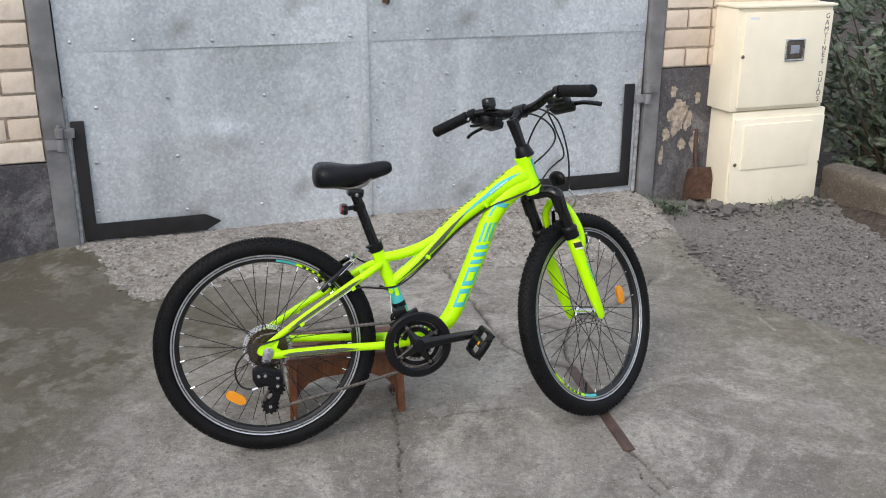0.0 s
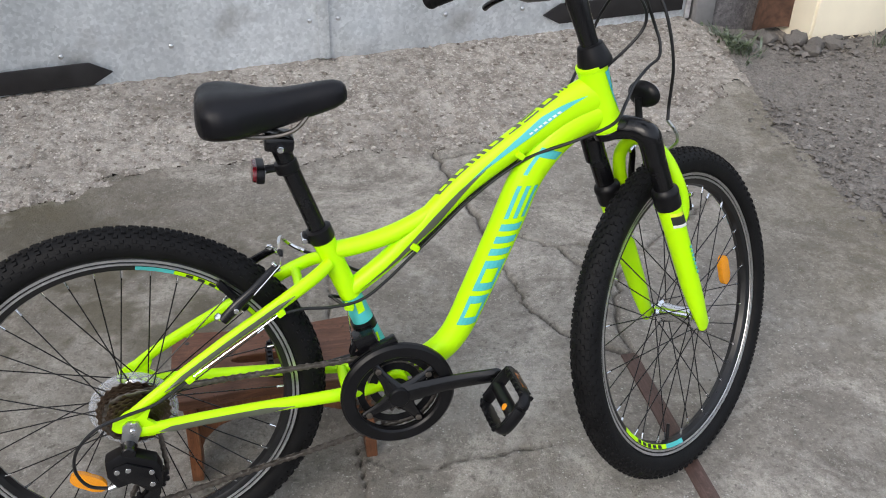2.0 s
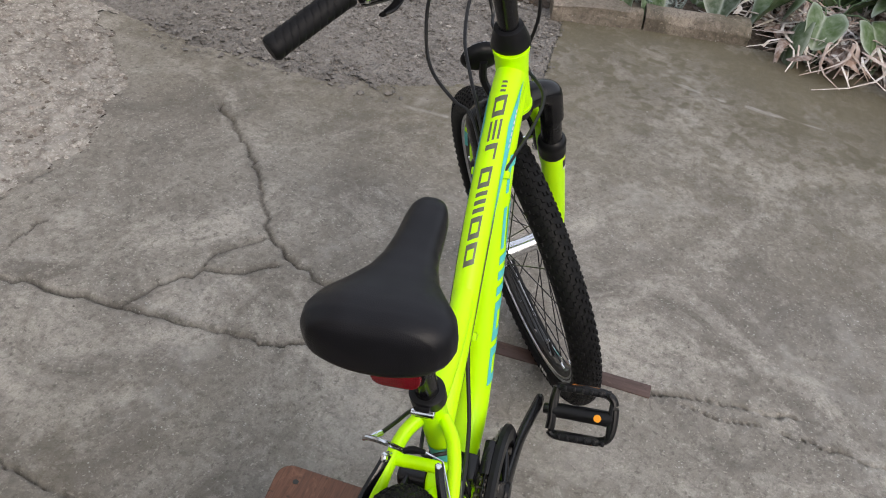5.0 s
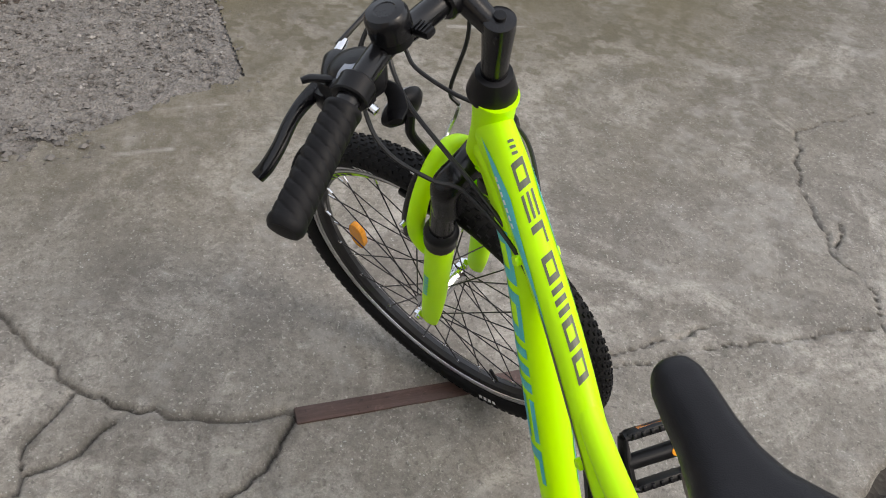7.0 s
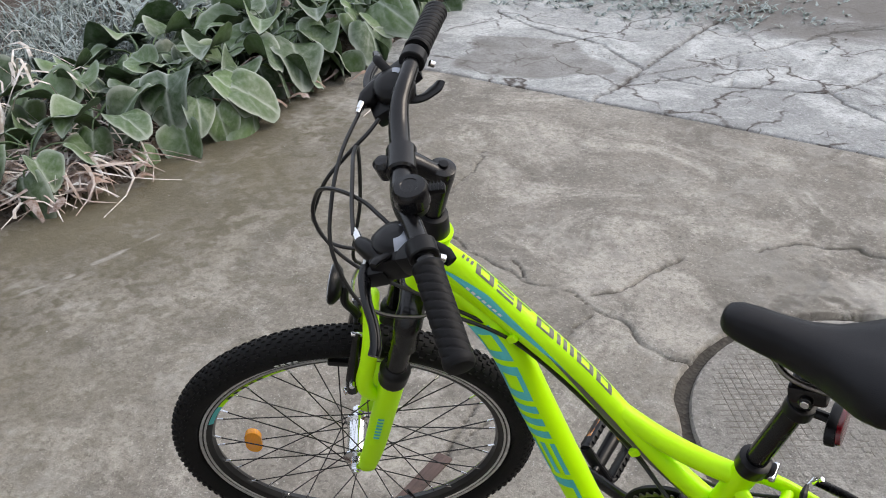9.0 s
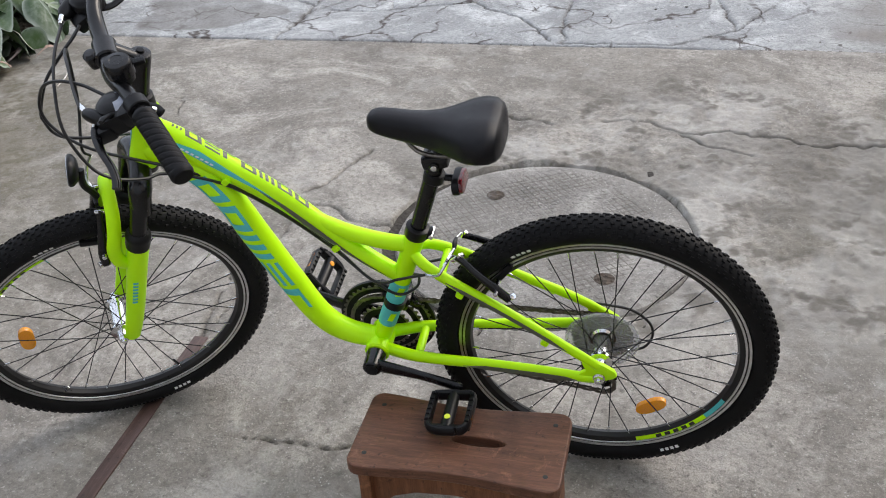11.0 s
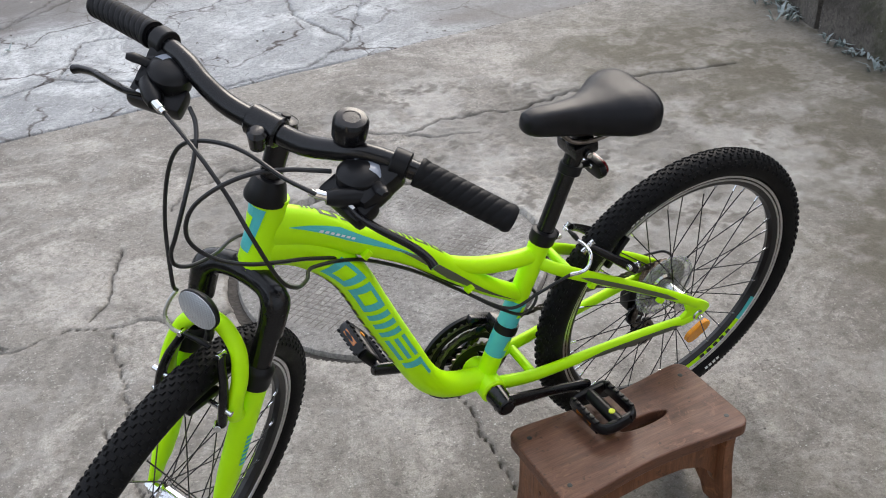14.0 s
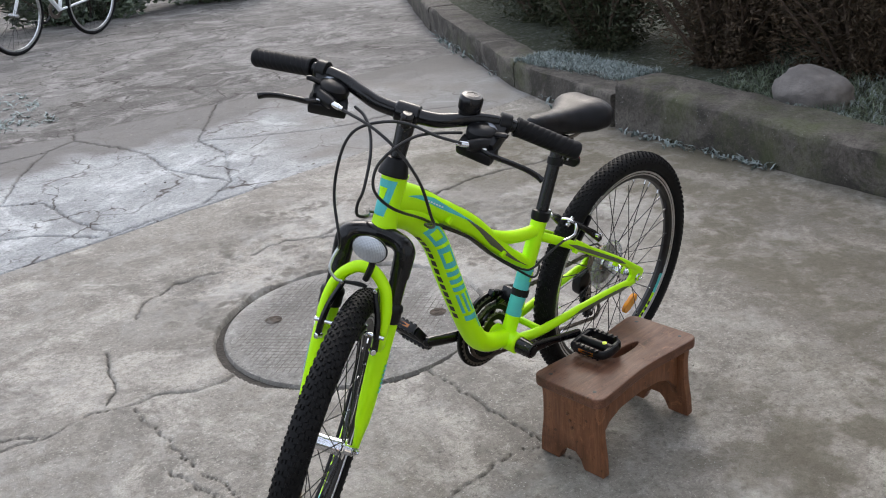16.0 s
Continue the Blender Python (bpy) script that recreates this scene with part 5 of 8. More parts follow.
for sd in (1, -1):
    ss = Geo().tube(stay_line(SEAT_STAY, sd), lerp_list([(0.008, 0.0105), (0.008, 0.0105), (0.0078, 0.0105), (0.0078, 0.0100), (0.0075, 0.0092), (0.007, 0.0088), (0.0065, 0.009)], 49), 14, side=(0, 1, 0))
    part("seat_stay", ss, LIME, frame_ob)
    cs = Geo().tube(stay_line(CHAIN_STAY, sd), lerp_list([(0.011, 0.013), (0.0095, 0.012), (0.009, 0.0110), (0.0085, 0.0105), (0.0085, 0.0105), (0.008, 0.0105), (0.0075, 0.010), (0.0065, 0.010)], 57), 14, side=(0, 1, 0))
    part("chain_stay", cs, LIME, frame_ob)
    plate = Geo().prism([(-0.030, 0.004), (-0.026, 0.014), (-0.008, 0.027), (0.014, 0.037), (0.030, 0.030), (0.022, 0.012), (0.034, 0.002), (0.040, -0.008), (0.030, -0.018), (0.010, -0.017), (0.004, -0.010), (-0.012, -0.008), (-0.024, -0.003)], 0.008, Matrix.Translation((0, sd * 0.066 - 0.003, 0)), 0.0012)
    part("dropout", plate, LIME, frame_ob)
    part("stay_decal", stay_flash(CHAIN_STAY, sd, 0.36, 0.80, 0.0048, -0.002), DECAL_GREY, frame_ob, "thin dark grey decal")
    part("stay_decal", stay_flash(SEAT_STAY, sd, 0.28, 0.74, 0.0046, -0.001), DECAL_GREY, frame_ob, "thin dark grey decal")
    for line, at in ((SEAT_STAY, 0.36), (SEAT_STAY, 0.66)):
        q = stay_line(line, sd)[int(at * 48)]
        part("cable_stop", Geo().box((0.013, 0.010, 0.010), Matrix.Translation(q + Vector((0.004, sd * 0.006, -0.010))) @ Matrix.Rotation(radians(-32), 4, "Y"), 0.0025), LIME, frame_ob)
part("bridge", Geo().cyl(P(0.268, 0.175, 0.032), P(0.268, 0.175, -0.038), 0.0075), LIME, frame_ob)
part("bridge", Geo().cyl(P(0.325, -0.022, 0.036), P(0.325, -0.022, -0.040), 0.008), LIME, frame_ob)

# decals: plain hollow and barred shapes in place of the lettering
HOLLOW = [((0.0, 0.26), (0.0, 1.0)), ((0.74, 1.0), (0.0, 1.0)), ((0.26, 0.74), (0.0, 0.2)), ((0.26, 0.74), (0.8, 1.0))]
BARRED = [((0.0, 0.22), (0.0, 1.0)), ((0.39, 0.61), (0.0, 1.0)), ((0.78, 1.0), (0.0, 1.0))]
STACKED = [((0.0, 1.0), (0.0, 0.2)), ((0.0, 1.0), (0.4, 0.6)), ((0.0, 1.0), (0.8, 1.0))]
LONE = [((0.0, 0.28), (0.0, 1.0)), ((0.28, 0.85), (0.0, 0.18))]


def decal_row(pipe, shapes, first, pitch, wide, slant, lo, hi, mat, label, off):
    """A row of slanted plain shapes along a tube, each a part of its own."""
    for k, shape in enumerate(shapes):
        s0 = first + k * pitch
        g = Geo()
        for (u0, u1), (v0, v1) in shape:
            corner = [(s0 + wide * u + slant * (1 - v), lo + (hi - lo) * v) for u, v in ((u0, v0), (u1, v0), (u1, v1), (u0, v1))]
            pipe.patch(g, corner, 3, 5, off)
        part("decal_shape", g, mat, frame_ob, label, smooth=0)


decal_row(down_tube, [HOLLOW, HOLLOW, BARRED, STACKED, LONE], 0.092, 0.0655, 0.056, 0.014, -36, 34, TEAL, "slanted teal decal shape", 0.0007)
decal_row(down_tube, [LONE, STACKED, BARRED, HOLLOW, HOLLOW], 0.092, 0.0655, 0.056, 0.014, 216, 146, TEAL, "slanted teal decal shape", 0.0007)
under = Geo()
for k in range(12):
    s0 = 0.10 + k * 0.022
    down_tube.patch(under, [(s0, 62), (s0 + 0.015, 62), (s0 + 0.011, 84), (s0 - 0.004, 84)], 2, 3, 0.0007)
part("tube_decal", under, DECAL_BLACK, frame_ob, "small black block lettering decal", smooth=0)
decal_row(top_tube, [HOLLOW, STACKED, LONE, HOLLOW, BARRED, HOLLOW, HOLLOW], 0.058, 0.0327, 0.0275, -0.007, -113, -71, DECAL_GREY, "slanted dark grey decal shape", 0.00035)
tiny = Geo()
for k in range(3):
    top_tube.patch(tiny, [(0.034 + k * 0.006, -102), (0.037 + k * 0.006, -102), (0.038 + k * 0.006, -84), (0.035 + k * 0.006, -84)], 1, 2, 0.0007)
part("small_decal", tiny, DECAL_GREY, frame_ob, smooth=0)
for f0, sg in ((0, 1), (180, -1)):
    arrow, tail, pinst = Geo(), Geo(), Geo()
    top_tube.patch(arrow, [(0.014, f0 - sg * 20), (0.088, f0 - sg * 42), (0.245, f0 - sg * 10), (0.105, f0 - sg * 8)], 14, 4)
    top_tube.patch(tail, [(0.185, f0 - sg * 14), (0.31, f0 - sg * 10), (0.47, f0 + sg * 16), (0.31, f0 + sg * 34)], 16, 6)
    for k in range(7):
        s0 = 0.060 + k * 0.0085
        top_tube.patch(pinst, [(s0, f0 - sg * 22), (s0 + 0.0055, f0 - sg * 22), (s0 + 0.004, f0 - sg * 15), (s0 - 0.0015, f0 - sg * 15)], 1, 1, 0.001)
    part("arrow_decal", arrow, TEAL, frame_ob, "teal arrow decal", smooth=0)
    part("flash_decal", tail, DECAL_GREY, frame_ob, "dark grey flash decal", smooth=0)
    part("small_decal", pinst, DECAL_WHITE, frame_ob, smooth=0)
badge = Geo()
head_tube.patch(badge, [(0.012, 28), (0.012, 152), (0.078, 122), (0.078, 58)], 6, 10)
part("head_badge", badge, TEAL, frame_ob, "teal head badge", smooth=0)
bmark = Geo()
head_tube.patch(bmark, [(0.026, 66), (0.026, 112), (0.050, 104), (0.050, 78)], 3, 6, 0.0012)
part("head_badge_mark", bmark, LIME, frame_ob, smooth=0)
band = Geo()
seat_tube.patch(band, [(0.112, -180), (0.112, 180), (0.222, 180), (0.222, -180)], 40, 6)
part("tube_decal", band, TEAL, frame_ob, "teal band round the seat tube", smooth=0)
for a0 in (-20, 160):
    for s0, s1, lo, hi, sl in ((0.118, 0.140, -24, 16, 10), (0.186, 0.206, -22, 12, 10)):
        part("band_mark", seat_tube.patch(Geo(), [(s0, a0 + lo), (s0, a0 + hi), (s1, a0 + hi + sl), (s1, a0 + lo + sl)], 3, 6, 0.0012), LIME, frame_ob, smooth=0)

# cable stops
for s, th in ((0.145, 70), (0.36, 75)):
    for a in (th - 45, 180 - th + 45):
        c = top_tube.at(s, a, 0.003)
        part("cable_stop", Geo().box((0.014, 0.009, 0.010), Matrix.Translation(c) @ Matrix.Rotation(radians(38), 4, "Y"), 0.002), LIME, frame_ob)

# ---- wheels
def tyre_geo():
    g = Geo()
    rc, a = WHEEL_R - 0.0265, 0.0236
    prof = []
    for k in range(20):
        th = radians(-128 + 256 * k / 19)
        prof.append((rc + a * math.cos(th), a * math.sin(th) * 1.02))
    prof += [(0.2535, 0.012), (0.2535, -0.012)]
    g.lathe(prof, n=96, closed=True)
    rng = random.Random(4)
    rows = [(-76, 104, 0.5), (-58, 104, 0.0), (-40, 104, 0.5), (-24, 108, 0.0), (-8, 108, 0.5), (8, 108, 0.0), (24, 108, 0.5), (40, 104, 0.0), (58, 104, 0.5), (76, 104, 0.0)]
    for th, count, ph in rows:
        t = radians(th)
        for k in range(count):
            f = 2 * math.pi * (k + ph) / count
            radial = Vector((math.cos(f), 0, math.sin(f)))
            tang = Vector((-math.sin(f), 0, math.cos(f)))
            up = radial * math.cos(t) + Vector((0, 1, 0)) * math.sin(t)
            sd = tang.cross(up)
            c = radial * (rc + a * math.cos(t)) + Vector((0, 1, 0)) * (a * math.sin(t) * 1.02)
            l, w, h = (0.0033, 0.0023, 0.0022) if abs(th) < 45 else (0.0028, 0.0024, 0.0015)
            vs = []
            for hh, k2 in ((-0.001, 1.15), (h, 0.85)):
                vs += [c + tang * (l * k2 * a1) + sd * (w * k2 * b1) + up * hh for a1, b1 in ((-1, -1), (1, -1), (1, 1), (-1, 1))]
            g.add(vs, [(4, 5, 6, 7), (0, 1, 5, 4), (1, 2, 6, 5), (2, 3, 7, 6), (3, 0, 4, 7)])
    return g


TYRE = tyre_geo().mesh("tyre", RUBBER, 40, True)
rim_g = Geo().lathe([(0.2535, 0.0125), (0.2535, -0.0125), (0.2515, -0.0135), (0.2505, -0.0125), (0.238, -0.0118), (0.232, -0.0085), (0.2285, 0.0), (0.232, 0.0085), (0.238, 0.0118), (0.2505, 0.0125), (0.2515, 0.0135)], n=96, closed=True)
RIM = rim_g.mesh("rim", RIM_BLACK, 30)
band_g = Geo()
for sd in (1, -1):
    band_g.lathe([(0.2518, sd * 0.0130), (0.2516, sd * 0.0141), (0.2505, sd * 0.0137), (0.2476, sd * 0.0135), (0.2472, sd * 0.0118)], n=96)
    band_g.lathe([(0.2450, sd * 0.0118), (0.2446, sd * 0.0134), (0.2416, sd * 0.0132), (0.2410, sd * 0.0116)], n=96)
RIM_SILVER = band_g.mesh("braking_band", RIM_BAND, 30)
SPOKE = Geo().cyl((0, 0, 0), (0, 0, 1), 0.00105, n=6).mesh("spoke", SPOKE_MAT)
NIPPLE = Geo().cyl((0, 0, 0), (0, 0, 0.013), 0.0019, n=8).mesh("nipple", CHROME)


def reflector_geo():
    g = Geo()
    rim = [(0.027 * math.cos(a) * (1.0), 0.0135 * math.sin(a) * (1 + 0.25 * abs(math.cos(a)))) for a in [2 * math.pi * k / 28 for k in range(28)]]
    g.prism(rim, 0.012, None, 0.002)
    return g


def wheel(name, m, parent, rear, refl_deg, label):
    """Rim with its tyre, hub, spokes, reflector and rim decals; local y is the axle."""
    w = part(name, RIM, None, parent, label, m=m)
    part("braking_band", RIM_SILVER, None, w, "machined silver braking band")
    part("tyre", TYRE, None, w, "black knobbly tyre")
    fl = 0.030 if rear else 0.034
    hub = Geo().lathe([(0.0001, -0.05), (0.009, -0.05), (0.011, -fl - 0.004), (0.0205, -fl - 0.002), (0.021, -fl + 0.002), (0.0165, -fl + 0.006), (0.015, 0), (0.0165, fl - 0.006), (0.021, fl - 0.002), (0.0205, fl + 0.002), (0.011, fl + 0.004), (0.009, 0.05), (0.0001, 0.05)], n=28)
    part("hub", hub, CHROME, w, "chromed hub")
    axl = 0.082 if rear else 0.063
    part("axle", Geo().cyl((0, -axl, 0), (0, axl, 0), 0.0047, n=12), CHROME, w)
    for sd in (1, -1):
        nut = Geo().tube([(0, sd * (axl - 0.012), 0), (0, sd * (axl - 0.0045), 0)], 0.0085, 6)
        nut.cyl((0, sd * (axl - 0.0135), 0), (0, sd * (axl - 0.0115), 0), 0.0105)
        part("axle_nut", nut, CHROME, w)
    for k in range(36):
        f = 2 * math.pi * (k + 0.5) / 36
        sd = 1 if k % 2 else -1
        cross = radians(62) * (1 if (k // 2) % 2 else -1)
        a = Vector((0.0205 * math.cos(f + cross), sd * fl, 0.0205 * math.sin(f + cross)))
        b = Vector((0.2300 * math.cos(f), sd * 0.0035, 0.2300 * math.sin(f)))
        q = (b - a).to_track_quat("Z", "Y").to_matrix().to_4x4()
        part("spoke", SPOKE, None, w, m=Matrix.Translation(a) @ q @ Matrix.Diagonal((1, 1, (b - a).length, 1)))
        part("nipple", NIPPLE, None, w, m=Matrix.Translation(b - (b - a).normalized() * 0.012) @ q)
    f = radians(refl_deg)
    part("reflector", reflector_geo(), AMBER, w, "amber spoke reflector", m=Matrix.Translation((0.168 * math.cos(f), 0, 0.168 * math.sin(f))) @ Matrix.Rotation(-f + radians(90), 4, "Y") @ Matrix.Diagonal((1.12, 0.85, 1, 1)))
    for base, sd in ((0, -1), (math.pi, 1)):
        def arc(a0, a1, r0, r1, off=0.0):
            vs = []
            n = 12
            for i in range(n + 1):
                a = base + a0 + (a1 - a0) * i / n + (0.9 if rear else 3.75)
                for r in (r0, r1):
                    y = float(np.interp(r, [0.2285, 0.232, 0.238, 0.2505], [0.0, 0.0085, 0.0118, 0.0125])) + 0.0008 + off
                    vs.append((r * math.cos(a), sd * y, r * math.sin(a)))
            return Geo().add(vs, [(2 * i, 2 * i + 2, 2 * i + 3, 2 * i + 1) for i in range(n)])
        swap = -0.14 if sd > 0 else 0.0
        part("rim_decal", arc(swap + 0.23 * (sd > 0), swap + 0.62 + 0.23 * (sd > 0), 0.2325, 0.2400), LIME, w, "lime rim decal", smooth=0)
        part("rim_decal", arc(swap if sd > 0 else 0.62, swap + 0.23 if sd > 0 else 0.85, 0.2325, 0.2400), TEAL, w, "teal rim decal", smooth=0)
        for k in range(5):
            part("rim_mark", arc(0.20 + k * 0.075, 0.245 + k * 0.075, 0.2332, 0.2390, 0.0006), DECAL_BLACK, w, smooth=0)
    for base in (0.3, 0.3 + math.pi):
        for sd in (1,):
            mark = Geo()
            vs = []
            for i in range(13):
                a = base + 0.15 * i / 12 + (1.02 if sd > 0 else 0.0)
                for th in (101, 115):
                    t = radians(th)
                    r, y = WHEEL_R - 0.025 + 0.0243 * math.cos(t), 0.0243 * 1.02 * math.sin(t)
                    vs.append((r * math.cos(a), sd * y, r * math.sin(a)))
            mark.add(vs, [(2 * i, 2 * i + 2, 2 * i + 3, 2 * i + 1) for i in range(12) if i % 3 != 2])
            part("tyre_marking", mark, DECAL_WHITE, w, "pale worn bar on the sidewall", smooth=0)
    return w


rear_w = wheel("rear_wheel", Matrix.Rotation(radians(20), 4, "Y"), bike, True, -124 + 20, "rear wheel with black double-wall rim")
front_w = wheel("front_wheel", STEER @ Matrix.Translation(FRONT_AXLE), bike, False, 10, "front wheel turned to the left")
valve = Geo().cyl((0.228, 0, 0), (0.2, 0, 0), 0.003)
part("valve", valve, BLACK_PLASTIC, front_w, m=Matrix.Rotation(radians(105), 4, "Y"))

# ---- fork


def on_stem(v):
    """The quill's axis at a height."""
    return P(0.7365 + (0.470 - v) * 0.335, v, 0.001 + 0.05 * (v - 0.45))


def on_axis(v):
    """The steering axis at a height."""
    return P(0.728 + (0.460 - v) / math.tan(radians(69.5)), v)


def S(u, v, w=0.0):
    return STEER @ P(u, v, w)


crown_g = Geo()
crown_g.tube([STEER @ q for q in curve_pts([P(0.797, 0.300, 0.051), P(0.790, 0.330, 0.051), P(0.784, 0.348, 0.048), P(0.777, 0.358, 0.030), P(0.772, 0.360, -0.004), P(0.777, 0.358, -0.038), P(0.784, 0.348, -0.056), P(0.790, 0.330, -0.059), P(0.797, 0.300, -0.059)])], lerp_list([(0.0175, 0.0175), (0.0185, 0.0185), (0.0195, 0.0195), (0.0185, 0.0165), (0.022, 0.018), (0.0185, 0.0165), (0.0195, 0.0195), (0.0185, 0.0185), (0.0175, 0.0175)], 65), 16)
fork = part("fork", crown_g, BLACK_METAL, bike, "suspension fork with black crown and lime legs")
for sd in (1, -1):
    def leg(v, w=0.058):
        return S(0.786 + (0.345 - v) * 0.345 + 0.003 * max(0.0, (0.05 - v) / 0.05), v, sd * (w - 0.003) - 0.004)
    part("stanchion", Geo().tube([leg(0.34), leg(0.30), leg(0.235)], [0.0165, 0.0158, 0.0158], 18), BLACK_METAL, fork, "black stanchion")
    boot = Geo().tube([leg(0.256), leg(0.252), leg(0.246), leg(0.240), leg(0.228), leg(0.222)], [0.0165, 0.021, 0.0225, 0.021, 0.0215, 0.0205], 18)
    part("wiper_seal", boot, BLACK_PLASTIC, fork, "black dust boot")
    low = Geo().tube([leg(0.226), leg(0.215), leg(0.15), leg(0.07), leg(0.035, 0.0585), leg(0.012, 0.059), leg(-0.014, 0.059), leg(-0.020, 0.059)], [(0.0185, 0.0185), (0.019, 0.019), (0.0178, 0.018), (0.016, 0.0172), (0.0135, 0.0165), (0.009, 0.016), (0.0065, 0.014), (0.004, 0.008)], 18, side=STEER.to_3x3() @ Vector((0, 1, 0)))
    part("fork_leg", low, LIME, fork, "lime painted lower leg")
    fwd = STEER.to_3x3() @ Vector((1, 0, 0))
    out = STEER.to_3x3() @ Vector((0, sd, 0))
    for k, (v0, v1, mat) in enumerate(((0.213, 0.207, "y"), (0.207, 0.192, "b"), (0.192, 0.187, "w")) if sd < 0 else ()):
        g = Geo()
        vs = []
        for i in range(9):
            th = radians(-60 + 120 * i / 8)
            for v in (v0, v1):
                vs.append(leg(v) + out * (0.0198 * math.cos(th)) + fwd * (0.0198 * math.sin(th)))
        g.add(vs, [(2 * i, 2 * i + 2, 2 * i + 3, 2 * i + 1) for i in range(8)])
        part("leg_sticker", g, {"y": DOT, "b": DECAL_BLACK, "w": DECAL_WHITE}[mat], fork, "small warning sticker" if mat == "b" else "", smooth=0)
    g = Geo()
    for v0 in (0.15, 0.142, 0.134, 0.126, 0.118, 0.11, 0.102):
        vs = []
        for i in range(5):
            th = radians(0 + 30 * i / 4)
            for v in (v0, v0 - 0.005):
                vs.append(leg(v) + out * (0.0188 * math.cos(th)) + fwd * (0.0188 * math.sin(th)))
        g.add(vs, [(2 * i, 2 * i + 2, 2 * i + 3, 2 * i + 1) for i in range(4)])
    part("leg_decal", g, TEAL, fork, "teal block decal", smooth=0)
ARCH = [(0.846, 0.176, 0.051), (0.866, 0.196, 0.054), (0.868, 0.226, 0.055), (0.856, 0.262, 0.053), (0.845, 0.298, 0.042), (0.840, 0.322, 0.020), (0.839, 0.328, 0.0)]
ARCH = ARCH + [(x, z, -y) for x, z, y in ARCH[-2::-1]]
arch = Geo().tube([STEER @ (q + Vector((0, -0.004, 0))) for q in curve_pts([P(*q) for q in ARCH])], lerp_list([(0.013, 0.010), (0.0135, 0.0105), (0.0125, 0.0105), (0.012, 0.0105), (0.0115, 0.0105), (0.0115, 0.0105), (0.0115, 0.011), (0.0115, 0.0105), (0.0115, 0.0105), (0.012, 0.0105), (0.0125, 0.0105), (0.0135, 0.0105), (0.013, 0.010)], 97), 14, side=STEER.to_3x3() @ Vector((0.94, 0, 0.35)))
part("fork_arch", arch, LIME, fork, "lime fork brace over the tyre")
part("lower_head_cup", Geo().cyl(on_axis(0.362), on_axis(0.350), 0.0265, 0.0255, 24), BLACK_METAL, fork)
part("steering_stem_tube", Geo().cyl(on_axis(0.37), on_axis(0.462), 0.014), BLACK_METAL, fork)


# ---- brakes
def v_brake(parent, mat4):
    """A linear-pull brake about a local frame: z radial outward from the rim, x along the rim, y left."""
    for sd in (1, -1):
        arm = Geo().tube([mat4 @ q for q in curve_pts([(0.0, sd * 0.052, -0.028), (0.003, sd * 0.050, 0.0), (0.004, sd * 0.044, 0.035), (0.004, sd * 0.033, 0.068), (0.002, sd * 0.029, 0.082)])], lerp_list([(0.008, 0.006), (0.009, 0.006), (0.007, 0.0055), (0.0065, 0.005), (0.006, 0.005)], 33), 12, side=mat4.to_3x3() @ Vector((1, 0, 0)))
        part("brake_arm", arm, BLACK_METAL, parent, "black brake arm")
        pad = Geo().box((0.062, 0.010, 0.011), mat4 @ Matrix.Translation((0.008, sd * 0.0215, 0.0)), 0.003)
        part("brake_pad", pad, BLACK_PLASTIC, parent)
        bolt = Geo().cyl(mat4 @ Vector((0.003, sd * 0.028, 0)), mat4 @ Vector((0.003, sd * 0.064, 0)), 0.004).cyl(mat4 @ Vector((0.0, sd * 0.046, -0.028)), mat4 @ Vector((0.012, sd * 0.053, -0.028)), 0.0055)
        part("brake_bolt", bolt, CHROME, parent)
        tip = Geo().cyl(mat4 @ Vector((-0.004, sd * 0.030, 0.08)), mat4 @ Vector((0.012, sd * 0.030, 0.08)), 0.0035)
        part("brake_bolt", tip, CHROME, parent)


ang = radians(35)
rb = Matrix.Translation((0.174, -0.002, 0.166)) @ Matrix.Rotation(math.pi / 2 - ang, 4, "Y") @ Matrix.Rotation(math.pi, 4, "Z")
v_brake(bike, rb)
NOODLE = [P(0.246, 0.219, 0.010), P(0.248, 0.224, 0.032), P(0.253, 0.221, 0.053), P(0.262, 0.207, 0.061), P(0.272, 0.199, 0.058), P(0.286, 0.193, 0.050)]
part("brake_noodle", Geo().tube(curve_pts(NOODLE), lerp_list([0.0026, 0.0031, 0.0031, 0.0031, 0.0031, 0.0036], 41), 8), CHROME, bike, "silver brake noodle")
part("noodle_holder", Geo().box((0.026, 0.006, 0.008), Matrix.Translation(P(0.238, 0.214, 0.027)) @ Matrix.Rotation(radians(38), 4, "Y"), 0.002), CHROME, bike, "silver noodle holder")
part("brake_boot", Geo().tube(curve_pts([P(0.246, 0.219, 0.010), P(0.247, 0.222, 0.0), P(0.247, 0.222, -0.014)]), lerp_list([0.0034, 0.0046, 0.0026], 17), 8), BLACK_PLASTIC, bike)
part("brake_wire", Geo().tube([P(0.247, 0.222, -0.014), P(0.243, 0.217, -0.034), P(0.200, 0.186, -0.056)], 0.0011, 6), CHROME, bike)
fang = radians(90 + 17)
fb = STEER @ Matrix.Translation(FRONT_AXLE) @ Matrix.Translation((0.245 * math.cos(fang), 0, 0.245 * math.sin(fang))) @ Matrix.Rotation(math.pi / 2 - fang, 4, "Y")
fb = fb @ Matrix.Translation((0.024, -0.004, -0.006))
v_brake(fork, fb)
part("brake_noodle", Geo().tube(curve_pts([fb @ Vector(q) for q in ((0.006, -0.028, 0.080), (0.012, -0.042, 0.084), (0.012, -0.055, 0.098), (0.008, -0.055, 0.118), (0.004, -0.050, 0.135))]), 0.0027, 8), ALU, fork, "silver brake noodle")
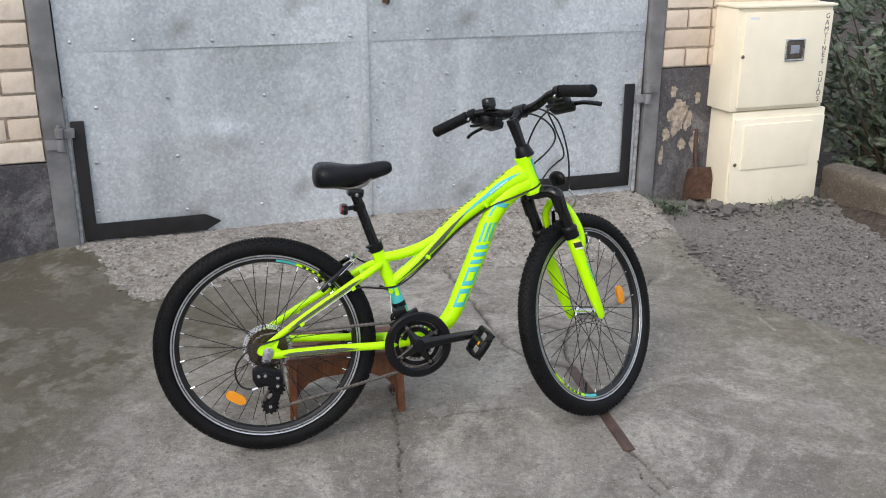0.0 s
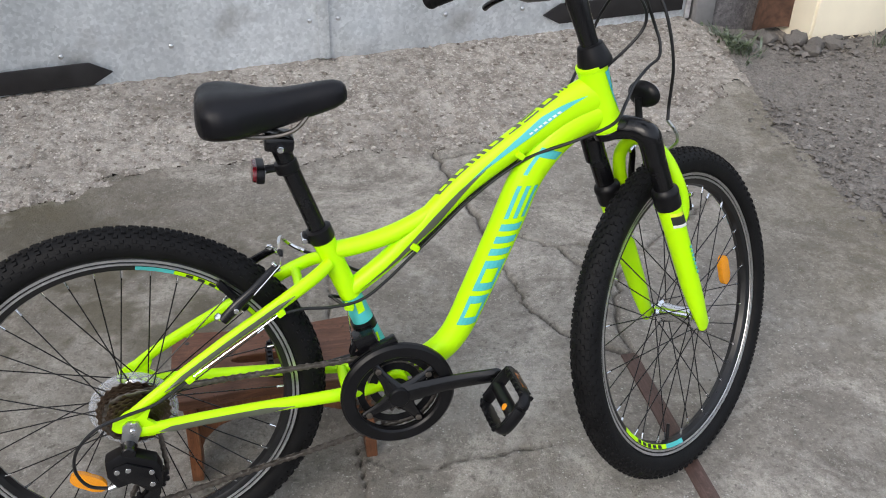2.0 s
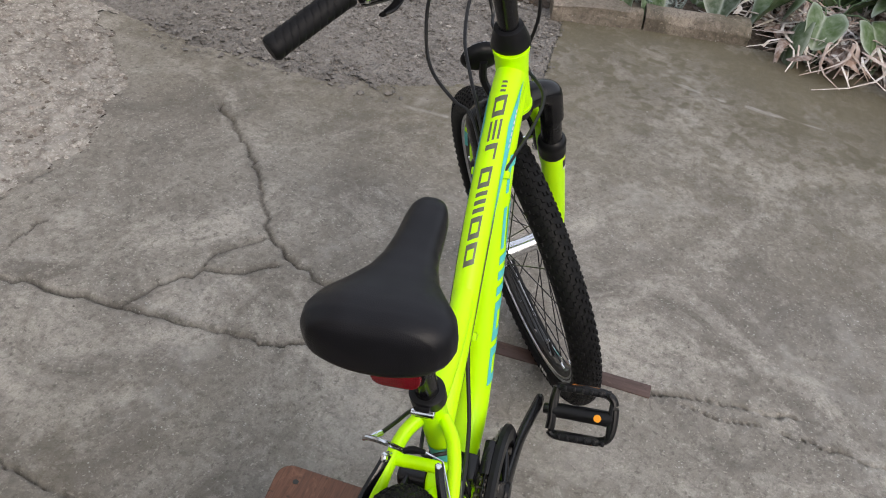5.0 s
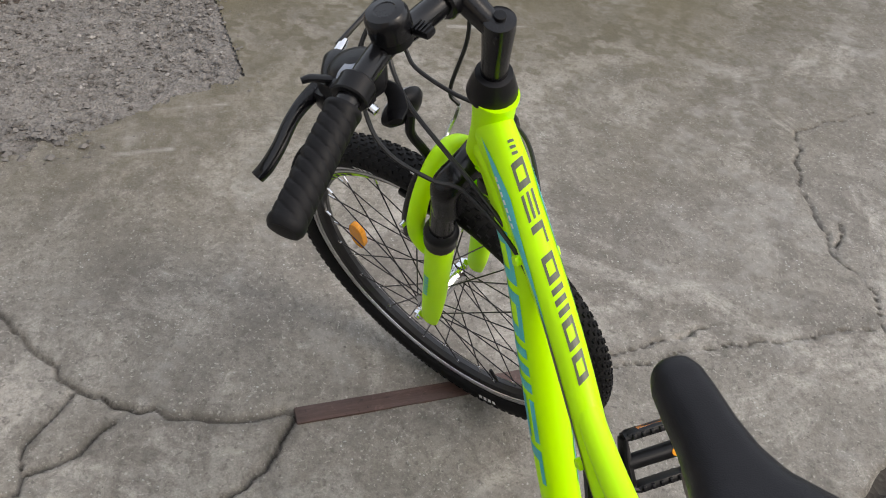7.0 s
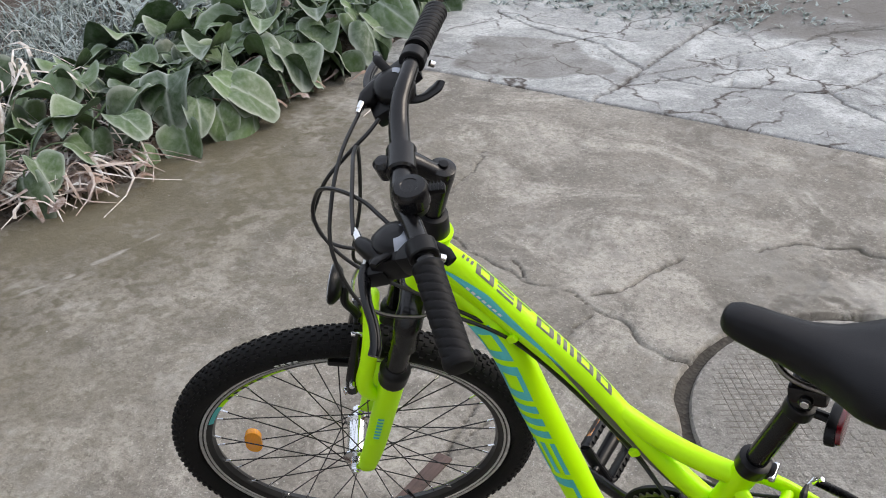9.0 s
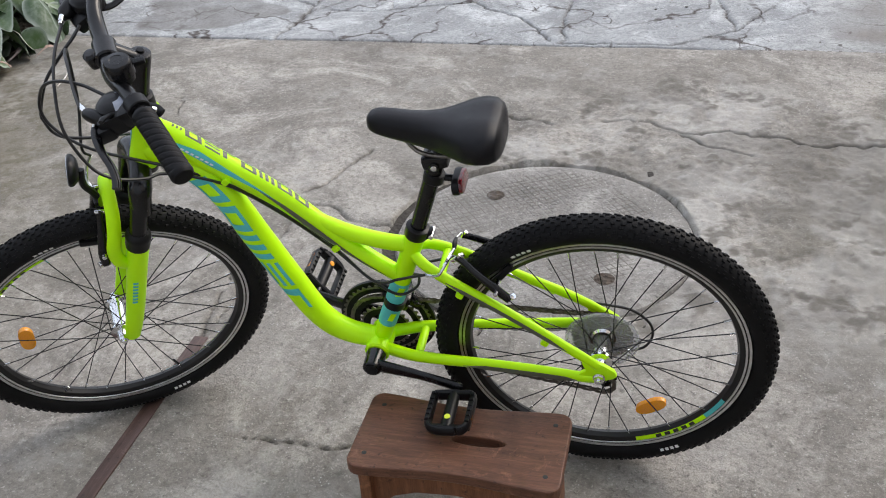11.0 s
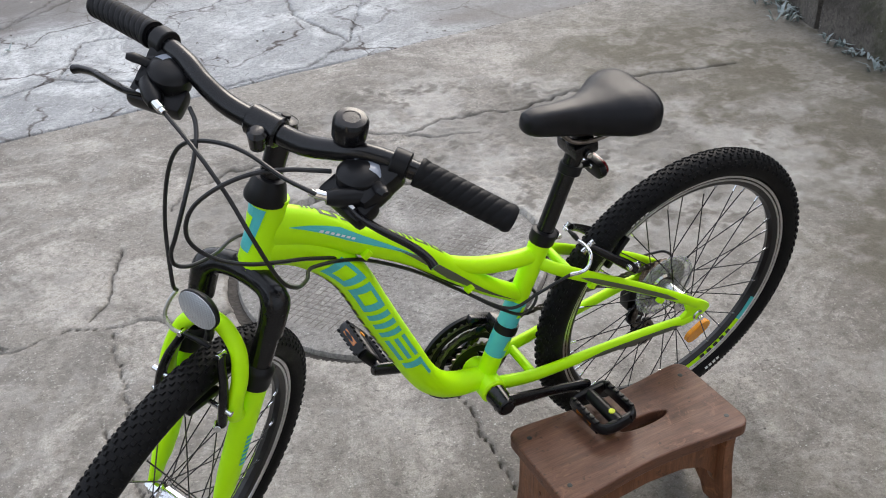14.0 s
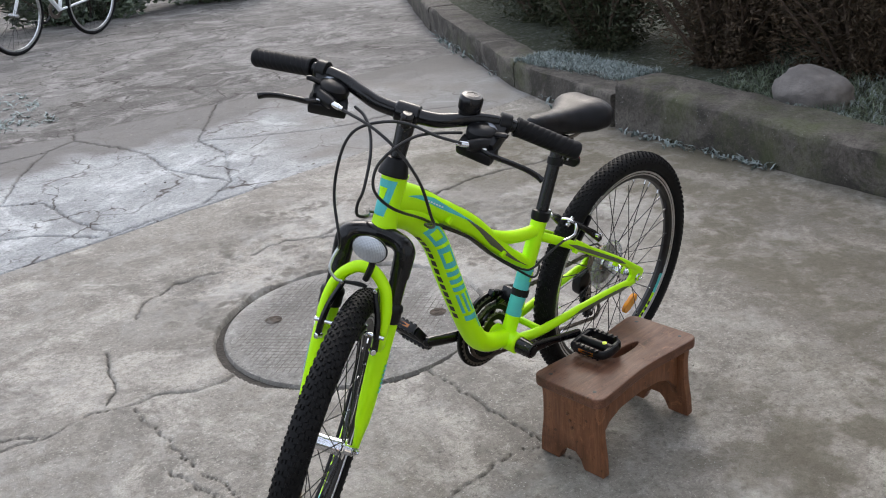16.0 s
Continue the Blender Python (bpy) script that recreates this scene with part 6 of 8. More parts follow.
part("brake_boot", Geo().tube(curve_pts([fb @ Vector(q) for q in ((0.006, -0.026, 0.081), (0.006, 0.0, 0.084), (0.006, 0.014, 0.083))]), lerp_list([0.003, 0.0045, 0.003], 17), 8), BLACK_PLASTIC, fork)

# ---- headlamp-shaped front reflector on its bracket
hl = S(0.874, 0.391, 0.006)
face = (STEER.to_3x3() @ Vector((0.96, -0.12, 0.20))).normalized()
wide = (STEER.to_3x3() @ Vector((0, 1, 0))).normalized()
wide = (wide - face * wide.dot(face)).normalized()
tall = face.cross(wide)
OVAL = Matrix.Translation(hl) @ Matrix((wide, face, tall)).transposed().to_4x4() @ Matrix.Diagonal((1.04, 1, 0.76, 1))
lamp = Geo().lathe([(0.0001, -0.010), (0.012, -0.0095), (0.022, -0.007), (0.029, -0.001), (0.0305, 0.004), (0.029, 0.006)], n=32).moved(OVAL)
lamp_ob = part("front_reflector", lamp, BLACK_PLASTIC, bike, "oval front reflector in a black cup")
part("reflector_lens", Geo().lathe([(0.0292, 0.0045), (0.0285, 0.007), (0.018, 0.0095), (0.0001, 0.0105)], n=32).moved(OVAL), LENS, lamp_ob, "clear prismatic lens")
part("reflector_bracket", Geo().tube(curve_pts([hl - face * 0.012, S(0.868, 0.36, 0.012), S(0.862, 0.335, 0.008), S(0.86, 0.318, 0.004)]), 0.006, 10), BLACK_PLASTIC, lamp_ob)

# ---- stem and bar
stem_g = Geo()
stem_g.tube([on_stem(0.478), on_stem(0.52), on_stem(0.556), on_stem(0.566), on_stem(0.568)], [0.0138, 0.0145, 0.0165, 0.0160, 0.010], 20)
stem_g.tube([STEER @ q for q in curve_pts([P(0.702, 0.552), P(0.718, 0.562), P(0.738, 0.580), P(0.751, 0.588)])], lerp_list([(0.013, 0.014), (0.012, 0.013), (0.014, 0.014), (0.017, 0.016)], 25), 16, side=STEER.to_3x3() @ Vector((0, 1, 0)))
stem_ob = part("stem", stem_g, BLACK_METAL, bike, "black quill stem")
part("head_cap", Geo().tube([on_stem(0.462), on_stem(0.466), on_stem(0.482), on_stem(0.492), on_stem(0.494)], [0.0265, 0.027, 0.0225, 0.0195, 0.014], 24), BLACK_PLASTIC, stem_ob, "black headset cap")
part("stem_bolt", Geo().cyl(on_stem(0.566), on_stem(0.572), 0.006), BLACK_PLASTIC, stem_ob)
clampb = Geo().cyl(BAR_ROLL @ P(0.751, 0.588, 0.021), BAR_ROLL @ P(0.751, 0.588, -0.021), 0.0185)
clampb.cyl(BAR_ROLL @ P(0.770, 0.572, 0.004), BAR_ROLL @ P(0.773, 0.595, 0.004), 0.0095, 0.0115, 16).cyl(BAR_ROLL @ P(0.773, 0.595, 0.004), BAR_ROLL @ P(0.7735, 0.599, 0.004), 0.0115, 0.008, 16)
part("bar_clamp", clampb, BLACK_METAL, stem_ob)
bar_pts = [P(0.699, 0.5855, 0.283), P(0.7215, 0.606, 0.186), P(0.736, 0.610, 0.125), P(0.747, 0.602, 0.088), P(0.752, 0.591, 0.05), P(0.751, 0.588, 0.0), P(0.753, 0.591, -0.05), P(0.750, 0.602, -0.088), P(0.739, 0.610, -0.125), P(0.7245, 0.606, -0.186), P(0.702, 0.5855, -0.283)]
bar_ob = part("handlebar", Geo().tube([BAR_ROLL @ q for q in curve_pts(bar_pts)], lerp_list([0.0112, 0.0112, 0.0112, 0.0118, 0.0128, 0.0128, 0.0128, 0.0118, 0.0112, 0.0112, 0.0112], 81), 18), BLACK_METAL, bike, "glossy black riser handlebar")
for sd in (1, -1):
    def B(u, v, w):
        return BAR_ROLL @ P(u, v, sd * w)
    fore = 0.0 if sd > 0 else 0.003
    a, b = B(0.7235 + fore, 0.6077, 0.177), B(0.6985 + fore, 0.585, 0.286)
    grip = Geo()
    k = 110
    rr = []
    for i in range(k + 1):
        t = i / k
        r = 0.0158 + 0.0012 * math.exp(-((t - 0.03) / 0.03) ** 2) + 0.0008 * math.exp(-((t - 0.97) / 0.03) ** 2)
        rr.append(r)
    d = (b - a)
    t = d.normalized()
    e1 = t.orthogonal().normalized()
    e2 = t.cross(e1)
    rings = []
    for i in range(k + 1):
        c = a + d * (i / k)
        ring = []
        for j in range(48):
            f = 2 * math.pi * j / 48
            tw = math.sin(f * 4 + sd * i * 0.62)
            r = rr[i] + ((0.0002 if tw < 0.7 else -0.0006) if 5 < i < k - 5 else 0)
            ring.append(c + e1 * (r * math.cos(f)) + e2 * (r * math.sin(f)))
        rings.append(ring)
    rings = [[a + (q - a) * 0.72 for q in rings[0]]] + rings
    end = [[b + t * 0.0035 + (q - b) * 0.86 for q in rings[-1]], [b + t * 0.0045 + (q - b) * 0.55 for q in rings[-1]]]
    grip.ring_skin(rings + end)
    part("grip", grip, GRIP_RUBBER, bar_ob, "ribbed black rubber grip")
    # brake and shift pod
    band = Geo().cyl(B(0.7255 + fore, 0.609, 0.168), B(0.730 + fore, 0.611, 0.149), 0.0168)
    pod = part("brake_shifter", band, BLACK_PLASTIC, bar_ob, "black combined brake lever and shifter")
    mm = BAR_ROLL @ Matrix.Translation(P(0.757, 0.591, sd * 0.138)) @ Matrix.Rotation(sd * radians(-14), 4, "Z") @ Matrix.Rotation(radians(20), 4, "Y")
    body = Geo().box((0.046, 0.050, 0.034), mm @ Matrix.Translation((0.004, 0, -0.004)), 0.010)
    body.box((0.034, 0.066, 0.024), mm @ Matrix.Translation((0.026, -sd * 0.004, -0.010)), 0.008)
    body.box((0.030, 0.030, 0.030), mm @ Matrix.Translation((-0.020, sd * 0.010, -0.002)), 0.008)
    ha, hb = B(0.772, 0.586, 0.146), B(0.800, 0.586, 0.114)
    body.tube([ha, ha + (hb - ha) * 0.35, ha + (hb - ha) * 0.8, hb], [(0.013, 0.011), (0.0145, 0.0115), (0.0125, 0.010), (0.0075, 0.0075)], 14)
    part("lever_housing", body, BLACK_PLASTIC, pod)
    da = (mm.to_3x3() @ Vector((-0.28, -sd * 0.12, 1))).normalized()
    dc = mm @ Vector((0.0, -sd * 0.010, 0.008))
    dome = Geo().lathe([(0.0250, -0.016), (0.0265, -0.004), (0.0255, 0.003), (0.0205, 0.0080), (0.0115, 0.0103), (0.0001, 0.0108)], dc, da, 28)
    part("shift_dome", dome, BLACK_PLASTIC, pod, "rounded shifter housing")
    e1 = (mm.to_3x3() @ Vector((0, 1, 0))).normalized()
    e1 = (e1 - da * e1.dot(da)).normalized()
    e2 = da.cross(e1)
    # window over dark glass; the pale grey holds its bright reflection
    win = Geo()
    wv = []
    for i in range(13):
        f = radians(-75 + 150 * i / 12)
        for r, h in ((0.0110, 0.0110), (0.0160, 0.0098), (0.0205, 0.0086), (0.0248, 0.0046)):
            wv.append(dc + da * h + (e2 * math.cos(f) + e1 * math.sin(f)) * r)
    win.add(wv, [(4 * i + j, 4 * i + j + 1, 4 * i + 5 + j, 4 * i + 4 + j) for i in range(12) for j in range(3)])
    part("gear_window", win, GREY_PLASTIC, pod, "gear indicator window, its reflection painted pale grey", fix=False)
    thumb = Geo().tube(curve_pts([B(0.752, 0.581, 0.122), B(0.736, 0.578, 0.119), B(0.722, 0.576, 0.124), B(0.709, 0.575, 0.137), B(0.701, 0.576, 0.149)]), lerp_list([(0.0045, 0.006), (0.0045, 0.0065), (0.004, 0.008), (0.004, 0.0105), (0.003, 0.007)], 33), 10, side=mm.to_3x3() @ Vector((0, 0, 1)))
    release = Geo().tube(curve_pts([B(0.760, 0.598, 0.146), B(0.768, 0.605, 0.156), B(0.775, 0.610, 0.164), B(0.779, 0.611, 0.171)]), lerp_list([(0.004, 0.007), (0.0035, 0.006), (0.0035, 0.0065), (0.003, 0.004)], 25), 10, side=mm.to_3x3() @ Vector((0, 0, 1)))
    part("release_lever", release, BLACK_PLASTIC, pod)
    part("shift_lever", thumb, BLACK_PLASTIC, pod)
    lev = Geo().tube(curve_pts([B(0.784, 0.580, 0.130), B(0.794, 0.578, 0.155), B(0.793, 0.575, 0.185), B(0.786, 0.568, 0.215), B(0.785, 0.562, 0.235), B(0.788, 0.558, 0.246)]), lerp_list([(0.008, 0.005), (0.008, 0.0045), (0.0065, 0.0045), (0.0065, 0.0045), (0.0068, 0.0048), (0.0065, 0.0055)], 41), 12)
    part("brake_lever", lev, BLACK_METAL, pod, "black two-finger brake lever")
    part("barrel_adjuster", Geo().cyl(B(0.797, 0.588, 0.120), B(0.803, 0.587, 0.102), 0.0052).cyl(B(0.803, 0.587, 0.102), B(0.805, 0.587, 0.096), 0.004), CHROME, pod, "silver barrel adjuster")
    part("clamp_bolt", Geo().cyl(B(0.712, 0.599, 0.160), B(0.706, 0.595, 0.160), 0.0045), CHROME, pod)
    mk = Geo().box((0.016, 0.0035, 0.0008), mm @ Matrix.Translation((0.034, sd * 0.008, 0.0065)) @ Matrix.Rotation(radians(90), 4, "Z"))
    part("maker_mark", mk, DECAL_WHITE, pod, smooth=0)

# bell
bm_ = BAR_ROLL @ Matrix.Translation(P(0.7345, 0.628, 0.096))
bell = Geo().lathe([(0.0195, -0.008), (0.0200, 0.004), (0.0196, 0.012), (0.017, 0.016), (0.010, 0.0172), (0.009, 0.0165), (0.0001, 0.0166)], bm_.translation, bm_.to_3x3() @ Vector((0, 0, 1)), 32)
bell_ob = part("bell", bell, BLACK_METAL, bar_ob, "glossy black bell")
part("bell_base", Geo().lathe([(0.0165, -0.018), (0.0175, -0.008), (0.0001, -0.008)], bm_.translation, bm_.to_3x3() @ Vector((0, 0, 1)), 24), BLACK_PLASTIC, bell_ob)
hammer = Geo().box((0.020, 0.012, 0.008), bm_ @ Matrix.Translation((-0.026, -0.012, -0.006)), 0.003)
for i in range(4):
    hammer.box((0.0015, 0.0125, 0.0015), bm_ @ Matrix.Translation((-0.032 + i * 0.004, -0.012, -0.0012)))
part("bell_lever", hammer, BLACK_PLASTIC, bell_ob, "ribbed bell thumb lever")

# ---- cables
def cable(ctrl, label="black cable housing", r=0.0026):
    return part("cable", Geo().tube(curve_pts(ctrl, 10), r, 8), CABLE_MAT, bike, label)


cable([P(0.730, 0.559, 0.155), P(0.754, 0.569, 0.122), P(0.776, 0.584, 0.086), P(0.796, 0.587, 0.056), P(0.818, 0.576, 0.020), P(0.834, 0.556, 0.0), P(0.847, 0.515, -0.012), P(0.859, 0.453, -0.014), P(0.868, 0.384, 0.006), fb @ Vector((0.004, -0.050, 0.135))])
cable([P(0.836, 0.601, -0.020), P(0.822, 0.580, 0.045), P(0.808, 0.546, 0.093), P(0.794, 0.499, 0.125), P(0.772, 0.438, 0.127), P(0.748, 0.405, 0.112), P(0.722, 0.380, 0.076), P(0.70, 0.368, 0.044), top_tube.at(0.145, 60, 0.006), top_tube.at(0.25, 66, 0.005), top_tube.at(0.36, 66, 0.006), P(0.385, 0.152, 0.032), P(0.340, 0.168, 0.040), P(0.310, 0.182, 0.045), NOODLE[-1]])
cable([P(0.806, 0.597, -0.015), P(0.808, 0.589, 0.008), P(0.820, 0.573, 0.036), P(0.842, 0.543, 0.061), P(0.865, 0.494, 0.069), P(0.872, 0.468, 0.061), P(0.869, 0.446, 0.055), P(0.850, 0.434, 0.050), P(0.815, 0.418, 0.022), P(0.785, 0.402, -0.015), P(0.755, 0.382, -0.042), P(0.70, 0.360, -0.036), top_tube.at(0.145, 120, 0.006), top_tube.at(0.25, 114, 0.005), top_tube.at(0.36, 114, 0.006), P(0.372, 0.144, -0.030), P(0.318, 0.138, -0.040), P(0.268, 0.147, -0.048), P(0.232, 0.146, -0.053)])
part("shift_wire", Geo().tube([P(0.232, 0.146, -0.053), P(0.088, 0.066, -0.069)], 0.0011, 6), CHROME, bike, "bare steel shift wire")
cable([P(0.088, 0.066, -0.069), P(0.040, 0.040, -0.076), P(-0.006, 0.030, -0.080), P(-0.048, 0.018, -0.084), P(-0.080, -0.012, -0.087), P(-0.089, -0.046, -0.088), P(-0.076, -0.078, -0.088), P(-0.044, -0.092, -0.086)])
cable([P(0.700, 0.562, 0.127), P(0.718, 0.565, 0.120), P(0.748, 0.568, 0.108), P(0.784, 0.571, 0.104), P(0.819, 0.558, 0.094), P(0.844, 0.533, 0.081), P(0.855, 0.506, 0.080), P(0.849, 0.482, 0.082), P(0.824, 0.455, 0.083), P(0.788, 0.430, 0.076), P(0.742, 0.402, 0.056), P(0.70, 0.376, 0.036), top_tube.at(0.145, 75, 0.006), top_tube.at(0.25, 78, 0.005), top_tube.at(0.36, 78, 0.006), P(0.40, 0.152, 0.022), P(0.35, 0.118, 0.024), P(0.318, 0.128, 0.012), P(0.318, 0.136, -0.008), P(0.334, 0.126, -0.021)])

# ---- saddle and post
post_dir = (P(0.262, 0.392) - P(0.311, 0.237)).normalized()
post_g = Geo().tube([P(0.316, 0.22), P(0.311, 0.237), P(0.311, 0.237) + post_dir * 0.09, P(0.311, 0.237) + post_dir * 0.16], [0.0136] * 4, 20)
post_ob = part("seat_post", post_g, BLACK_METAL, bike, "black seat post")
collar = Geo().tube([P(0.311, 0.237) - post_dir * 0.004, P(0.311, 0.237), P(0.311, 0.237) + post_dir * 0.017, P(0.311, 0.237) + post_dir * 0.019], [0.0185, 0.0205, 0.0205, 0.0165], 24)
collar.box((0.02, 0.018, 0.014), Matrix.Translation(P(0.291, 0.24)) @ Matrix.Rotation(radians(18), 4, "Y"), 0.003)
part("seat_collar", collar, BLACK_PLASTIC, bike, "black seat collar")
part("collar_bolt", Geo().cyl(P(0.284, 0.240, 0.012), P(0.284, 0.240, -0.014), 0.0045), CHROME, bike)
saddle_g = Geo()
stations = [(0, 0.024, 0.450, 0.428), (0.012, 0.046, 0.466, 0.420), (0.04, 0.061, 0.4750, 0.4155), (0.09, 0.071, 0.4800, 0.4135), (0.17, 0.0740, 0.4805, 0.4125), (0.26, 0.068, 0.4785, 0.411), (0.36, 0.053, 0.474, 0.412), (0.47, 0.0375, 0.4705, 0.414), (0.58, 0.029, 0.4695, 0.418), (0.7, 0.0245, 0.471, 0.424), (0.82, 0.0230, 0.4735, 0.430), (0.92, 0.0210, 0.474, 0.436), (0.97, 0.0165, 0.471, 0.441), (0.995, 0.0095, 0.465, 0.446), (1, 0.004, 0.456, 0.451)]
fine = []
xs = [q[0] for q in stations]
for t in np.concatenate([np.linspace(0, 0.06, 8)[:-1], np.linspace(0.06, 0.94, 34), np.linspace(0.94, 1, 8)[1:]]):
    fine.append((t,) + tuple(float(np.interp(t, xs, [q[i] for q in stations])) for i in (1, 2, 3)))
rings = []
for t, hw, zt, zb in fine:
    u = 0.147 + 0.212 * t
    mid = (zt + zb) / 2
    ring = []
    for k in range(36):
        a = 2 * math.pi * k / 36
        c, s = math.cos(a), math.sin(a)
        y = hw * math.copysign(abs(c) ** 0.78, c)
        if s >= 0:
            z = mid + (zt - mid) * (abs(s) ** 0.75)
            if t < 0.5:
                z -= 0.004 * math.exp(-((y / 0.02) ** 2)) * (1 - t / 0.5) * (s > 0.5)
        else:
            z = mid + (mid - zb) * -(abs(s) ** 0.55)
            y *= 1.0 - 0.28 * abs(s) ** 2
        ring.append(P(u + 0.006, z + 0.002, y * 0.96 + 0.002))
    rings.append(ring)
saddle_g.ring_skin(rings)
saddle_ob = part("saddle", saddle_g, SADDLE_VINYL, bike, "black vinyl padded saddle", smooth=60)
for sd in (1, -1):
    rail = Geo().tube(curve_pts([P(0.19, 0.428, sd * 0.03), P(0.21, 0.418, sd * 0.024), P(0.25, 0.412, sd * 0.022), P(0.285, 0.418, sd * 0.021), P(0.310, 0.438, sd * 0.012)]), 0.0035, 8)
    part("saddle_rail", rail, STEEL_DARK, saddle_ob, "steel saddle rail")
cl = Geo().box((0.042, 0.05, 0.022), Matrix.Translation(P(0.262, 0.398)) @ Matrix.Rotation(radians(10), 4, "Y"), 0.006)
cl.cyl(P(0.262, 0.394, 0.030), P(0.262, 0.394, -0.030), 0.0075)
part("saddle_clamp", cl, BLACK_METAL, saddle_ob, "black saddle clamp")
part("clamp_bolt", Geo().cyl(P(0.262, 0.394, 0.032), P(0.262, 0.394, -0.032), 0.0048), CHROME, saddle_ob)
rim = [(0.026 * math.cos(a), 0.0155 * math.sin(a) * (1 + 0.2 * math.cos(2 * a))) for a in [2 * math.pi * k / 28 for k in range(28)]]
rr_m = Matrix.Translation(P(0.226, 0.354, 0.004)) @ Matrix.Rotation(radians(8), 4, "Y") @ Matrix.Rotation(radians(90), 4, "Z")
red = part("rear_reflector", Geo().prism(rim, 0.012, rr_m, 0.003), RED, post_ob, "red rear reflector")
br = Geo().tube([P(0.222, 0.353), P(0.245, 0.356), P(0.272, 0.358)], 0.006, 10).cyl(P(0.272, 0.350), P(0.268, 0.366), 0.0175)
br.join(Geo().prism([(x * 1.12, y * 1.12) for x, y in rim], 0.012, rr_m, 0.003), Matrix.Translation(rr_m.to_3x3() @ Vector((0, -0.0055, 0))))
part("reflector_bracket", br, BLACK_PLASTIC, red)
part("bracket_bolt", Geo().cyl(P(0.236, 0.355, 0.011), P(0.236, 0.355, -0.011), 0.004), CHROME, red)


# ---- drivetrain
CR_Y = -0.058
guard = Geo().lathe([(0.069, CR_Y - 0.007), (0.072, CR_Y - 0.010), (0.088, CR_Y - 0.0095), (0.0925, CR_Y - 0.005), (0.0925, CR_Y + 0.001), (0.069, CR_Y + 0.001)], BB, (0, 1, 0), 64, closed=True)
crank = part("crankset", guard, BLACK_PLASTIC, bike, "black triple crankset with chain guard")


def toothed(r, teeth, y, thick, inner, tooth=1.0):
    g = Geo()
    out = []
    for k in range(teeth * 4):
        a = 2 * math.pi * k / (teeth * 4)
        rr = r + tooth * (0.0028 if k % 4 in (1, 2) else -0.002)
        out.append((rr * math.cos(a), rr * math.sin(a)))
    n = len(out)
    ins = [(inner * math.cos(2 * math.pi * k / n), inner * math.sin(2 * math.pi * k / n)) for k in range(n)]
    vs = [(x, y0, z) for y0 in (y - thick / 2, y + thick / 2) for ring in (out, ins) for x, z in ring]
    fs = []
    for k in range(n):
        j = (k + 1) % n
        fs += [(k, j, n + j, n + k), (2 * n + k, 3 * n + k, 3 * n + j, 2 * n + j), (k, 2 * n + k, 2 * n + j, j), (n + k, n + j, 3 * n + j, 3 * n + k)]
    return g.add(vs, fs)


TB = Matrix.Translation(BB)
part("chainring", toothed(0.084, 42, CR_Y + 0.005, 0.002, 0.070).moved(TB), RING_STEEL, crank, "large steel chainring", smooth=0)
part("chainring", toothed(0.067, 34, CR_Y + 0.012, 0.002, 0.052).moved(TB), RING_STEEL, crank, smooth=0)
part("chainring", toothed(0.047, 24, CR_Y + 0.021, 0.002, 0.030).moved(TB), RING_STEEL, crank, smooth=0)
# lighter rims over the black rings paint the shine along the teeth
for r, n, y in ((0.0845, 42, CR_Y + 0.005), (0.0675, 34, CR_Y + 0.012), (0.0475, 24, CR_Y + 0.021)):
    part("tooth_rim", toothed(r, n, y, 0.0024, r - 0.0042).moved(TB), STEEL_DARK, crank, "grey steel rim put in as the teeth's highlight", smooth=0)
spider = Geo()
for k in range(4):
    a = 2 * math.pi * (k + 0.35) / 4
    o = Vector((math.cos(a), 0, math.sin(a)))
    spider.tube([BB + o * 0.010 + Vector((0, CR_Y - 0.008, 0)), BB + o * 0.032 + Vector((0, CR_Y - 0.006, 0)), BB + o * 0.052 + Vector((0, CR_Y - 0.003, 0)), BB + o * 0.068 + Vector((0, CR_Y - 0.001, 0))], [(0.007, 0.017), (0.006, 0.0105), (0.005, 0.0075), (0.004, 0.007)], 14, side=(0, 1, 0))
part("spider", spider, BLACK_METAL, crank)
part("hub_cap", Geo().cyl(BB + Vector((0, CR_Y + 0.01, 0)), BB + Vector((0, CR_Y - 0.018, 0)), 0.021, 0.017, 24), BLACK_PLASTIC, crank)
bolts = [Geo().cyl(BB + Vector((0.058 * math.cos(a), CR_Y - 0.006, 0.058 * math.sin(a))), BB + Vector((0.058 * math.cos(a), CR_Y - 0.010, 0.058 * math.sin(a))), 0.005) for a in [2 * math.pi * (k + 0.35) / 4 for k in range(4)]]
for g in bolts:
    part("chainring_bolt", g, STEEL_DARK, crank)
CR_DIR = Vector((0.154, 0, 0.021)).normalized()
PED_R, PED_L = BB + CR_DIR * 0.155, BB - CR_DIR * 0.155
arm_r = Geo().tube(curve_pts([BB + Vector((0, -0.066, 0)) - CR_DIR * 0.012, BB + Vector((0, -0.067, 0)) + CR_DIR * 0.02, BB + Vector((0, -0.072, 0)) + CR_DIR * 0.09, PED_R + Vector((0, -0.085, 0)), PED_R + Vector((0, -0.085, 0)) + CR_DIR * 0.012]), lerp_list([(0.008, 0.014), (0.0085, 0.0175), (0.0072, 0.0135), (0.0072, 0.0125), (0.005, 0.007)], 33), 14, side=(0, 1, 0))
part("crank_arm", arm_r, BLACK_METAL, crank, "black crank arm")
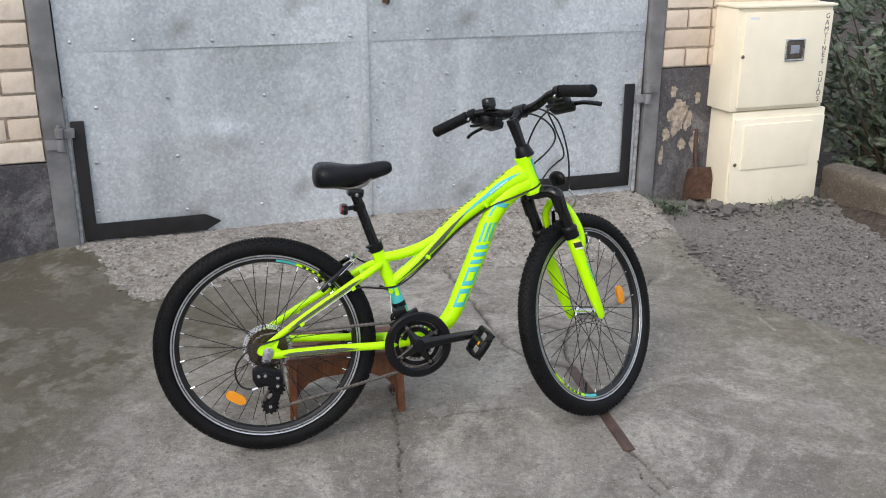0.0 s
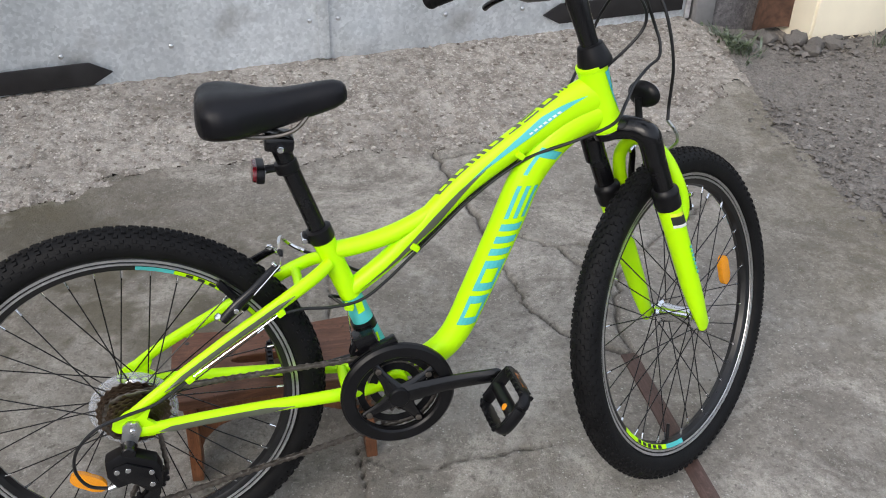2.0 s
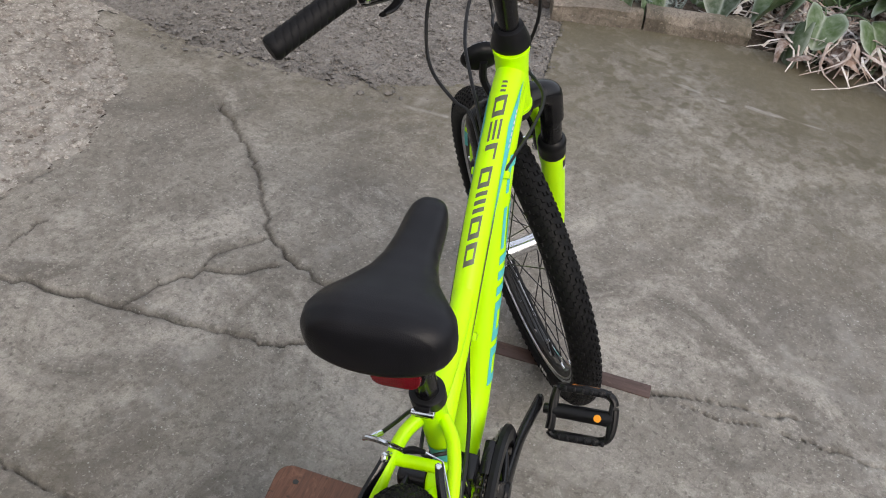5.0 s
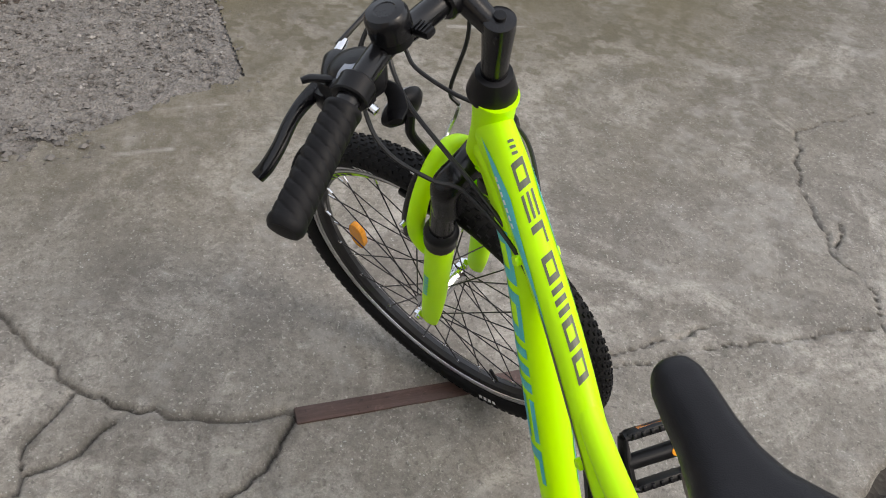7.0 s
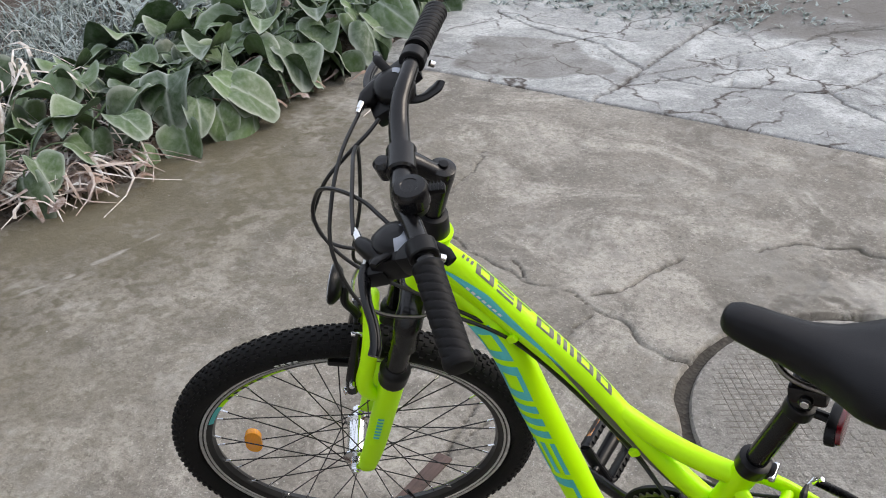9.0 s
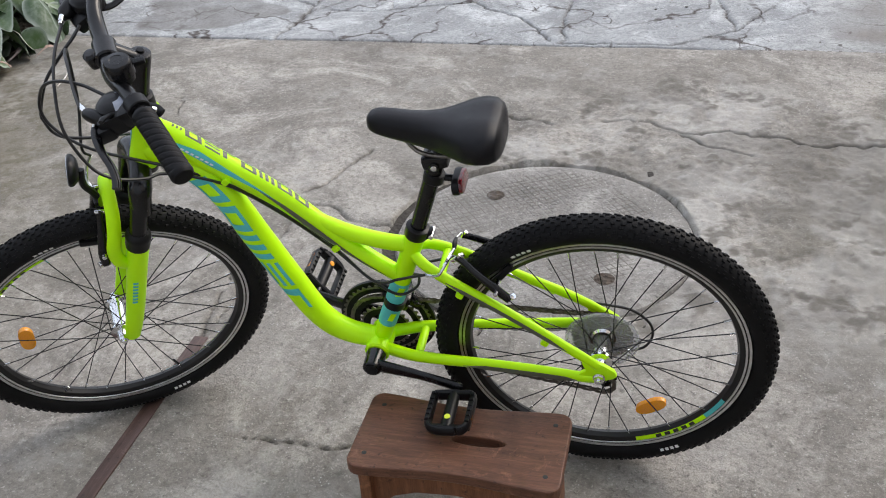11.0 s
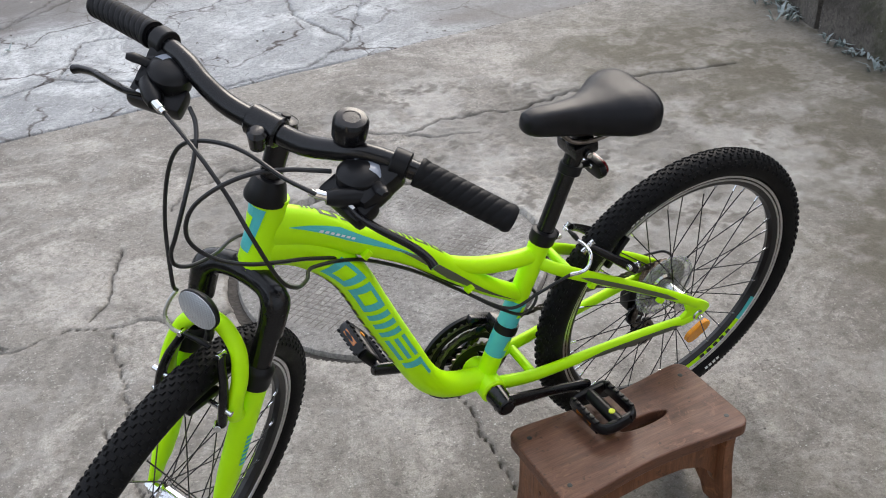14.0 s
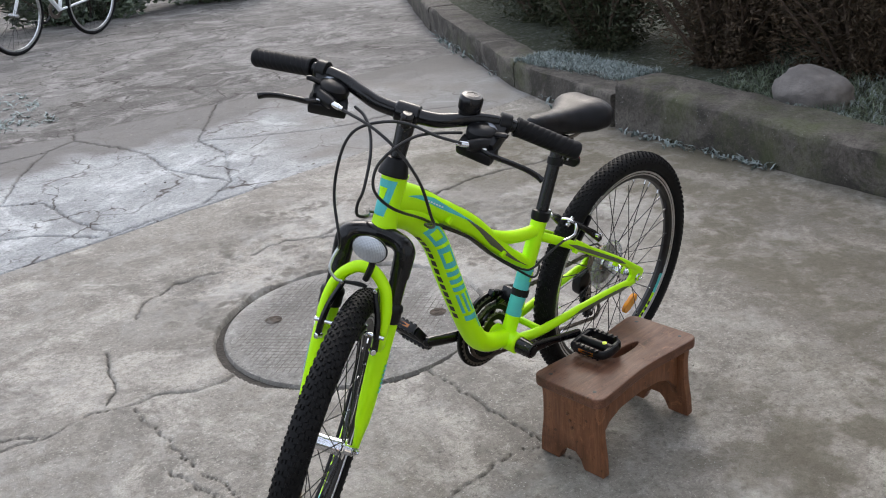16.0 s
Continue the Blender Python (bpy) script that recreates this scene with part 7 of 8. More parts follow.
arm_l = Geo().tube(curve_pts([BB + Vector((0, 0.062, 0)) + CR_DIR * 0.014, BB + Vector((0, 0.063, 0)) - CR_DIR * 0.01, BB + Vector((0, 0.068, 0)) - CR_DIR * 0.09, PED_L + Vector((0, 0.077, 0)), PED_L + Vector((0, 0.077, 0)) - CR_DIR * 0.012]), lerp_list([(0.007, 0.013), (0.008, 0.0155), (0.0062, 0.010), (0.0065, 0.011), (0.005, 0.006)], 33), 14, side=(0, 1, 0))
part("crank_arm", arm_l, BLACK_METAL, crank, "black crank arm")
part("crank_boss", Geo().cyl(BB + Vector((0, 0.036, 0)), BB + Vector((0, 0.076, 0)), 0.0185, 0.017, 24), BLACK_METAL, crank)
part("axle_cap", Geo().cyl(BB + Vector((0, 0.072, 0)), BB + Vector((0, 0.078, 0)), 0.011), BLACK_PLASTIC, crank)


def pedal(centre, sd, tilt, cap, roll=0.0):
    """Cage pedal: rounded frame, broad axle barrel in the middle and a slot on either side."""
    m = Matrix.Translation(centre) @ Matrix.Rotation(radians(roll), 4, "X") @ Matrix.Rotation(radians(tilt), 4, "Y")
    body = Geo()
    loop = [(0.034, -0.040), (0.036, 0.0), (0.034, 0.030), (0.024, 0.042), (0.0, 0.045), (-0.024, 0.042), (-0.034, 0.030), (-0.036, 0.0), (-0.034, -0.040), (-0.012, -0.043), (0.012, -0.043)]
    ring = [m @ Vector((x, sd * y, 0)) for x, y in loop]
    body.tube(curve_pts(ring + ring[:1], 5), lerp_list([(0.0062, 0.0105)] * 12, 56), 12, side=m.to_3x3() @ Vector((1, 0.2, 0)))
    for x in (-0.035, 0.035):
        body.box((0.011, 0.066, 0.021), m @ Matrix.Translation((x, -sd * 0.004, 0)), 0.004)
        for k in range(6):
            for z in (0.0105, -0.0105):
                body.box((0.007, 0.005, 0.005), m @ Matrix.Translation((x, -0.034 + k * 0.0125, z)), 0.001)
    for y in (-0.041, 0.041):
        body.box((0.060, 0.010, 0.019), m @ Matrix.Translation((0, y, 0)), 0.004)
    body.cyl(m @ Vector((0, -sd * 0.043, 0)), m @ Vector((0, sd * 0.043, 0)), 0.0105, 0.0115, 16)
    p = part("pedal", body, BLACK_PLASTIC, bike, "black plastic cage pedal")
    part("pedal_axle", Geo().cyl(m @ Vector((0, -sd * 0.056, 0)), m @ Vector((0, -sd * 0.04, 0)), 0.0075, 0.0085), BLACK_METAL, p)
    for x in (-0.0402, 0.0402):
        part("pedal_reflector", Geo().box((0.003, 0.040, 0.0085), m @ Matrix.Translation((x, 0, 0)), 0.001), AMBER_DIM, p, "dull amber reflector")
    part("axle_dot", Geo().cyl(m @ Vector((0, sd * 0.022, 0.009)), m @ Vector((0, sd * 0.022, 0.0122)), 0.0055), cap, p)
    return p


pedal(PED_R + Vector((-0.003, -0.150, -0.004)), -1, -54, ORANGE_DOT)
pedal(PED_L + Vector((0, 0.134, -0.003)), 1, 4, DOT, 5.0)

# cassette, guard disc
cas = Geo()
for k in range(7):
    r = 0.054 - k * 0.0042
    cas.join(toothed(r, int(28 - k * 2), -0.030 - k * 0.0046, 0.0018, 0.012, 0.5))
part("cassette", cas, CASSETTE, rear_w, "brown oily steel cassette", smooth=0)
part("spoke_guard", Geo().lathe([(0.024, -0.0255), (0.048, -0.0235), (0.064, -0.0215), (0.0645, -0.0205), (0.048, -0.0220), (0.024, -0.0240)], axis=(0, 1, 0), n=48, closed=True), CLEAR, rear_w, "cloudy clear plastic spoke guard")
part("guard_rim", Geo().lathe([(0.0585, -0.0200), (0.0655, -0.0193), (0.0660, -0.0215), (0.0590, -0.0222)], axis=(0, 1, 0), n=48, closed=True), CLEAR, rear_w)

# rear derailleur
rd = part("rear_derailleur", Geo().prism([(-0.013, 0.010), (-0.004, 0.017), (0.010, 0.014), (0.013, 0.0), (0.006, -0.016), (-0.004, -0.034), (-0.018, -0.034), (-0.020, -0.018)], 0.005, Matrix.Translation(P(0.0, 0.0, -0.0765)), 0.0012), ALU, bike, "black rear derailleur on a silver hanger")
part("hanger_bolt", Geo().cyl(P(0.003, 0.012, -0.078), P(0.003, 0.012, -0.083), 0.005, n=6), CHROME, rd)
part("hanger_bolt", Geo().cyl(P(-0.010, -0.027, -0.074), P(-0.010, -0.027, -0.098), 0.0125, 0.011, 20), BLACK_METAL, rd)
part("derailleur_body", Geo().prism([(-0.046, -0.034), (-0.022, -0.024), (0.004, -0.034), (0.028, -0.046), (0.033, -0.066), (0.030, -0.092), (0.018, -0.104), (0.004, -0.098), (-0.012, -0.080), (-0.036, -0.086), (-0.047, -0.062)], 0.026, Matrix.Translation(P(0, 0, -0.086)), 0.006), BLACK_PLASTIC, rd, "black parallelogram body")
part("outer_link", Geo().prism([(-0.036, -0.044), (-0.014, -0.038), (0.020, -0.056), (0.024, -0.084), (0.012, -0.090), (-0.030, -0.066)], 0.006, Matrix.Translation(P(0, 0, -0.101)), 0.002), BLACK_METAL, rd, "glossy black outer link")
for u, v in ((-0.030, -0.050), (0.016, -0.082), (0.018, -0.060), (-0.014, -0.050)):
    part("link_pin", Geo().cyl(P(u, v, -0.103), P(u, v, -0.1055), 0.0042), CHROME, rd)
J1, J2 = P(0.014, -0.100, -0.066), P(-0.006, -0.148, -0.066)
cage = Geo()
for y in (0.008, -0.008):
    cage.tube([J1 + Vector((0.004, y, 0.02)), J1 + Vector((0, y, 0)), (J1 + J2) / 2 + Vector((0.008, y, 0)), J2 + Vector((0, y, 0)), J2 + Vector((-0.004, y, -0.016))], [(0.0012, 0.008), (0.0012, 0.013), (0.0012, 0.009), (0.0012, 0.014), (0.0012, 0.006)], 12, side=(0, 1, 0))
part("cage", cage, BLACK_METAL, rd, "black cage plates")
for J in (J1, J2):
    part("jockey_wheel", toothed(0.021, 11, 0, 0.006, 0.007).moved(Matrix.Translation(J)), BLACK_PLASTIC, rd, smooth=0)
    part("jockey_bolt", Geo().cyl(J + Vector((0, -0.011, 0)), J + Vector((0, 0.011, 0)), 0.0045), CHROME, rd)
part("adjuster", Geo().cyl(P(-0.050, -0.092, -0.086), P(-0.030, -0.086, -0.086), 0.0045), CHROME, rd)

# front derailleur
fd = part("front_derailleur", Geo().tube([P(0.362, 0.086), P(0.367, 0.071)], 0.0195, 24), BLACK_PLASTIC, bike, "black front derailleur clamped to the seat tube")
fdc = Geo().box((0.036, 0.034, 0.034), Matrix.Translation(P(0.362, 0.062, -0.026)) @ Matrix.Rotation(radians(-18), 4, "Y"), 0.007)
fdc.box((0.046, 0.014, 0.016), Matrix.Translation(P(0.386, 0.062, -0.050)) @ Matrix.Rotation(radians(-24), 4, "Y"), 0.004)
fdc.tube([P(0.346, 0.066, -0.030), P(0.338, 0.050, -0.034), P(0.340, 0.040, -0.036)], [0.007, 0.0055, 0.004], 10)
for y in (-0.036, -0.052):
    fdc.prism([(-0.042, -0.014), (-0.004, 0.010), (0.030, 0.008), (0.030, -0.008), (-0.002, -0.006), (-0.036, -0.030)], 0.0016, Matrix.Translation(P(0.37, 0.052, y)), 0.0005)
part("derailleur_cage", fdc, BLACK_METAL, fd)
part("derailleur_wire", Geo().tube([P(0.338, 0.118, -0.022), P(0.339, 0.048, -0.038)], 0.0011, 6), CHROME, fd)
part("wire_stop", Geo().box((0.014, 0.012, 0.010), Matrix.Translation(P(0.341, 0.122, -0.019)) @ Matrix.Rotation(radians(18), 4, "Y"), 0.002), LIME, fd)

# chain
def chain_path():
    y0, y1 = -0.041, CR_Y + 0.012
    pts = []
    r1, r0 = 0.067, 0.042
    c1 = BB
    for k in range(19):
        a = radians(98 - 190 * k / 18)
        pts.append(Vector((c1.x + r1 * math.cos(a), y1, c1.z + r1 * math.sin(a))))
    pts.append(J2 + Vector((0.012, 0.018, -0.0175)))
    for k in range(9):
        a = radians(-70 - 150 * k / 8)
        pts.append(J2 + Vector((0.0205 * math.cos(a), 0.018, 0.0205 * math.sin(a))))
    for k in range(7):
        a = radians(-150 + 150 * k / 6)
        pts.append(J1 + Vector((0.0205 * math.cos(a) * (1 if k > 2 else 1), 0.018, 0.0205 * math.sin(a) + 0.004)))
    for k in range(13):
        a = radians(-40 - 235 * k / 12)
        pts.append(Vector((r0 * math.cos(a), y0, r0 * math.sin(a))))
    pts.append(pts[0])
    return pts


cp = chain_path()
cd = [0.0]
for a, b in zip(cp, cp[1:]):
    cd.append(cd[-1] + (b - a).length)
links = int(cd[-1] / 0.0127)
chain_g = Geo()
for k in range(links):
    s0, s1 = cd[-1] * k / links, cd[-1] * (k + 1) / links
    a = Vector([float(np.interp(s0, cd, [q[i] for q in cp])) for i in range(3)])
    b = Vector([float(np.interp(s1, cd, [q[i] for q in cp])) for i in range(3)])
    y = 0.0034 if k % 2 else 0.0022
    for sd in (1, -1):
        chain_g.tube([a + Vector((0, sd * y, 0)) - (b - a) * 0.28, a + Vector((0, sd * y, 0)), (a + b) / 2 + Vector((0, sd * y, 0)), b + Vector((0, sd * y, 0)), b + Vector((0, sd * y, 0)) + (b - a) * 0.28], [(0.0005, 0.002), (0.0005, 0.0043), (0.0005, 0.0028), (0.0005, 0.0043), (0.0005, 0.002)], 8, side=(0, 1, 0))
    chain_g.tube([a + Vector((0, -0.0042, 0)), a + Vector((0, 0.0042, 0))], 0.0024, 6)
part("chain", chain_g, STEEL_DARK, bike, "oily steel chain")


# ---------------------------------------------------------------- footstool
STOOL_M = Matrix.Translation((-0.143, 2.546, 0)) @ Matrix.Rotation(radians(10.8), 4, "Z")
stool = new("footstool")
stool.matrix_world = STOOL_M
tagged(stool, "small worn brown wooden footstool with a hand slot", "footstool")


def slab_outline():
    """The top's outline: rounded corners, long sides scalloped in."""
    pts = []
    L, Wd, r = 0.182, 0.0925, 0.022
    for cx0, cy0, a0 in ((L - r, Wd - r, 0), (-(L - r), Wd - r, 90), (-(L - r), -(Wd - r), 180), (L - r, -(Wd - r), 270)):
        for k in range(6):
            a = radians(a0 + 90 * k / 5)
            pts.append((cx0 + r * math.cos(a), cy0 + r * math.sin(a)))
        if a0 in (0, 180):
            s = 1 if a0 == 0 else -1
            for k in range(1, 12):
                t = k / 12
                x = s * (L - r) * (1 - 2 * t)
                pts.append((x, s * (Wd - 0.012 * math.sin(math.pi * t) ** 1.5)))
    return pts


topb = bmesh.new()
SLOT = [(0.048 * math.cos(a) * (1.0) + 0.0, 0.011 * math.sin(a)) for a in [2 * math.pi * k / 24 for k in range(24)]]
SLOT = [(math.copysign(min(abs(x), 0.048), x) - 0.03, y) for x, y in SLOT]
rings_z = []
for z in (0.2, 0.177):
    o = [topb.verts.new((x, y, z)) for x, y in slab_outline()]
    i = [topb.verts.new((x, y, z)) for x, y in SLOT]
    rings_z.append((o, i))
    eo = [topb.edges.new((o[k], o[(k + 1) % len(o)])) for k in range(len(o))]
    ei = [topb.edges.new((i[k], i[(k + 1) % len(i)])) for k in range(len(i))]
    bmesh.ops.triangle_fill(topb, use_beauty=True, edges=eo + ei)
for idx in (0, 1):
    a, b = rings_z[0][idx], rings_z[1][idx]
    for k in range(len(a)):
        topb.faces.new((a[k], a[(k + 1) % len(a)], b[(k + 1) % len(a)], b[k]))
bmesh.ops.recalc_face_normals(topb, faces=topb.faces[:])
rim_edges = [e for e in topb.edges if len(e.link_faces) == 2 and abs(e.link_faces[0].normal.dot(e.link_faces[1].normal)) < 0.4 and abs(e.verts[0].co.z - e.verts[1].co.z) < 1e-5]
bmesh.ops.bevel(topb, geom=rim_edges, offset=0.003, segments=2, affect="EDGES", profile=0.5)
me = bpy.data.meshes.new("seat_board")
topb.to_mesh(me)
topb.free()
me.materials.append(WOOD_TOP)
board = part("seat_board", me, None, stool, "dark worn top board with a hand slot")
# no holes are cut: black discs paint the shade inside the screw holes
for x, y in ((-0.155, 0.06), (-0.155, -0.06), (0.155, 0.06), (0.155, -0.06)):
    part("screw_hole_disc", Geo().lathe([(0.0045, 0.0003), (0.003, 0.0006), (0.0001, 0.0005)], (x, y, 0.2), (0, 0, 1), 10), DECAL_BLACK, board)
side_o = [(-0.088, 0.0), (-0.036, 0.0), (-0.026, 0.022), (-0.012, 0.036), (0.012, 0.036), (0.026, 0.022), (0.036, 0.0), (0.088, 0.0), (0.086, 0.04), (0.079, 0.09), (0.078, 0.14), (0.082, 0.178), (-0.082, 0.178), (-0.078, 0.14), (-0.079, 0.09), (-0.086, 0.04)]
for sd in (1, -1):
    g = Geo().prism(side_o, 0.021, Matrix.Translation((sd * 0.158, 0, 0)) @ Matrix.Rotation(radians(90), 4, "Z") @ Matrix.Rotation(radians(-sd * 1.5), 4, "X"), 0.0025)
    leg = part("side_panel", g, WOOD_SIDE, stool, "reddish-brown shaped end panel")
    for k, y in enumerate((-0.02, 0.0, 0.02)):
        part("plug", Geo().cyl((sd * 0.168, y * 0.3, 0.128 - 0.016 * k), (sd * 0.1705, y * 0.3, 0.128 - 0.016 * k), 0.004), WOOD_TOP, leg)
arch_o = [(-0.147, 0.175), (0.147, 0.175), (0.147, 0.050), (0.136, 0.078), (0.110, 0.104), (0.070, 0.120), (0.0, 0.126), (-0.070, 0.120), (-0.110, 0.104), (-0.136, 0.078), (-0.147, 0.050)]
for y in (0.054, -0.054):
    part("apron", Geo().prism(arch_o, 0.016, Matrix.Translation((0, y, 0)), 0.002), WOOD_SIDE, stool, "arched apron under the top")


# ---------------------------------------------------------------- kerb walls
def kerb_block(name, p0, p1, width, height, label, seed):
    """A cast wall with worn, uneven edges between two points along its yard side."""
    p0, p1 = Vector((*p0, 0)), Vector((*p1, 0))
    d = p1 - p0
    L = d.length
    t, nrm = d.normalized(), Vector((-d.y, d.x, 0)).normalized()
    n = max(6, int(L / 0.03))
    rings = []
    s = 1 if width > 0 else -1
    for i in range(n + 1):
        h = height[0] + (height[1] - height[0]) * i / n
        prof = [(0.0, -0.08), (0.0, h * 0.25), (0.0, h * 0.6), (0.0, h - 0.022), (s * 0.006, h - 0.007), (s * 0.02, h), (width * 0.5, h + 0.003), (width - s * 0.02, h), (width - s * 0.006, h - 0.008), (width, h - 0.03), (width, -0.08)]
        c = p0 + d * (i / n)
        ring = []
        for k, (a, z) in enumerate(prof):
            e = Vector((c.x * 3 + seed, c.y * 3, z * 5 + k))
            j = noise.noise(e * 1.3) * 0.012 + noise.noise(e * 6) * 0.005
            ring.append(c + nrm * (a + j) + Vector((0, 0, z + (noise.noise(e * 2 + Vector((7, 3, 1))) * 0.012 if z > 0 else 0))))
        rings.append(ring)
    return thing(name, Geo().ring_skin(rings), KERB_BROWN if p0[0] > 0 else KERB, label, "kerb wall", "", "structure", smooth=50)


kerb_block("kerb_wall_near", (-1.865, 3.4), (-1.835, 0.66), -0.30, (0.10, 0.225), "low mossy concrete retaining wall of the bed", 1)
kerb_block("kerb_wall_far", (-1.84, 0.62), (-2.04, -0.42), -0.22, (0.16, 0.15), "lower crumbling stretch of concrete edging", 2)
kerb_block("kerb_wall_far_end", (-2.05, -0.45), (-2.78, -2.55), -0.22, (0.15, 0.19), "old rough concrete edging", 3)
kerb_block("kerb_wall_far_bend", (-2.79, -2.58), (-5.2, -7.8), -0.22, (0.19, 0.19), "old rough concrete edging along the drive", 4)
kerb_block("kerb_wall_garage", (2.13, 4.80), (2.69, 3.06), 0.16, (0.17, 0.2), "low concrete edging beside the gas cabinet", 5)
kerb_block("kerb_wall_bed", (2.70, 3.04), (2.82, 2.42), 0.16, (0.2, 0.2), "low concrete edging of the flower bed", 6)
kerb_block("kerb_stone", (2.09, 3.10), (2.22, 2.83), 0.11, (0.06, 0.055), "broken concrete kerb stone by the gravel", 7)
kerb_block("kerb_stone_end", (2.223, 2.824), (2.34, 2.50), 0.10, (0.06, 0.06), "broken concrete kerb stone by the flower bed", 8)


# ---------------------------------------------------------------- flower bed
def leaf_mesh(name, mat, L, Wd, cup, droop, wave, seed):
    """A round, thick leaf with midrib, cupped blade and curled, wavy rim, on a stalk along x."""
    rng = random.Random(seed)
    g = Geo()
    nr, na = 8, 40
    ph, k1, k2 = rng.uniform(0, 6), rng.choice((2, 3, 3)), rng.choice((5, 6, 7))
    vs = [(L * 0.42, 0.0, -droop * L * 0.18)]
    for i in range(1, nr + 1):
        q = i / nr
        for j in range(na):
            a = 2 * math.pi * j / na
            notch = 1 - 0.42 * math.exp(-((math.pi - abs(a - math.pi) - math.pi) / 0.35) ** 2)
            x = L * 0.42 + (L * 0.54) * q * math.cos(a) * notch
            y = Wd * q * math.sin(a) * (1.0 - 0.12 * math.cos(a))
            curl = q ** 3
            z = cup * y * y / Wd - droop * x * x / L + curl * wave * (math.sin(k1 * a + ph) + 0.35 * math.sin(k2 * a + 2 * ph)) - 0.8 * wave * (q ** 6)
            z -= 0.0035 * math.exp(-((y / 0.006) ** 2)) + 0.0016 * math.cos(abs(y) / Wd * 12 - x / L * 20)
            vs.append((x, y, z))
    fs = [(0, 1 + j, 1 + (j + 1) % na) for j in range(na)]
    for i in range(nr - 1):
        for j in range(na):
            b, k = 1 + i * na, (j + 1) % na
            fs.append((b + j, b + na + j, b + na + k, b + k))
    g.add(vs, fs)
    g.add([(x, y, z - 0.0016) for x, y, z in vs], [q[::-1] for q in fs])
    g.tube([(-0.09, 0, -0.085), (-0.04, 0, -0.025), (0.0, 0, -0.003), (L * 0.5, 0, -0.004 - droop * L * 0.25)], [0.0042, 0.0038, 0.0034, 0.001], 6)
    me = g.mesh(name, mat, 60, False)
    rim = me.attributes.new("rim", "FLOAT", "POINT")
    edge = [0.35] + [max(0.5 * (i / nr) ** 14, 0.4 * math.exp(-(vs[1 + (i - 1) * na + j][1] / 0.005) ** 2), 0.10 * (math.cos(abs(vs[1 + (i - 1) * na + j][1]) / Wd * 12 - vs[1 + (i - 1) * na + j][0] / L * 20) > 0.8)) for i in range(1, nr + 1) for j in range(na)]
    vals = np.zeros(len(me.vertices))
    vals[:len(edge)] = edge
    rim.data.foreach_set("value", vals)
    return me


LEAVES = [leaf_mesh("leaf", LEAF, 0.150 + 0.018 * (k % 3), 0.070 + 0.010 * (k % 3), 0.9 - 0.5 * (k % 4), 0.25 + 0.3 * (k % 4), 0.008 + 0.004 * (k % 3), k) for k in range(10)]
WILTED = [leaf_mesh("leaf", LEAF_DEAD, 0.10, 0.036, 0.8, 0.5, 0.016, 20 + k) for k in range(3)]
prng = random.Random(11)


def broadleaf(x, y, n, size, wilt=0.15):
    p = new("broadleaf_plant")
    p.matrix_world = Matrix.Translation((x, y, 0.02))
    tagged(p, "frosted low evergreen plant with broad green leaves", "plant", "broad-leaved plants in the bed")
    for k in range(n):
        a = 2 * math.pi * (k * 0.381966 + prng.uniform(-0.05, 0.05))
        t = (k + 0.5) / n
        r = 0.03 + 0.20 * math.sqrt(t) * size
        dead = prng.random() < wilt * (0.4 + 1.2 * t)
        h = (0.21 - 0.165 * t) * size + prng.uniform(-0.02, 0.02) - 0.05 * dead
        tilt = -6 + 58 * t + prng.uniform(-22, 22) + 20 * dead
        m = Matrix.Translation((r * math.cos(a), r * math.sin(a), max(0.03, h))) @ Matrix.Rotation(a + prng.uniform(-0.5, 0.5), 4, "Z") @ Matrix.Rotation(radians(tilt), 4, "Y") @ Matrix.Rotation(radians(prng.uniform(-35, 35)), 4, "X") @ Matrix.Scale(size * prng.uniform(0.72, 1.18), 4)
        part("leaf", prng.choice(WILTED if dead else LEAVES), None, p, m=m)
    return p


for k, (x, y, n, s) in enumerate([(2.62, 1.98, 20, 0.95), (2.60, 1.66, 26, 1.05), (2.72, 1.40, 26, 1.1), (2.80, 1.12, 24, 1.1), (2.84, 0.84, 24, 1.1), (2.92, 0.56, 22, 1.05), (3.02, 0.28, 20, 1.0), (3.12, -0.02, 18, 1.0), (2.95, 1.62, 22, 1.1), (3.06, 1.26, 22, 1.15), (3.14, 0.92, 20, 1.1), (3.26, 0.55, 18, 1.1), (2.55, 2.30, 16, 0.85), (2.90, 1.95, 20, 1.0), (3.35, 0.15, 16, 1.0), (2.60, 2.62, 12, 0.8), (2.42, 2.96, 9, 0.6), (2.28, 3.26, 9, 0.6)]):
    broadleaf(x, y, n, s, 0.28 if y > 1.9 else 0.14)


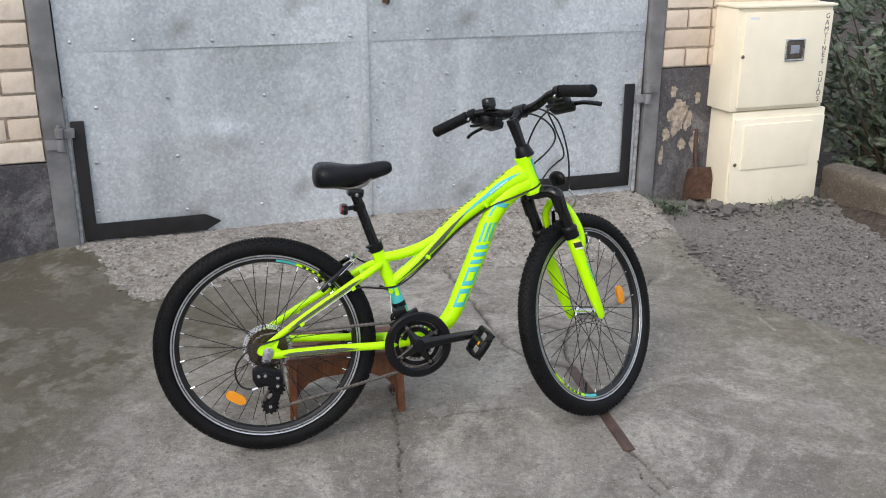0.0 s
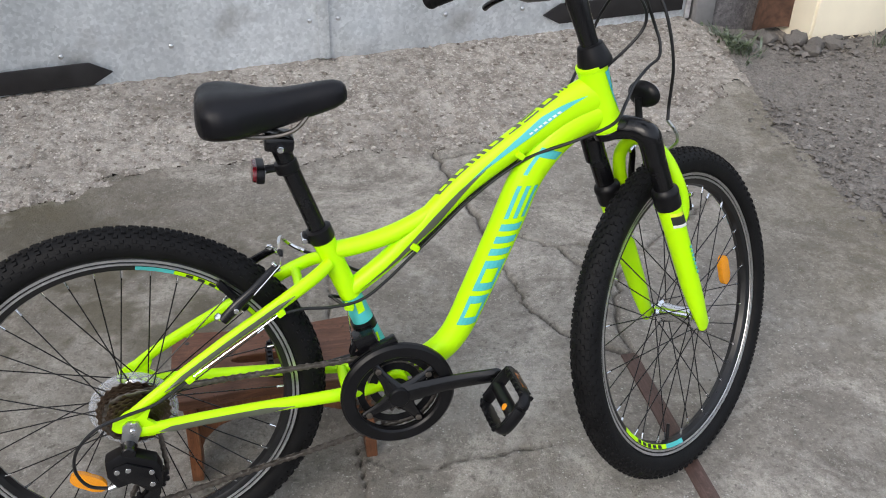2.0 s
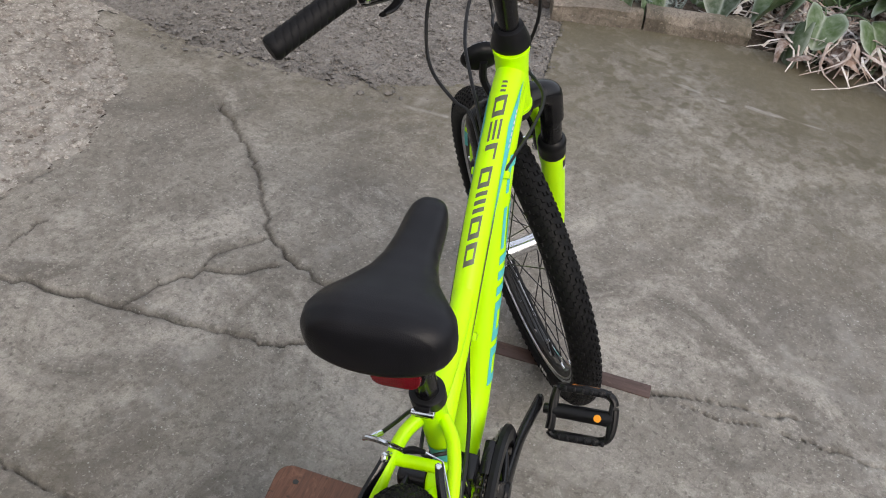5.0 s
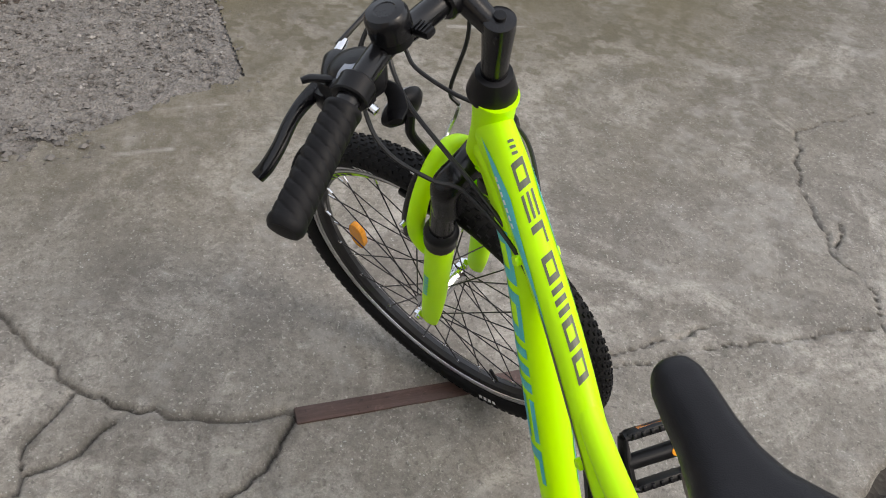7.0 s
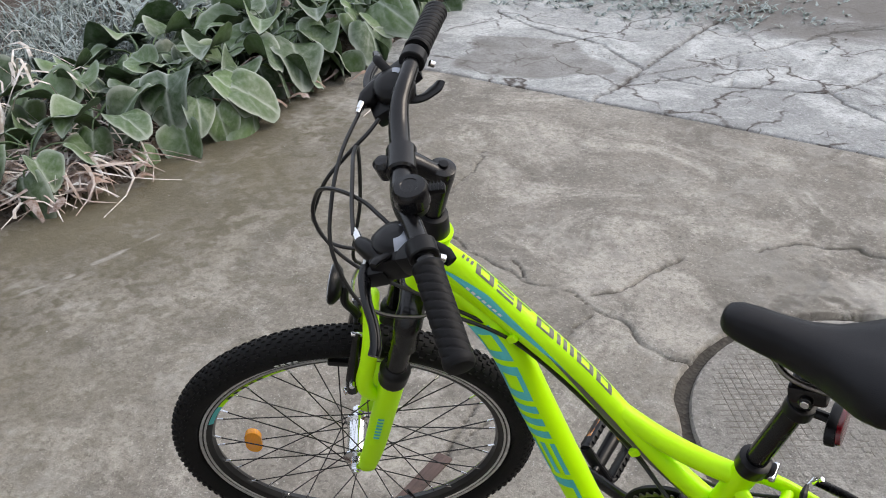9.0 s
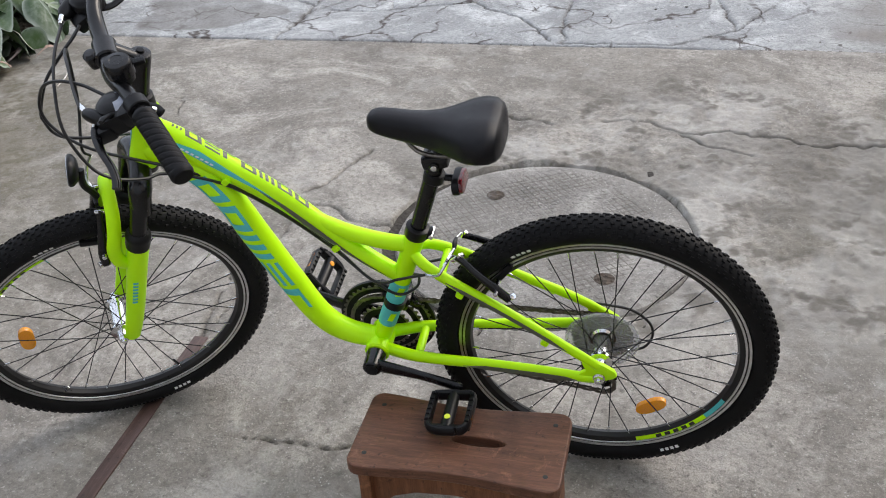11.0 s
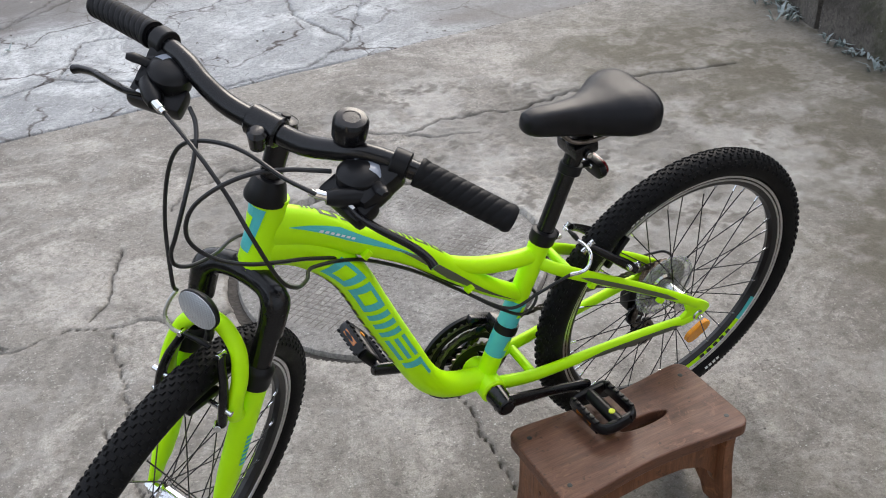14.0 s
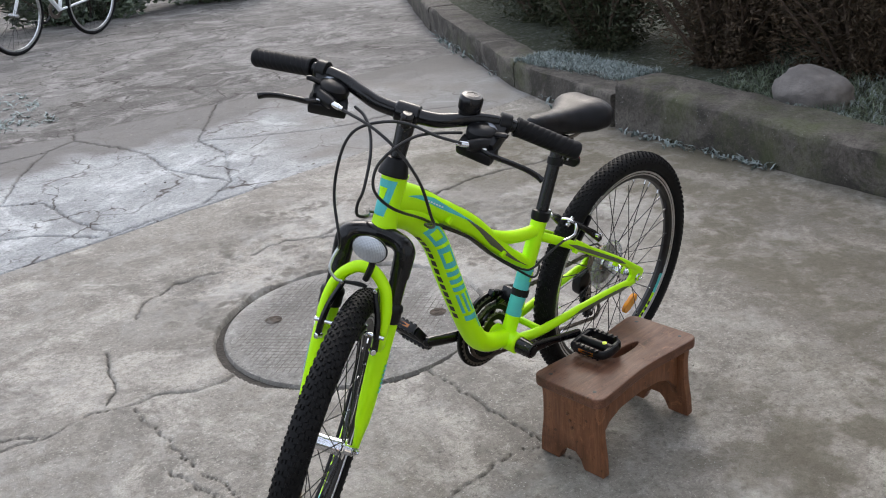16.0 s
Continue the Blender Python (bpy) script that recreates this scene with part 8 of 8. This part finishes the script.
def ribbons(name, centre, count, spread, length, lift, width, mat, label, seed, aim=None):
    """Fallen strap leaves or dry stems as thin curved ribbons, heaped."""
    rng = random.Random(seed)
    g = Geo()
    for k in range(count):
        a = (aim if aim is not None else rng.uniform(0, 2 * math.pi)) + rng.gauss(0, 0.7 if aim is not None else 0.3)
        x, y = centre[0] + rng.gauss(0, spread), centre[1] + rng.gauss(0, spread)
        L = length * rng.uniform(0.5, 1.2)
        z0 = rng.uniform(0.01, lift)
        top = rng.uniform(0.01, lift)
        pts = []
        bend = rng.uniform(-2.4, 2.4) if aim is None else rng.uniform(-0.7, 0.7)
        for i in range(7):
            t = i / 6
            aa = a + bend * t
            pts.append(Vector((x + L * t * math.cos(aa), y + L * t * math.sin(aa), 0.02 + z0 * (1 - t) + top * 4 * t * (1 - t))))
        w = width * rng.uniform(0.6, 1.3)
        vs = []
        for i, p in enumerate(pts):
            t = (pts[min(i + 1, 6)] - pts[max(i - 1, 0)]).normalized()
            sd = t.cross(Vector((0, 0, 1))).normalized()
            roll = rng.uniform(-0.4, 0.4)
            q = (sd * math.cos(roll) + Vector((0, 0, 1)) * math.sin(roll)) * (w * (1 - 0.7 * (i / 6) ** 2))
            vs += [p - q, p + Vector((0, 0, w * 0.35)), p + q]
        g.add(vs, [(3 * i + j, 3 * i + 3 + j, 3 * i + 4 + j, 3 * i + 1 + j) for i in range(6) for j in range(2)])
    return thing(name, g, mat, label, "dry leaves", "", "stuff", smooth=60, fix=False)


ribbons("dry_strap_leaves", (2.60, 2.22), 150, 0.10, 0.24, 0.06, 0.0062, STRAW, "heap of pale dry strap leaves", 1)
ribbons("dry_strap_leaves", (2.66, 2.06), 90, 0.06, 0.30, 0.035, 0.0055, LEAF_DEAD, "reddish-brown fallen stems", 2, aim=math.pi * 1.25)
ribbons("dry_strap_leaves", (2.62, 2.46), 80, 0.09, 0.2, 0.05, 0.0075, STRAW, "heap of pale dry strap leaves", 3)
ribbons("dry_strap_leaves", (3.0, 2.2), 70, 0.16, 0.3, 0.2, 0.006, STRAW, "standing dry stems in the bed", 4)
ribbons("dry_strap_leaves", (2.55, 2.30), 130, 0.10, 0.22, 0.07, 0.0065, STRAW_PINK, "heap of pale frosted strap leaves", 7)
ribbons("fallen_leaves", (2.42, 2.22), 60, 0.09, 0.09, 0.04, 0.016, LEAF_DEAD, "wilted brown leaves at the bed's edge", 5)
ribbons("fallen_leaves", (2.60, 1.2), 24, 0.12, 0.08, 0.03, 0.016, LEAF_DEAD, "wilted dark leaves at the bed's edge", 6)


def tuft_field(name, label, area, count, height, width, mat, z, seed, lean=0.5, category="ground cover"):
    """Short blades and sprigs over a patch of ground."""
    rng = random.Random(seed)
    g = Geo()
    for k in range(count):
        x, y = area(rng)
        zz = z(x, y) if callable(z) else z
        for j in range(3):
            a = rng.uniform(0, 2 * math.pi)
            h = height * rng.uniform(0.4, 1.2)
            o = Vector((math.cos(a), math.sin(a), 0))
            sd = Vector((-o.y, o.x, 0)) * width * rng.uniform(0.6, 1.3)
            p = Vector((x, y, zz)) + o * rng.uniform(0, 0.02)
            mid = p + o * (h * lean * 0.4) + Vector((0, 0, h * 0.6))
            tip = p + o * (h * lean * rng.uniform(0.6, 1.8)) + Vector((0, 0, h * rng.uniform(0.6, 1.0)))
            g.add([p - sd * 0.6, p + sd * 0.6, mid + sd, tip, mid - sd], [(0, 1, 2, 4), (4, 2, 3)])
    return thing(name, g, mat, label, category, "", "stuff", smooth=0, fix=False)


def in_box(x0, x1, y0, y1):
    return lambda r: (r.uniform(x0, x1), r.uniform(y0, y1))


def along(p0, p1, spread):
    def pick(r):
        t = r.random()
        return p0[0] + (p1[0] - p0[0]) * t + r.gauss(0, spread), p0[1] + (p1[1] - p0[1]) * t + r.gauss(0, spread)
    return pick


tuft_field("ground_cover", "frosted grey-green ground cover by the kerb", in_box(2.32, 2.68, 2.75, 3.5), 420, 0.05, 0.006, FROSTY, 0.03, 21)
tuft_field("ground_cover", "frosted grey twigs behind the broad leaves", in_box(2.95, 4.2, 1.3, 3.0), 1500, 0.12, 0.004, FROSTY, 0.06, 22, 0.9)
tuft_field("ground_cover", "frosted low plants far along the bed", in_box(3.2, 4.6, -1.6, 1.3), 900, 0.12, 0.012, FROSTY, 0.05, 23, 0.9)
tuft_field("weeds", "frosted weeds at the foot of the kerb wall", along((-1.82, 0.75), (-1.835, 1.55), 0.02), 90, 0.035, 0.005, FROSTY, 0.0, 24, 1.0, "weeds")
tuft_field("weeds", "frosted weeds along the far kerb", along((-1.85, 0.5), (-2.75, -2.4), 0.04), 340, 0.045, 0.006, FROSTY, 0.0, 25, 1.0, "weeds")
tuft_field("ground_cover", "cushion of frosted pale ground cover", in_box(-2.34, -2.06, -0.45, 0.45), 1900, 0.042, 0.003, FROSTY, 0.14, 26)
tuft_field("grass", "short frosty grass behind the kerb wall", in_box(-4.6, -2.12, 0.75, 3.6), 8000, 0.045, 0.0024, BUSH_LEAF, 0.13, 27, 0.8, "grass")
tuft_field("grass", "pale frosted grass behind the kerb wall", in_box(-3.2, -2.12, 1.3, 3.4), 1500, 0.032, 0.0016, FROSTY, 0.14, 28, 1.0, "grass")
tuft_field("weeds", "small green weeds between ramp and gravel", along((1.20, 4.52), (1.30, 4.36), 0.03), 50, 0.05, 0.005, BUSH_LEAF, 0.03, 29, 0.8, "weeds")
tuft_field("weeds", "grass blades at the foot of the gas cabinet", along((1.75, 4.48), (2.1, 4.55), 0.02), 14, 0.07, 0.002, BUSH_LEAF, 0.02, 30, 0.5, "weeds")
tuft_field("dirt_litter", "frosted litter lying on the old concrete", in_box(0.2, 2.4, -3.2, -2.0), 700, 0.02, 0.006, FROSTY, 0.0, 31, 2.0, "litter")
tuft_field("dirt_litter", "frosted litter in a broken joint", along((1.6, -0.9), (2.9, -0.5), 0.18), 420, 0.02, 0.006, FROSTY, 0.0, 32, 2.0, "litter")


# ---------------------------------------------------------------- shrubs
def shrub(name, base, size, count, leaf, mat, twig_count, label, category, seed, flat=0.0, low=0.0):
    """Limbs from the ground and a crown of many small leaves in clumps, with gaps."""
    rng = random.Random(seed)
    s = new(name)
    s.matrix_world = Matrix.Translation(base)
    tagged(s, label, category)
    limbs = Geo()
    tips = []
    for k in range(twig_count):
        a = rng.uniform(0, 2 * math.pi)
        r = math.sqrt(rng.random())
        tip = Vector((size[0] * r * math.cos(a), size[1] * r * math.sin(a), size[2] * rng.uniform(0.25, 1.0) * (1 - 0.35 * r)))
        root = Vector((tip.x * 0.15, tip.y * 0.15, -0.05))
        mid = (root + tip) * 0.5 + Vector((rng.gauss(0, 0.05), rng.gauss(0, 0.05), 0.03))
        limbs.tube(curve_pts([root, mid, tip], 4), lerp_list([0.012, 0.007, 0.003], 9), 6)
        tips.append(tip)
    tagged(part("branchwork", limbs, TWIG, s, "bare brown twigs"), kind="stuff")
    g = Geo()
    for k in range(count):
        c = rng.choice(tips) * (rng.random() ** (0.55 + low))
        d = Vector((rng.gauss(0, 1), rng.gauss(0, 1), rng.gauss(0, 0.9)))
        p = c + d * (0.07 * min(size)) + Vector((0, 0, -0.12 * size[2] * rng.random()))
        if p.z < 0.0:
            p.z = rng.uniform(0, 0.05)
        o = (Vector((p.x, p.y, p.z * 0.5)).normalized() + Vector((rng.gauss(0, 0.7), rng.gauss(0, 0.7), rng.gauss(0.1, 0.6) - flat))).normalized()
        sd = o.cross(Vector((rng.gauss(0, 1), rng.gauss(0, 1), rng.gauss(0, 1)))).normalized()
        up = o.cross(sd)
        L = leaf[0] * rng.uniform(0.6, 1.4)
        w = leaf[1] * rng.uniform(0.6, 1.3)
        g.add([p - sd * w * 0.2, p + o * L * 0.45 + sd * w + up * w * 0.3, p + o * L, p + o * L * 0.45 - sd * w + up * w * 0.3], [(0, 1, 2, 3)])
    part("crown", g, mat, s, m=None, smooth=0, fix=False)
    return s


shrub("bush", (2.85, 5.35, -0.02), (0.75, 0.8, 1.25), 3400, (0.085, 0.021), BUSH_LEAF, 46, "dark leafy bush beside the gas cabinet", "bush", 41)
shrub("bush", (3.3, 4.35, 0.0), (0.55, 0.75, 0.5), 2200, (0.07, 0.017), BUSH_LEAF, 34, "low dark bush behind the concrete edging", "bush", 42)
shrub("bush", (3.9, 6.3, 0.0), (1.3, 1.2, 1.9), 5200, (0.075, 0.022), BUSH_LEAF, 50, "tall frosted bush at the garden's edge", "bush", 43)
shrub("bush", (4.3, 4.4, 0.0), (1.0, 1.0, 1.1), 3600, (0.06, 0.018), BUSH_LEAF, 36, "frosted garden bush beyond the edging", "bush", 44)
# height and density are assumed, added to block skylight over the west yard
for k, (x, y, sx, sy, sz, mat) in enumerate([(-2.80, 0.45, 0.46, 0.55, 2.3, NEEDLE_BROWN), (-2.80, -0.55, 0.48, 0.6, 2.3, NEEDLE), (-3.00, 1.15, 0.5, 0.6, 2.4, NEEDLE_BROWN), (-3.15, -1.5, 0.55, 0.7, 2.4, NEEDLE), (-3.55, 0.2, 0.6, 0.9, 2.8, NEEDLE), (-3.65, 1.9, 0.65, 0.7, 2.6, NEEDLE_BROWN), (-3.85, -2.6, 0.65, 0.9, 2.6, NEEDLE), (-4.5, 3.0, 0.8, 0.9, 2.6, NEEDLE)]):
    shrub("conifer", (x, y, 0.12), (sx, sy, sz), 40000 if k < 4 else 14000, (0.036, 0.0048) if k < 4 else (0.055, 0.008), mat, 90, "dense dark conifer shrub, brown inside" if mat is NEEDLE_BROWN else "dense dark green conifer shrub", "shrub", 50 + k, 0.25, 0.5)
for k, (x, y, sx) in enumerate([(-2.6, -6.9, 1.0), (-1.1, -6.9, 1.1), (0.5, -6.7, 1.1), (2.1, -6.6, 1.1), (3.7, -6.2, 1.1), (5.2, -5.4, 1.1)]):
    shrub("hedge_bush", (x, y, -0.05), (sx, 0.7, 1.6), 7000, (0.09, 0.02), BUSH_LEAF, 40, "dark hedge bush behind the drive", "hedge", 70 + k, 0.0, 0.4)

# far ring of trees that closes the view
ring = Geo()
rng = random.Random(90)
for k in range(2600):
    a = rng.uniform(0, 2 * math.pi)
    r = rng.uniform(17, 24)
    c = Vector((r * math.cos(a), r * math.sin(a), rng.uniform(0, 4.2) * (0.7 + 0.3 * math.sin(a * 5))))
    for j in range(5):
        p = c + Vector((rng.gauss(0, 0.4), rng.gauss(0, 0.4), rng.gauss(0, 0.35)))
        o = Vector((rng.gauss(0, 1), rng.gauss(0, 1), rng.gauss(0, 1))).normalized()
        sd = o.orthogonal().normalized()
        ring.add([p, p + o * 0.3 + sd * 0.13, p + o * 0.6, p + o * 0.3 - sd * 0.13], [(0, 1, 2, 3)])
thing("far_trees", ring, BUSH_LEAF, "dark winter trees and bushes far round the yard", "trees", "", "stuff", smooth=0, fix=False)


# ---------------------------------------------------------------- stones
def rock_geo(size, seed, rough=0.18, n=3):
    bm = bmesh.new()
    bmesh.ops.create_icosphere(bm, subdivisions=n, radius=1)
    for v in bm.verts:
        e = v.co * 1.4 + Vector((seed * 3.1, seed * 1.7, seed))
        k = 1 + rough * noise.noise(e) + rough * 0.5 * noise.noise(e * 2.7) + rough * 0.2 * noise.noise(e * 7)
        v.co = Vector((v.co.x * size[0], v.co.y * size[1], v.co.z * size[2])) * k
    g = Geo().add([v.co.copy() for v in bm.verts], [[v.index for v in f.verts] for f in bm.faces])
    bm.free()
    return g


thing("boulder", rock_geo((0.14, 0.185, 0.115), 3, 0.16, 4), STONE, "rounded grey fieldstone in the frosty grass", "boulder", m=Matrix.Translation((-2.37, 1.33, 0.17)), smooth=60)
ROCKS = [rock_geo((1.0, 0.8, 0.62), k, 0.45, 2).mesh("rubble_stone", PEBBLE, 40) for k in range(5)]
srng = random.Random(17)
rubble = [(s, 0.20 + 0.05 * math.sin(9 * s)) for s in np.linspace(2.98, 3.62, 12)] + [(s, 0.09 + 0.06 * math.sin(11 * s)) for s in np.linspace(2.78, 3.0, 7)] + [(3.66, 0.13), (3.72, 0.2), (3.80, 0.16), (3.9, 0.22)]
for k, (s, d) in enumerate(rubble):
    r = srng.uniform(0.022, 0.045)
    st = new("rubble_stone", srng.choice(ROCKS))
    st.matrix_world = gate_m(s, d + srng.uniform(-0.015, 0.03), r * 0.35) @ Matrix.Rotation(srng.uniform(0, 6.28), 4, "Z") @ Matrix.Rotation(srng.uniform(-0.5, 0.5), 4, "X") @ Matrix.Scale(r, 4)
    tagged(st, "rough grey rubble stone lying round the gas cabinet", "stone", "rubble stones")


def pebbles(name, label, pick, count, lo, hi, mat, z, seed, on=None):
    """Small loose stones, each a crushed lump."""
    r = random.Random(seed)
    g = Geo()
    base = [(1, 0, 0), (-1, 0, 0), (0, 1, 0), (0, -1, 0), (0, 0, 0.8), (0, 0, -0.6), (0.6, 0.6, 0.35), (-0.6, 0.55, 0.3), (0.55, -0.6, 0.3), (-0.6, -0.6, 0.35)]
    fs = [(0, 6, 4), (6, 2, 4), (2, 7, 4), (7, 1, 4), (1, 9, 4), (9, 3, 4), (3, 8, 4), (8, 0, 4), (6, 0, 5), (2, 6, 5), (7, 2, 5), (1, 7, 5), (9, 1, 5), (3, 9, 5), (8, 3, 5), (0, 8, 5)]
    spots = [pick(r) for k in range(count)]
    if on is not None:
        inside = region(np.array([p[0] for p in spots]), np.array([p[1] for p in spots])) == on
        spots = [p for p, ok in zip(spots, inside) if ok]
    high = z(np.array([p[0] for p in spots]), np.array([p[1] for p in spots])) if callable(z) else [z] * len(spots)
    for (x, y), zz in zip(spots, high):
        sz = lo + (hi - lo) * r.random() ** 3
        m = Matrix.Translation((x, y, float(zz) + sz * 0.25)) @ Matrix.Rotation(r.uniform(0, 6.28), 4, "Z") @ Matrix.Rotation(r.uniform(-0.4, 0.4), 4, "X")
        g.add([m @ Vector((a * sz * r.uniform(0.7, 1.2), b * sz * r.uniform(0.6, 1.1), c * sz * r.uniform(0.5, 0.9))) for a, b, c in base], fs)
    return thing(name, g, mat, label, "pebbles", "", "stuff", smooth=0, fix=False)


def at_gate(s0, s1, d0, d1):
    def pick(r):
        q = gate_m(r.uniform(s0, s1), r.uniform(d0, d1)).translation
        return q.x, q.y
    return pick


pebbles("loose_pebbles", "loose grey stones round the gas cabinet", at_gate(2.75, 3.95, 0.05, 0.36), 420, 0.004, 0.022, PEBBLE, 0.0, 1)
pebbles("loose_pebbles", "scattered stones in the gravel", in_box(1.25, 2.5, 3.0, 4.55), 9000, 0.0022, 0.010, GRAVEL_MIX, -0.006, 2)
pebbles("loose_pebbles", "crumbled stones where the ramp meets the gravel", along((1.20, 4.3), (1.36, 3.26), 0.05), 420, 0.003, 0.014, PEBBLE, 0.0, 3)
pebbles("loose_pebbles", "small stones at the slab corner", along((1.60, 2.98), (2.0, 3.12), 0.05), 120, 0.003, 0.012, PEBBLE, 0.0, 4)
pebbles("loose_grit", "pale grit strewn over the yard slab", in_box(-1.6, 2.2, 0.5, 3.6), 1500, 0.0010, 0.0034, GRIT_MIX, 0.0, 5)
pebbles("ramp_pebbles", "pebbles standing out of the washed ramp", at_gate(-0.6, 2.75, 0.0, 0.72), 11000, 0.003, 0.011, PEBBLE_MIX, lambda x, y: ground_height(x, y, np.full(x.shape, 9.0)) - 0.0035, 6, on=2)
pebbles("loose_grit", "crumbs of concrete on the old pavement", in_box(-1.5, 2.4, -2.2, 0.1), 700, 0.002, 0.008, GRIT_MIX, 0.0, 7)
g = Geo().tube(curve_pts([(2.15, 1.20, 0.006), (2.18, 1.12, 0.012), (2.24, 1.05, 0.006)]), 0.0022, 6)
thing("twig", g, STRAW, "small pale dry stalk lying on the concrete", "twig")


# ---------------------------------------------------------------- white bicycle far down the drive
wb = new("white_bicycle")
a0, a1 = Vector((-0.88, -5.66, 0)), Vector((-0.09, -5.08, 0))
wdir = (a1 - a0).normalized()
wb.matrix_world = Matrix.Translation(a0) @ Matrix.Rotation(math.atan2(wdir.y, wdir.x), 4, "Z") @ Matrix.Rotation(radians(-8), 4, "X")
tagged(wb, "white bicycle parked by the hedge", "bicycle")
WB = (a1 - a0).length
WT = Geo().lathe([(0.325 + 0.016 * math.cos(t), 0.018 * math.sin(t)) for t in [2 * math.pi * k / 10 for k in range(10)]], n=56, closed=True).mesh("tyre", RUBBER)
WR = Geo().lathe([(0.309, 0.011), (0.309, -0.011), (0.292, -0.008), (0.292, 0.008)], n=56, closed=True).mesh("rim", ALU)
for x in (0.0, WB):
    w = part("wheel", WR, None, wb, "silver rimmed wheel", m=Matrix.Translation((x, 0, 0.342)))
    part("tyre", WT, None, w)
    part("hub", Geo().cyl((0, -0.05, 0), (0, 0.05, 0), 0.014), ALU, w)
    for k in range(28):
        f = 2 * math.pi * k / 28
        a, b = Vector((0.02 * math.cos(f + (1.1 if k % 4 < 2 else -1.1)), 0.03 * (1 if k % 2 else -1), 0.02 * math.sin(f + (1.1 if k % 4 < 2 else -1.1)))), Vector((0.293 * math.cos(f), 0, 0.293 * math.sin(f)))
        part("spoke", SPOKE, None, w, m=Matrix.Translation(a) @ (b - a).to_track_quat("Z", "Y").to_matrix().to_4x4() @ Matrix.Diagonal((1.2, 1.2, (b - a).length, 1)))
fg = Geo()
for p, q, r in (((0.43, 0.3), (0.30, 0.82), 0.016), ((0.43, 0.3), (0.80, 0.72), 0.02), ((0.33, 0.62), (0.78, 0.80), 0.017), ((0.0, 0.342), (0.43, 0.3), 0.011), ((0.0, 0.342), (0.32, 0.66), 0.010), ((0.76, 0.90), (0.82, 0.66), 0.02), ((0.82, 0.66), (WB, 0.342), 0.014)):
    fg.tube([(p[0], 0, p[1]), (q[0], 0, q[1])], r, 12)
part("frame", fg, WHITE_PAINT, wb, "white painted frame")
part("saddle", Geo().box((0.26, 0.15, 0.06), Matrix.Translation((0.27, 0, 0.90)), 0.025), SADDLE_VINYL, wb)
part("handlebar", Geo().tube(curve_pts([(0.70, -0.3, 1.02), (0.78, -0.12, 1.0), (0.78, 0.12, 1.0), (0.70, 0.3, 1.02)]), 0.012, 10), BLACK_METAL, wb)
part("crankset", toothed(0.085, 40, -0.05, 0.004, 0.05).moved(Matrix.Translation((0.43, 0, 0.3))), STEEL_DARK, wb, smooth=0)
part("crank_arm", Geo().tube([(0.43, -0.06, 0.3), (0.55, -0.07, 0.2)], 0.01, 8), BLACK_METAL, wb)
part("pedal", Geo().box((0.08, 0.09, 0.025), Matrix.Translation((0.55, -0.12, 0.2)), 0.006), BLACK_PLASTIC, wb)


# ---------------------------------------------------------------- bricks, last
def brick_mesh(w, seed):
    g = Geo().box((w, 0.03, 0.081), None, 0.005)
    g.v = [tuple(Vector(p) + Vector((noise.noise(Vector(p) * 40 + Vector((seed, 0, 0))), noise.noise(Vector(p) * 40 + Vector((0, seed, 0))), noise.noise(Vector(p) * 40 + Vector((0, 0, seed)))) ) * 0.0022) for p in g.v]
    return g.mesh("brick", BRICK, 40)


LONG, SHORT = [brick_mesh(0.25, k) for k in (1, 2, 3)], [brick_mesh(0.118, k) for k in (4, 5, 6)]
wrng = random.Random(33)


def courses(wall, s_mid, z_mid, s0, s1, z0, z1, header_first):
    z, row = z0 + 0.0465, 0
    while z < z1:
        header = (row % 2 == 0) == header_first
        w = 0.118 if header else 0.25
        pitch = w + 0.011
        s = s1 if wall.name == "wall_left" else s0
        step = -1 if wall.name == "wall_left" else 1
        while s0 - 1e-6 <= s <= s1 + 1e-6:
            a, b = (s - w, s) if step < 0 else (s, s + w)
            c = (a + b) / 2
            scale = 1.0
            if a < s0 - 0.02 or b > s1 + 0.13:
                break
            part("brick", wrng.choice(SHORT if header else LONG), None, wall, m=Matrix.Translation((c - s_mid, -0.131 + wrng.uniform(-0.0015, 0.0015), z - z_mid + wrng.uniform(-0.001, 0.001))) @ Matrix.Rotation(wrng.uniform(-0.004, 0.004), 4, "Y"))
            s += step * pitch
        z += 0.0928
        row += 1


courses(wall_l, -1.3485, 1.57, -0.9, -0.103, 0.444, 1.4, False)
courses(wall_r, 3.1675, 1.695, 2.722, 3.5, 0.694, 1.4, True)
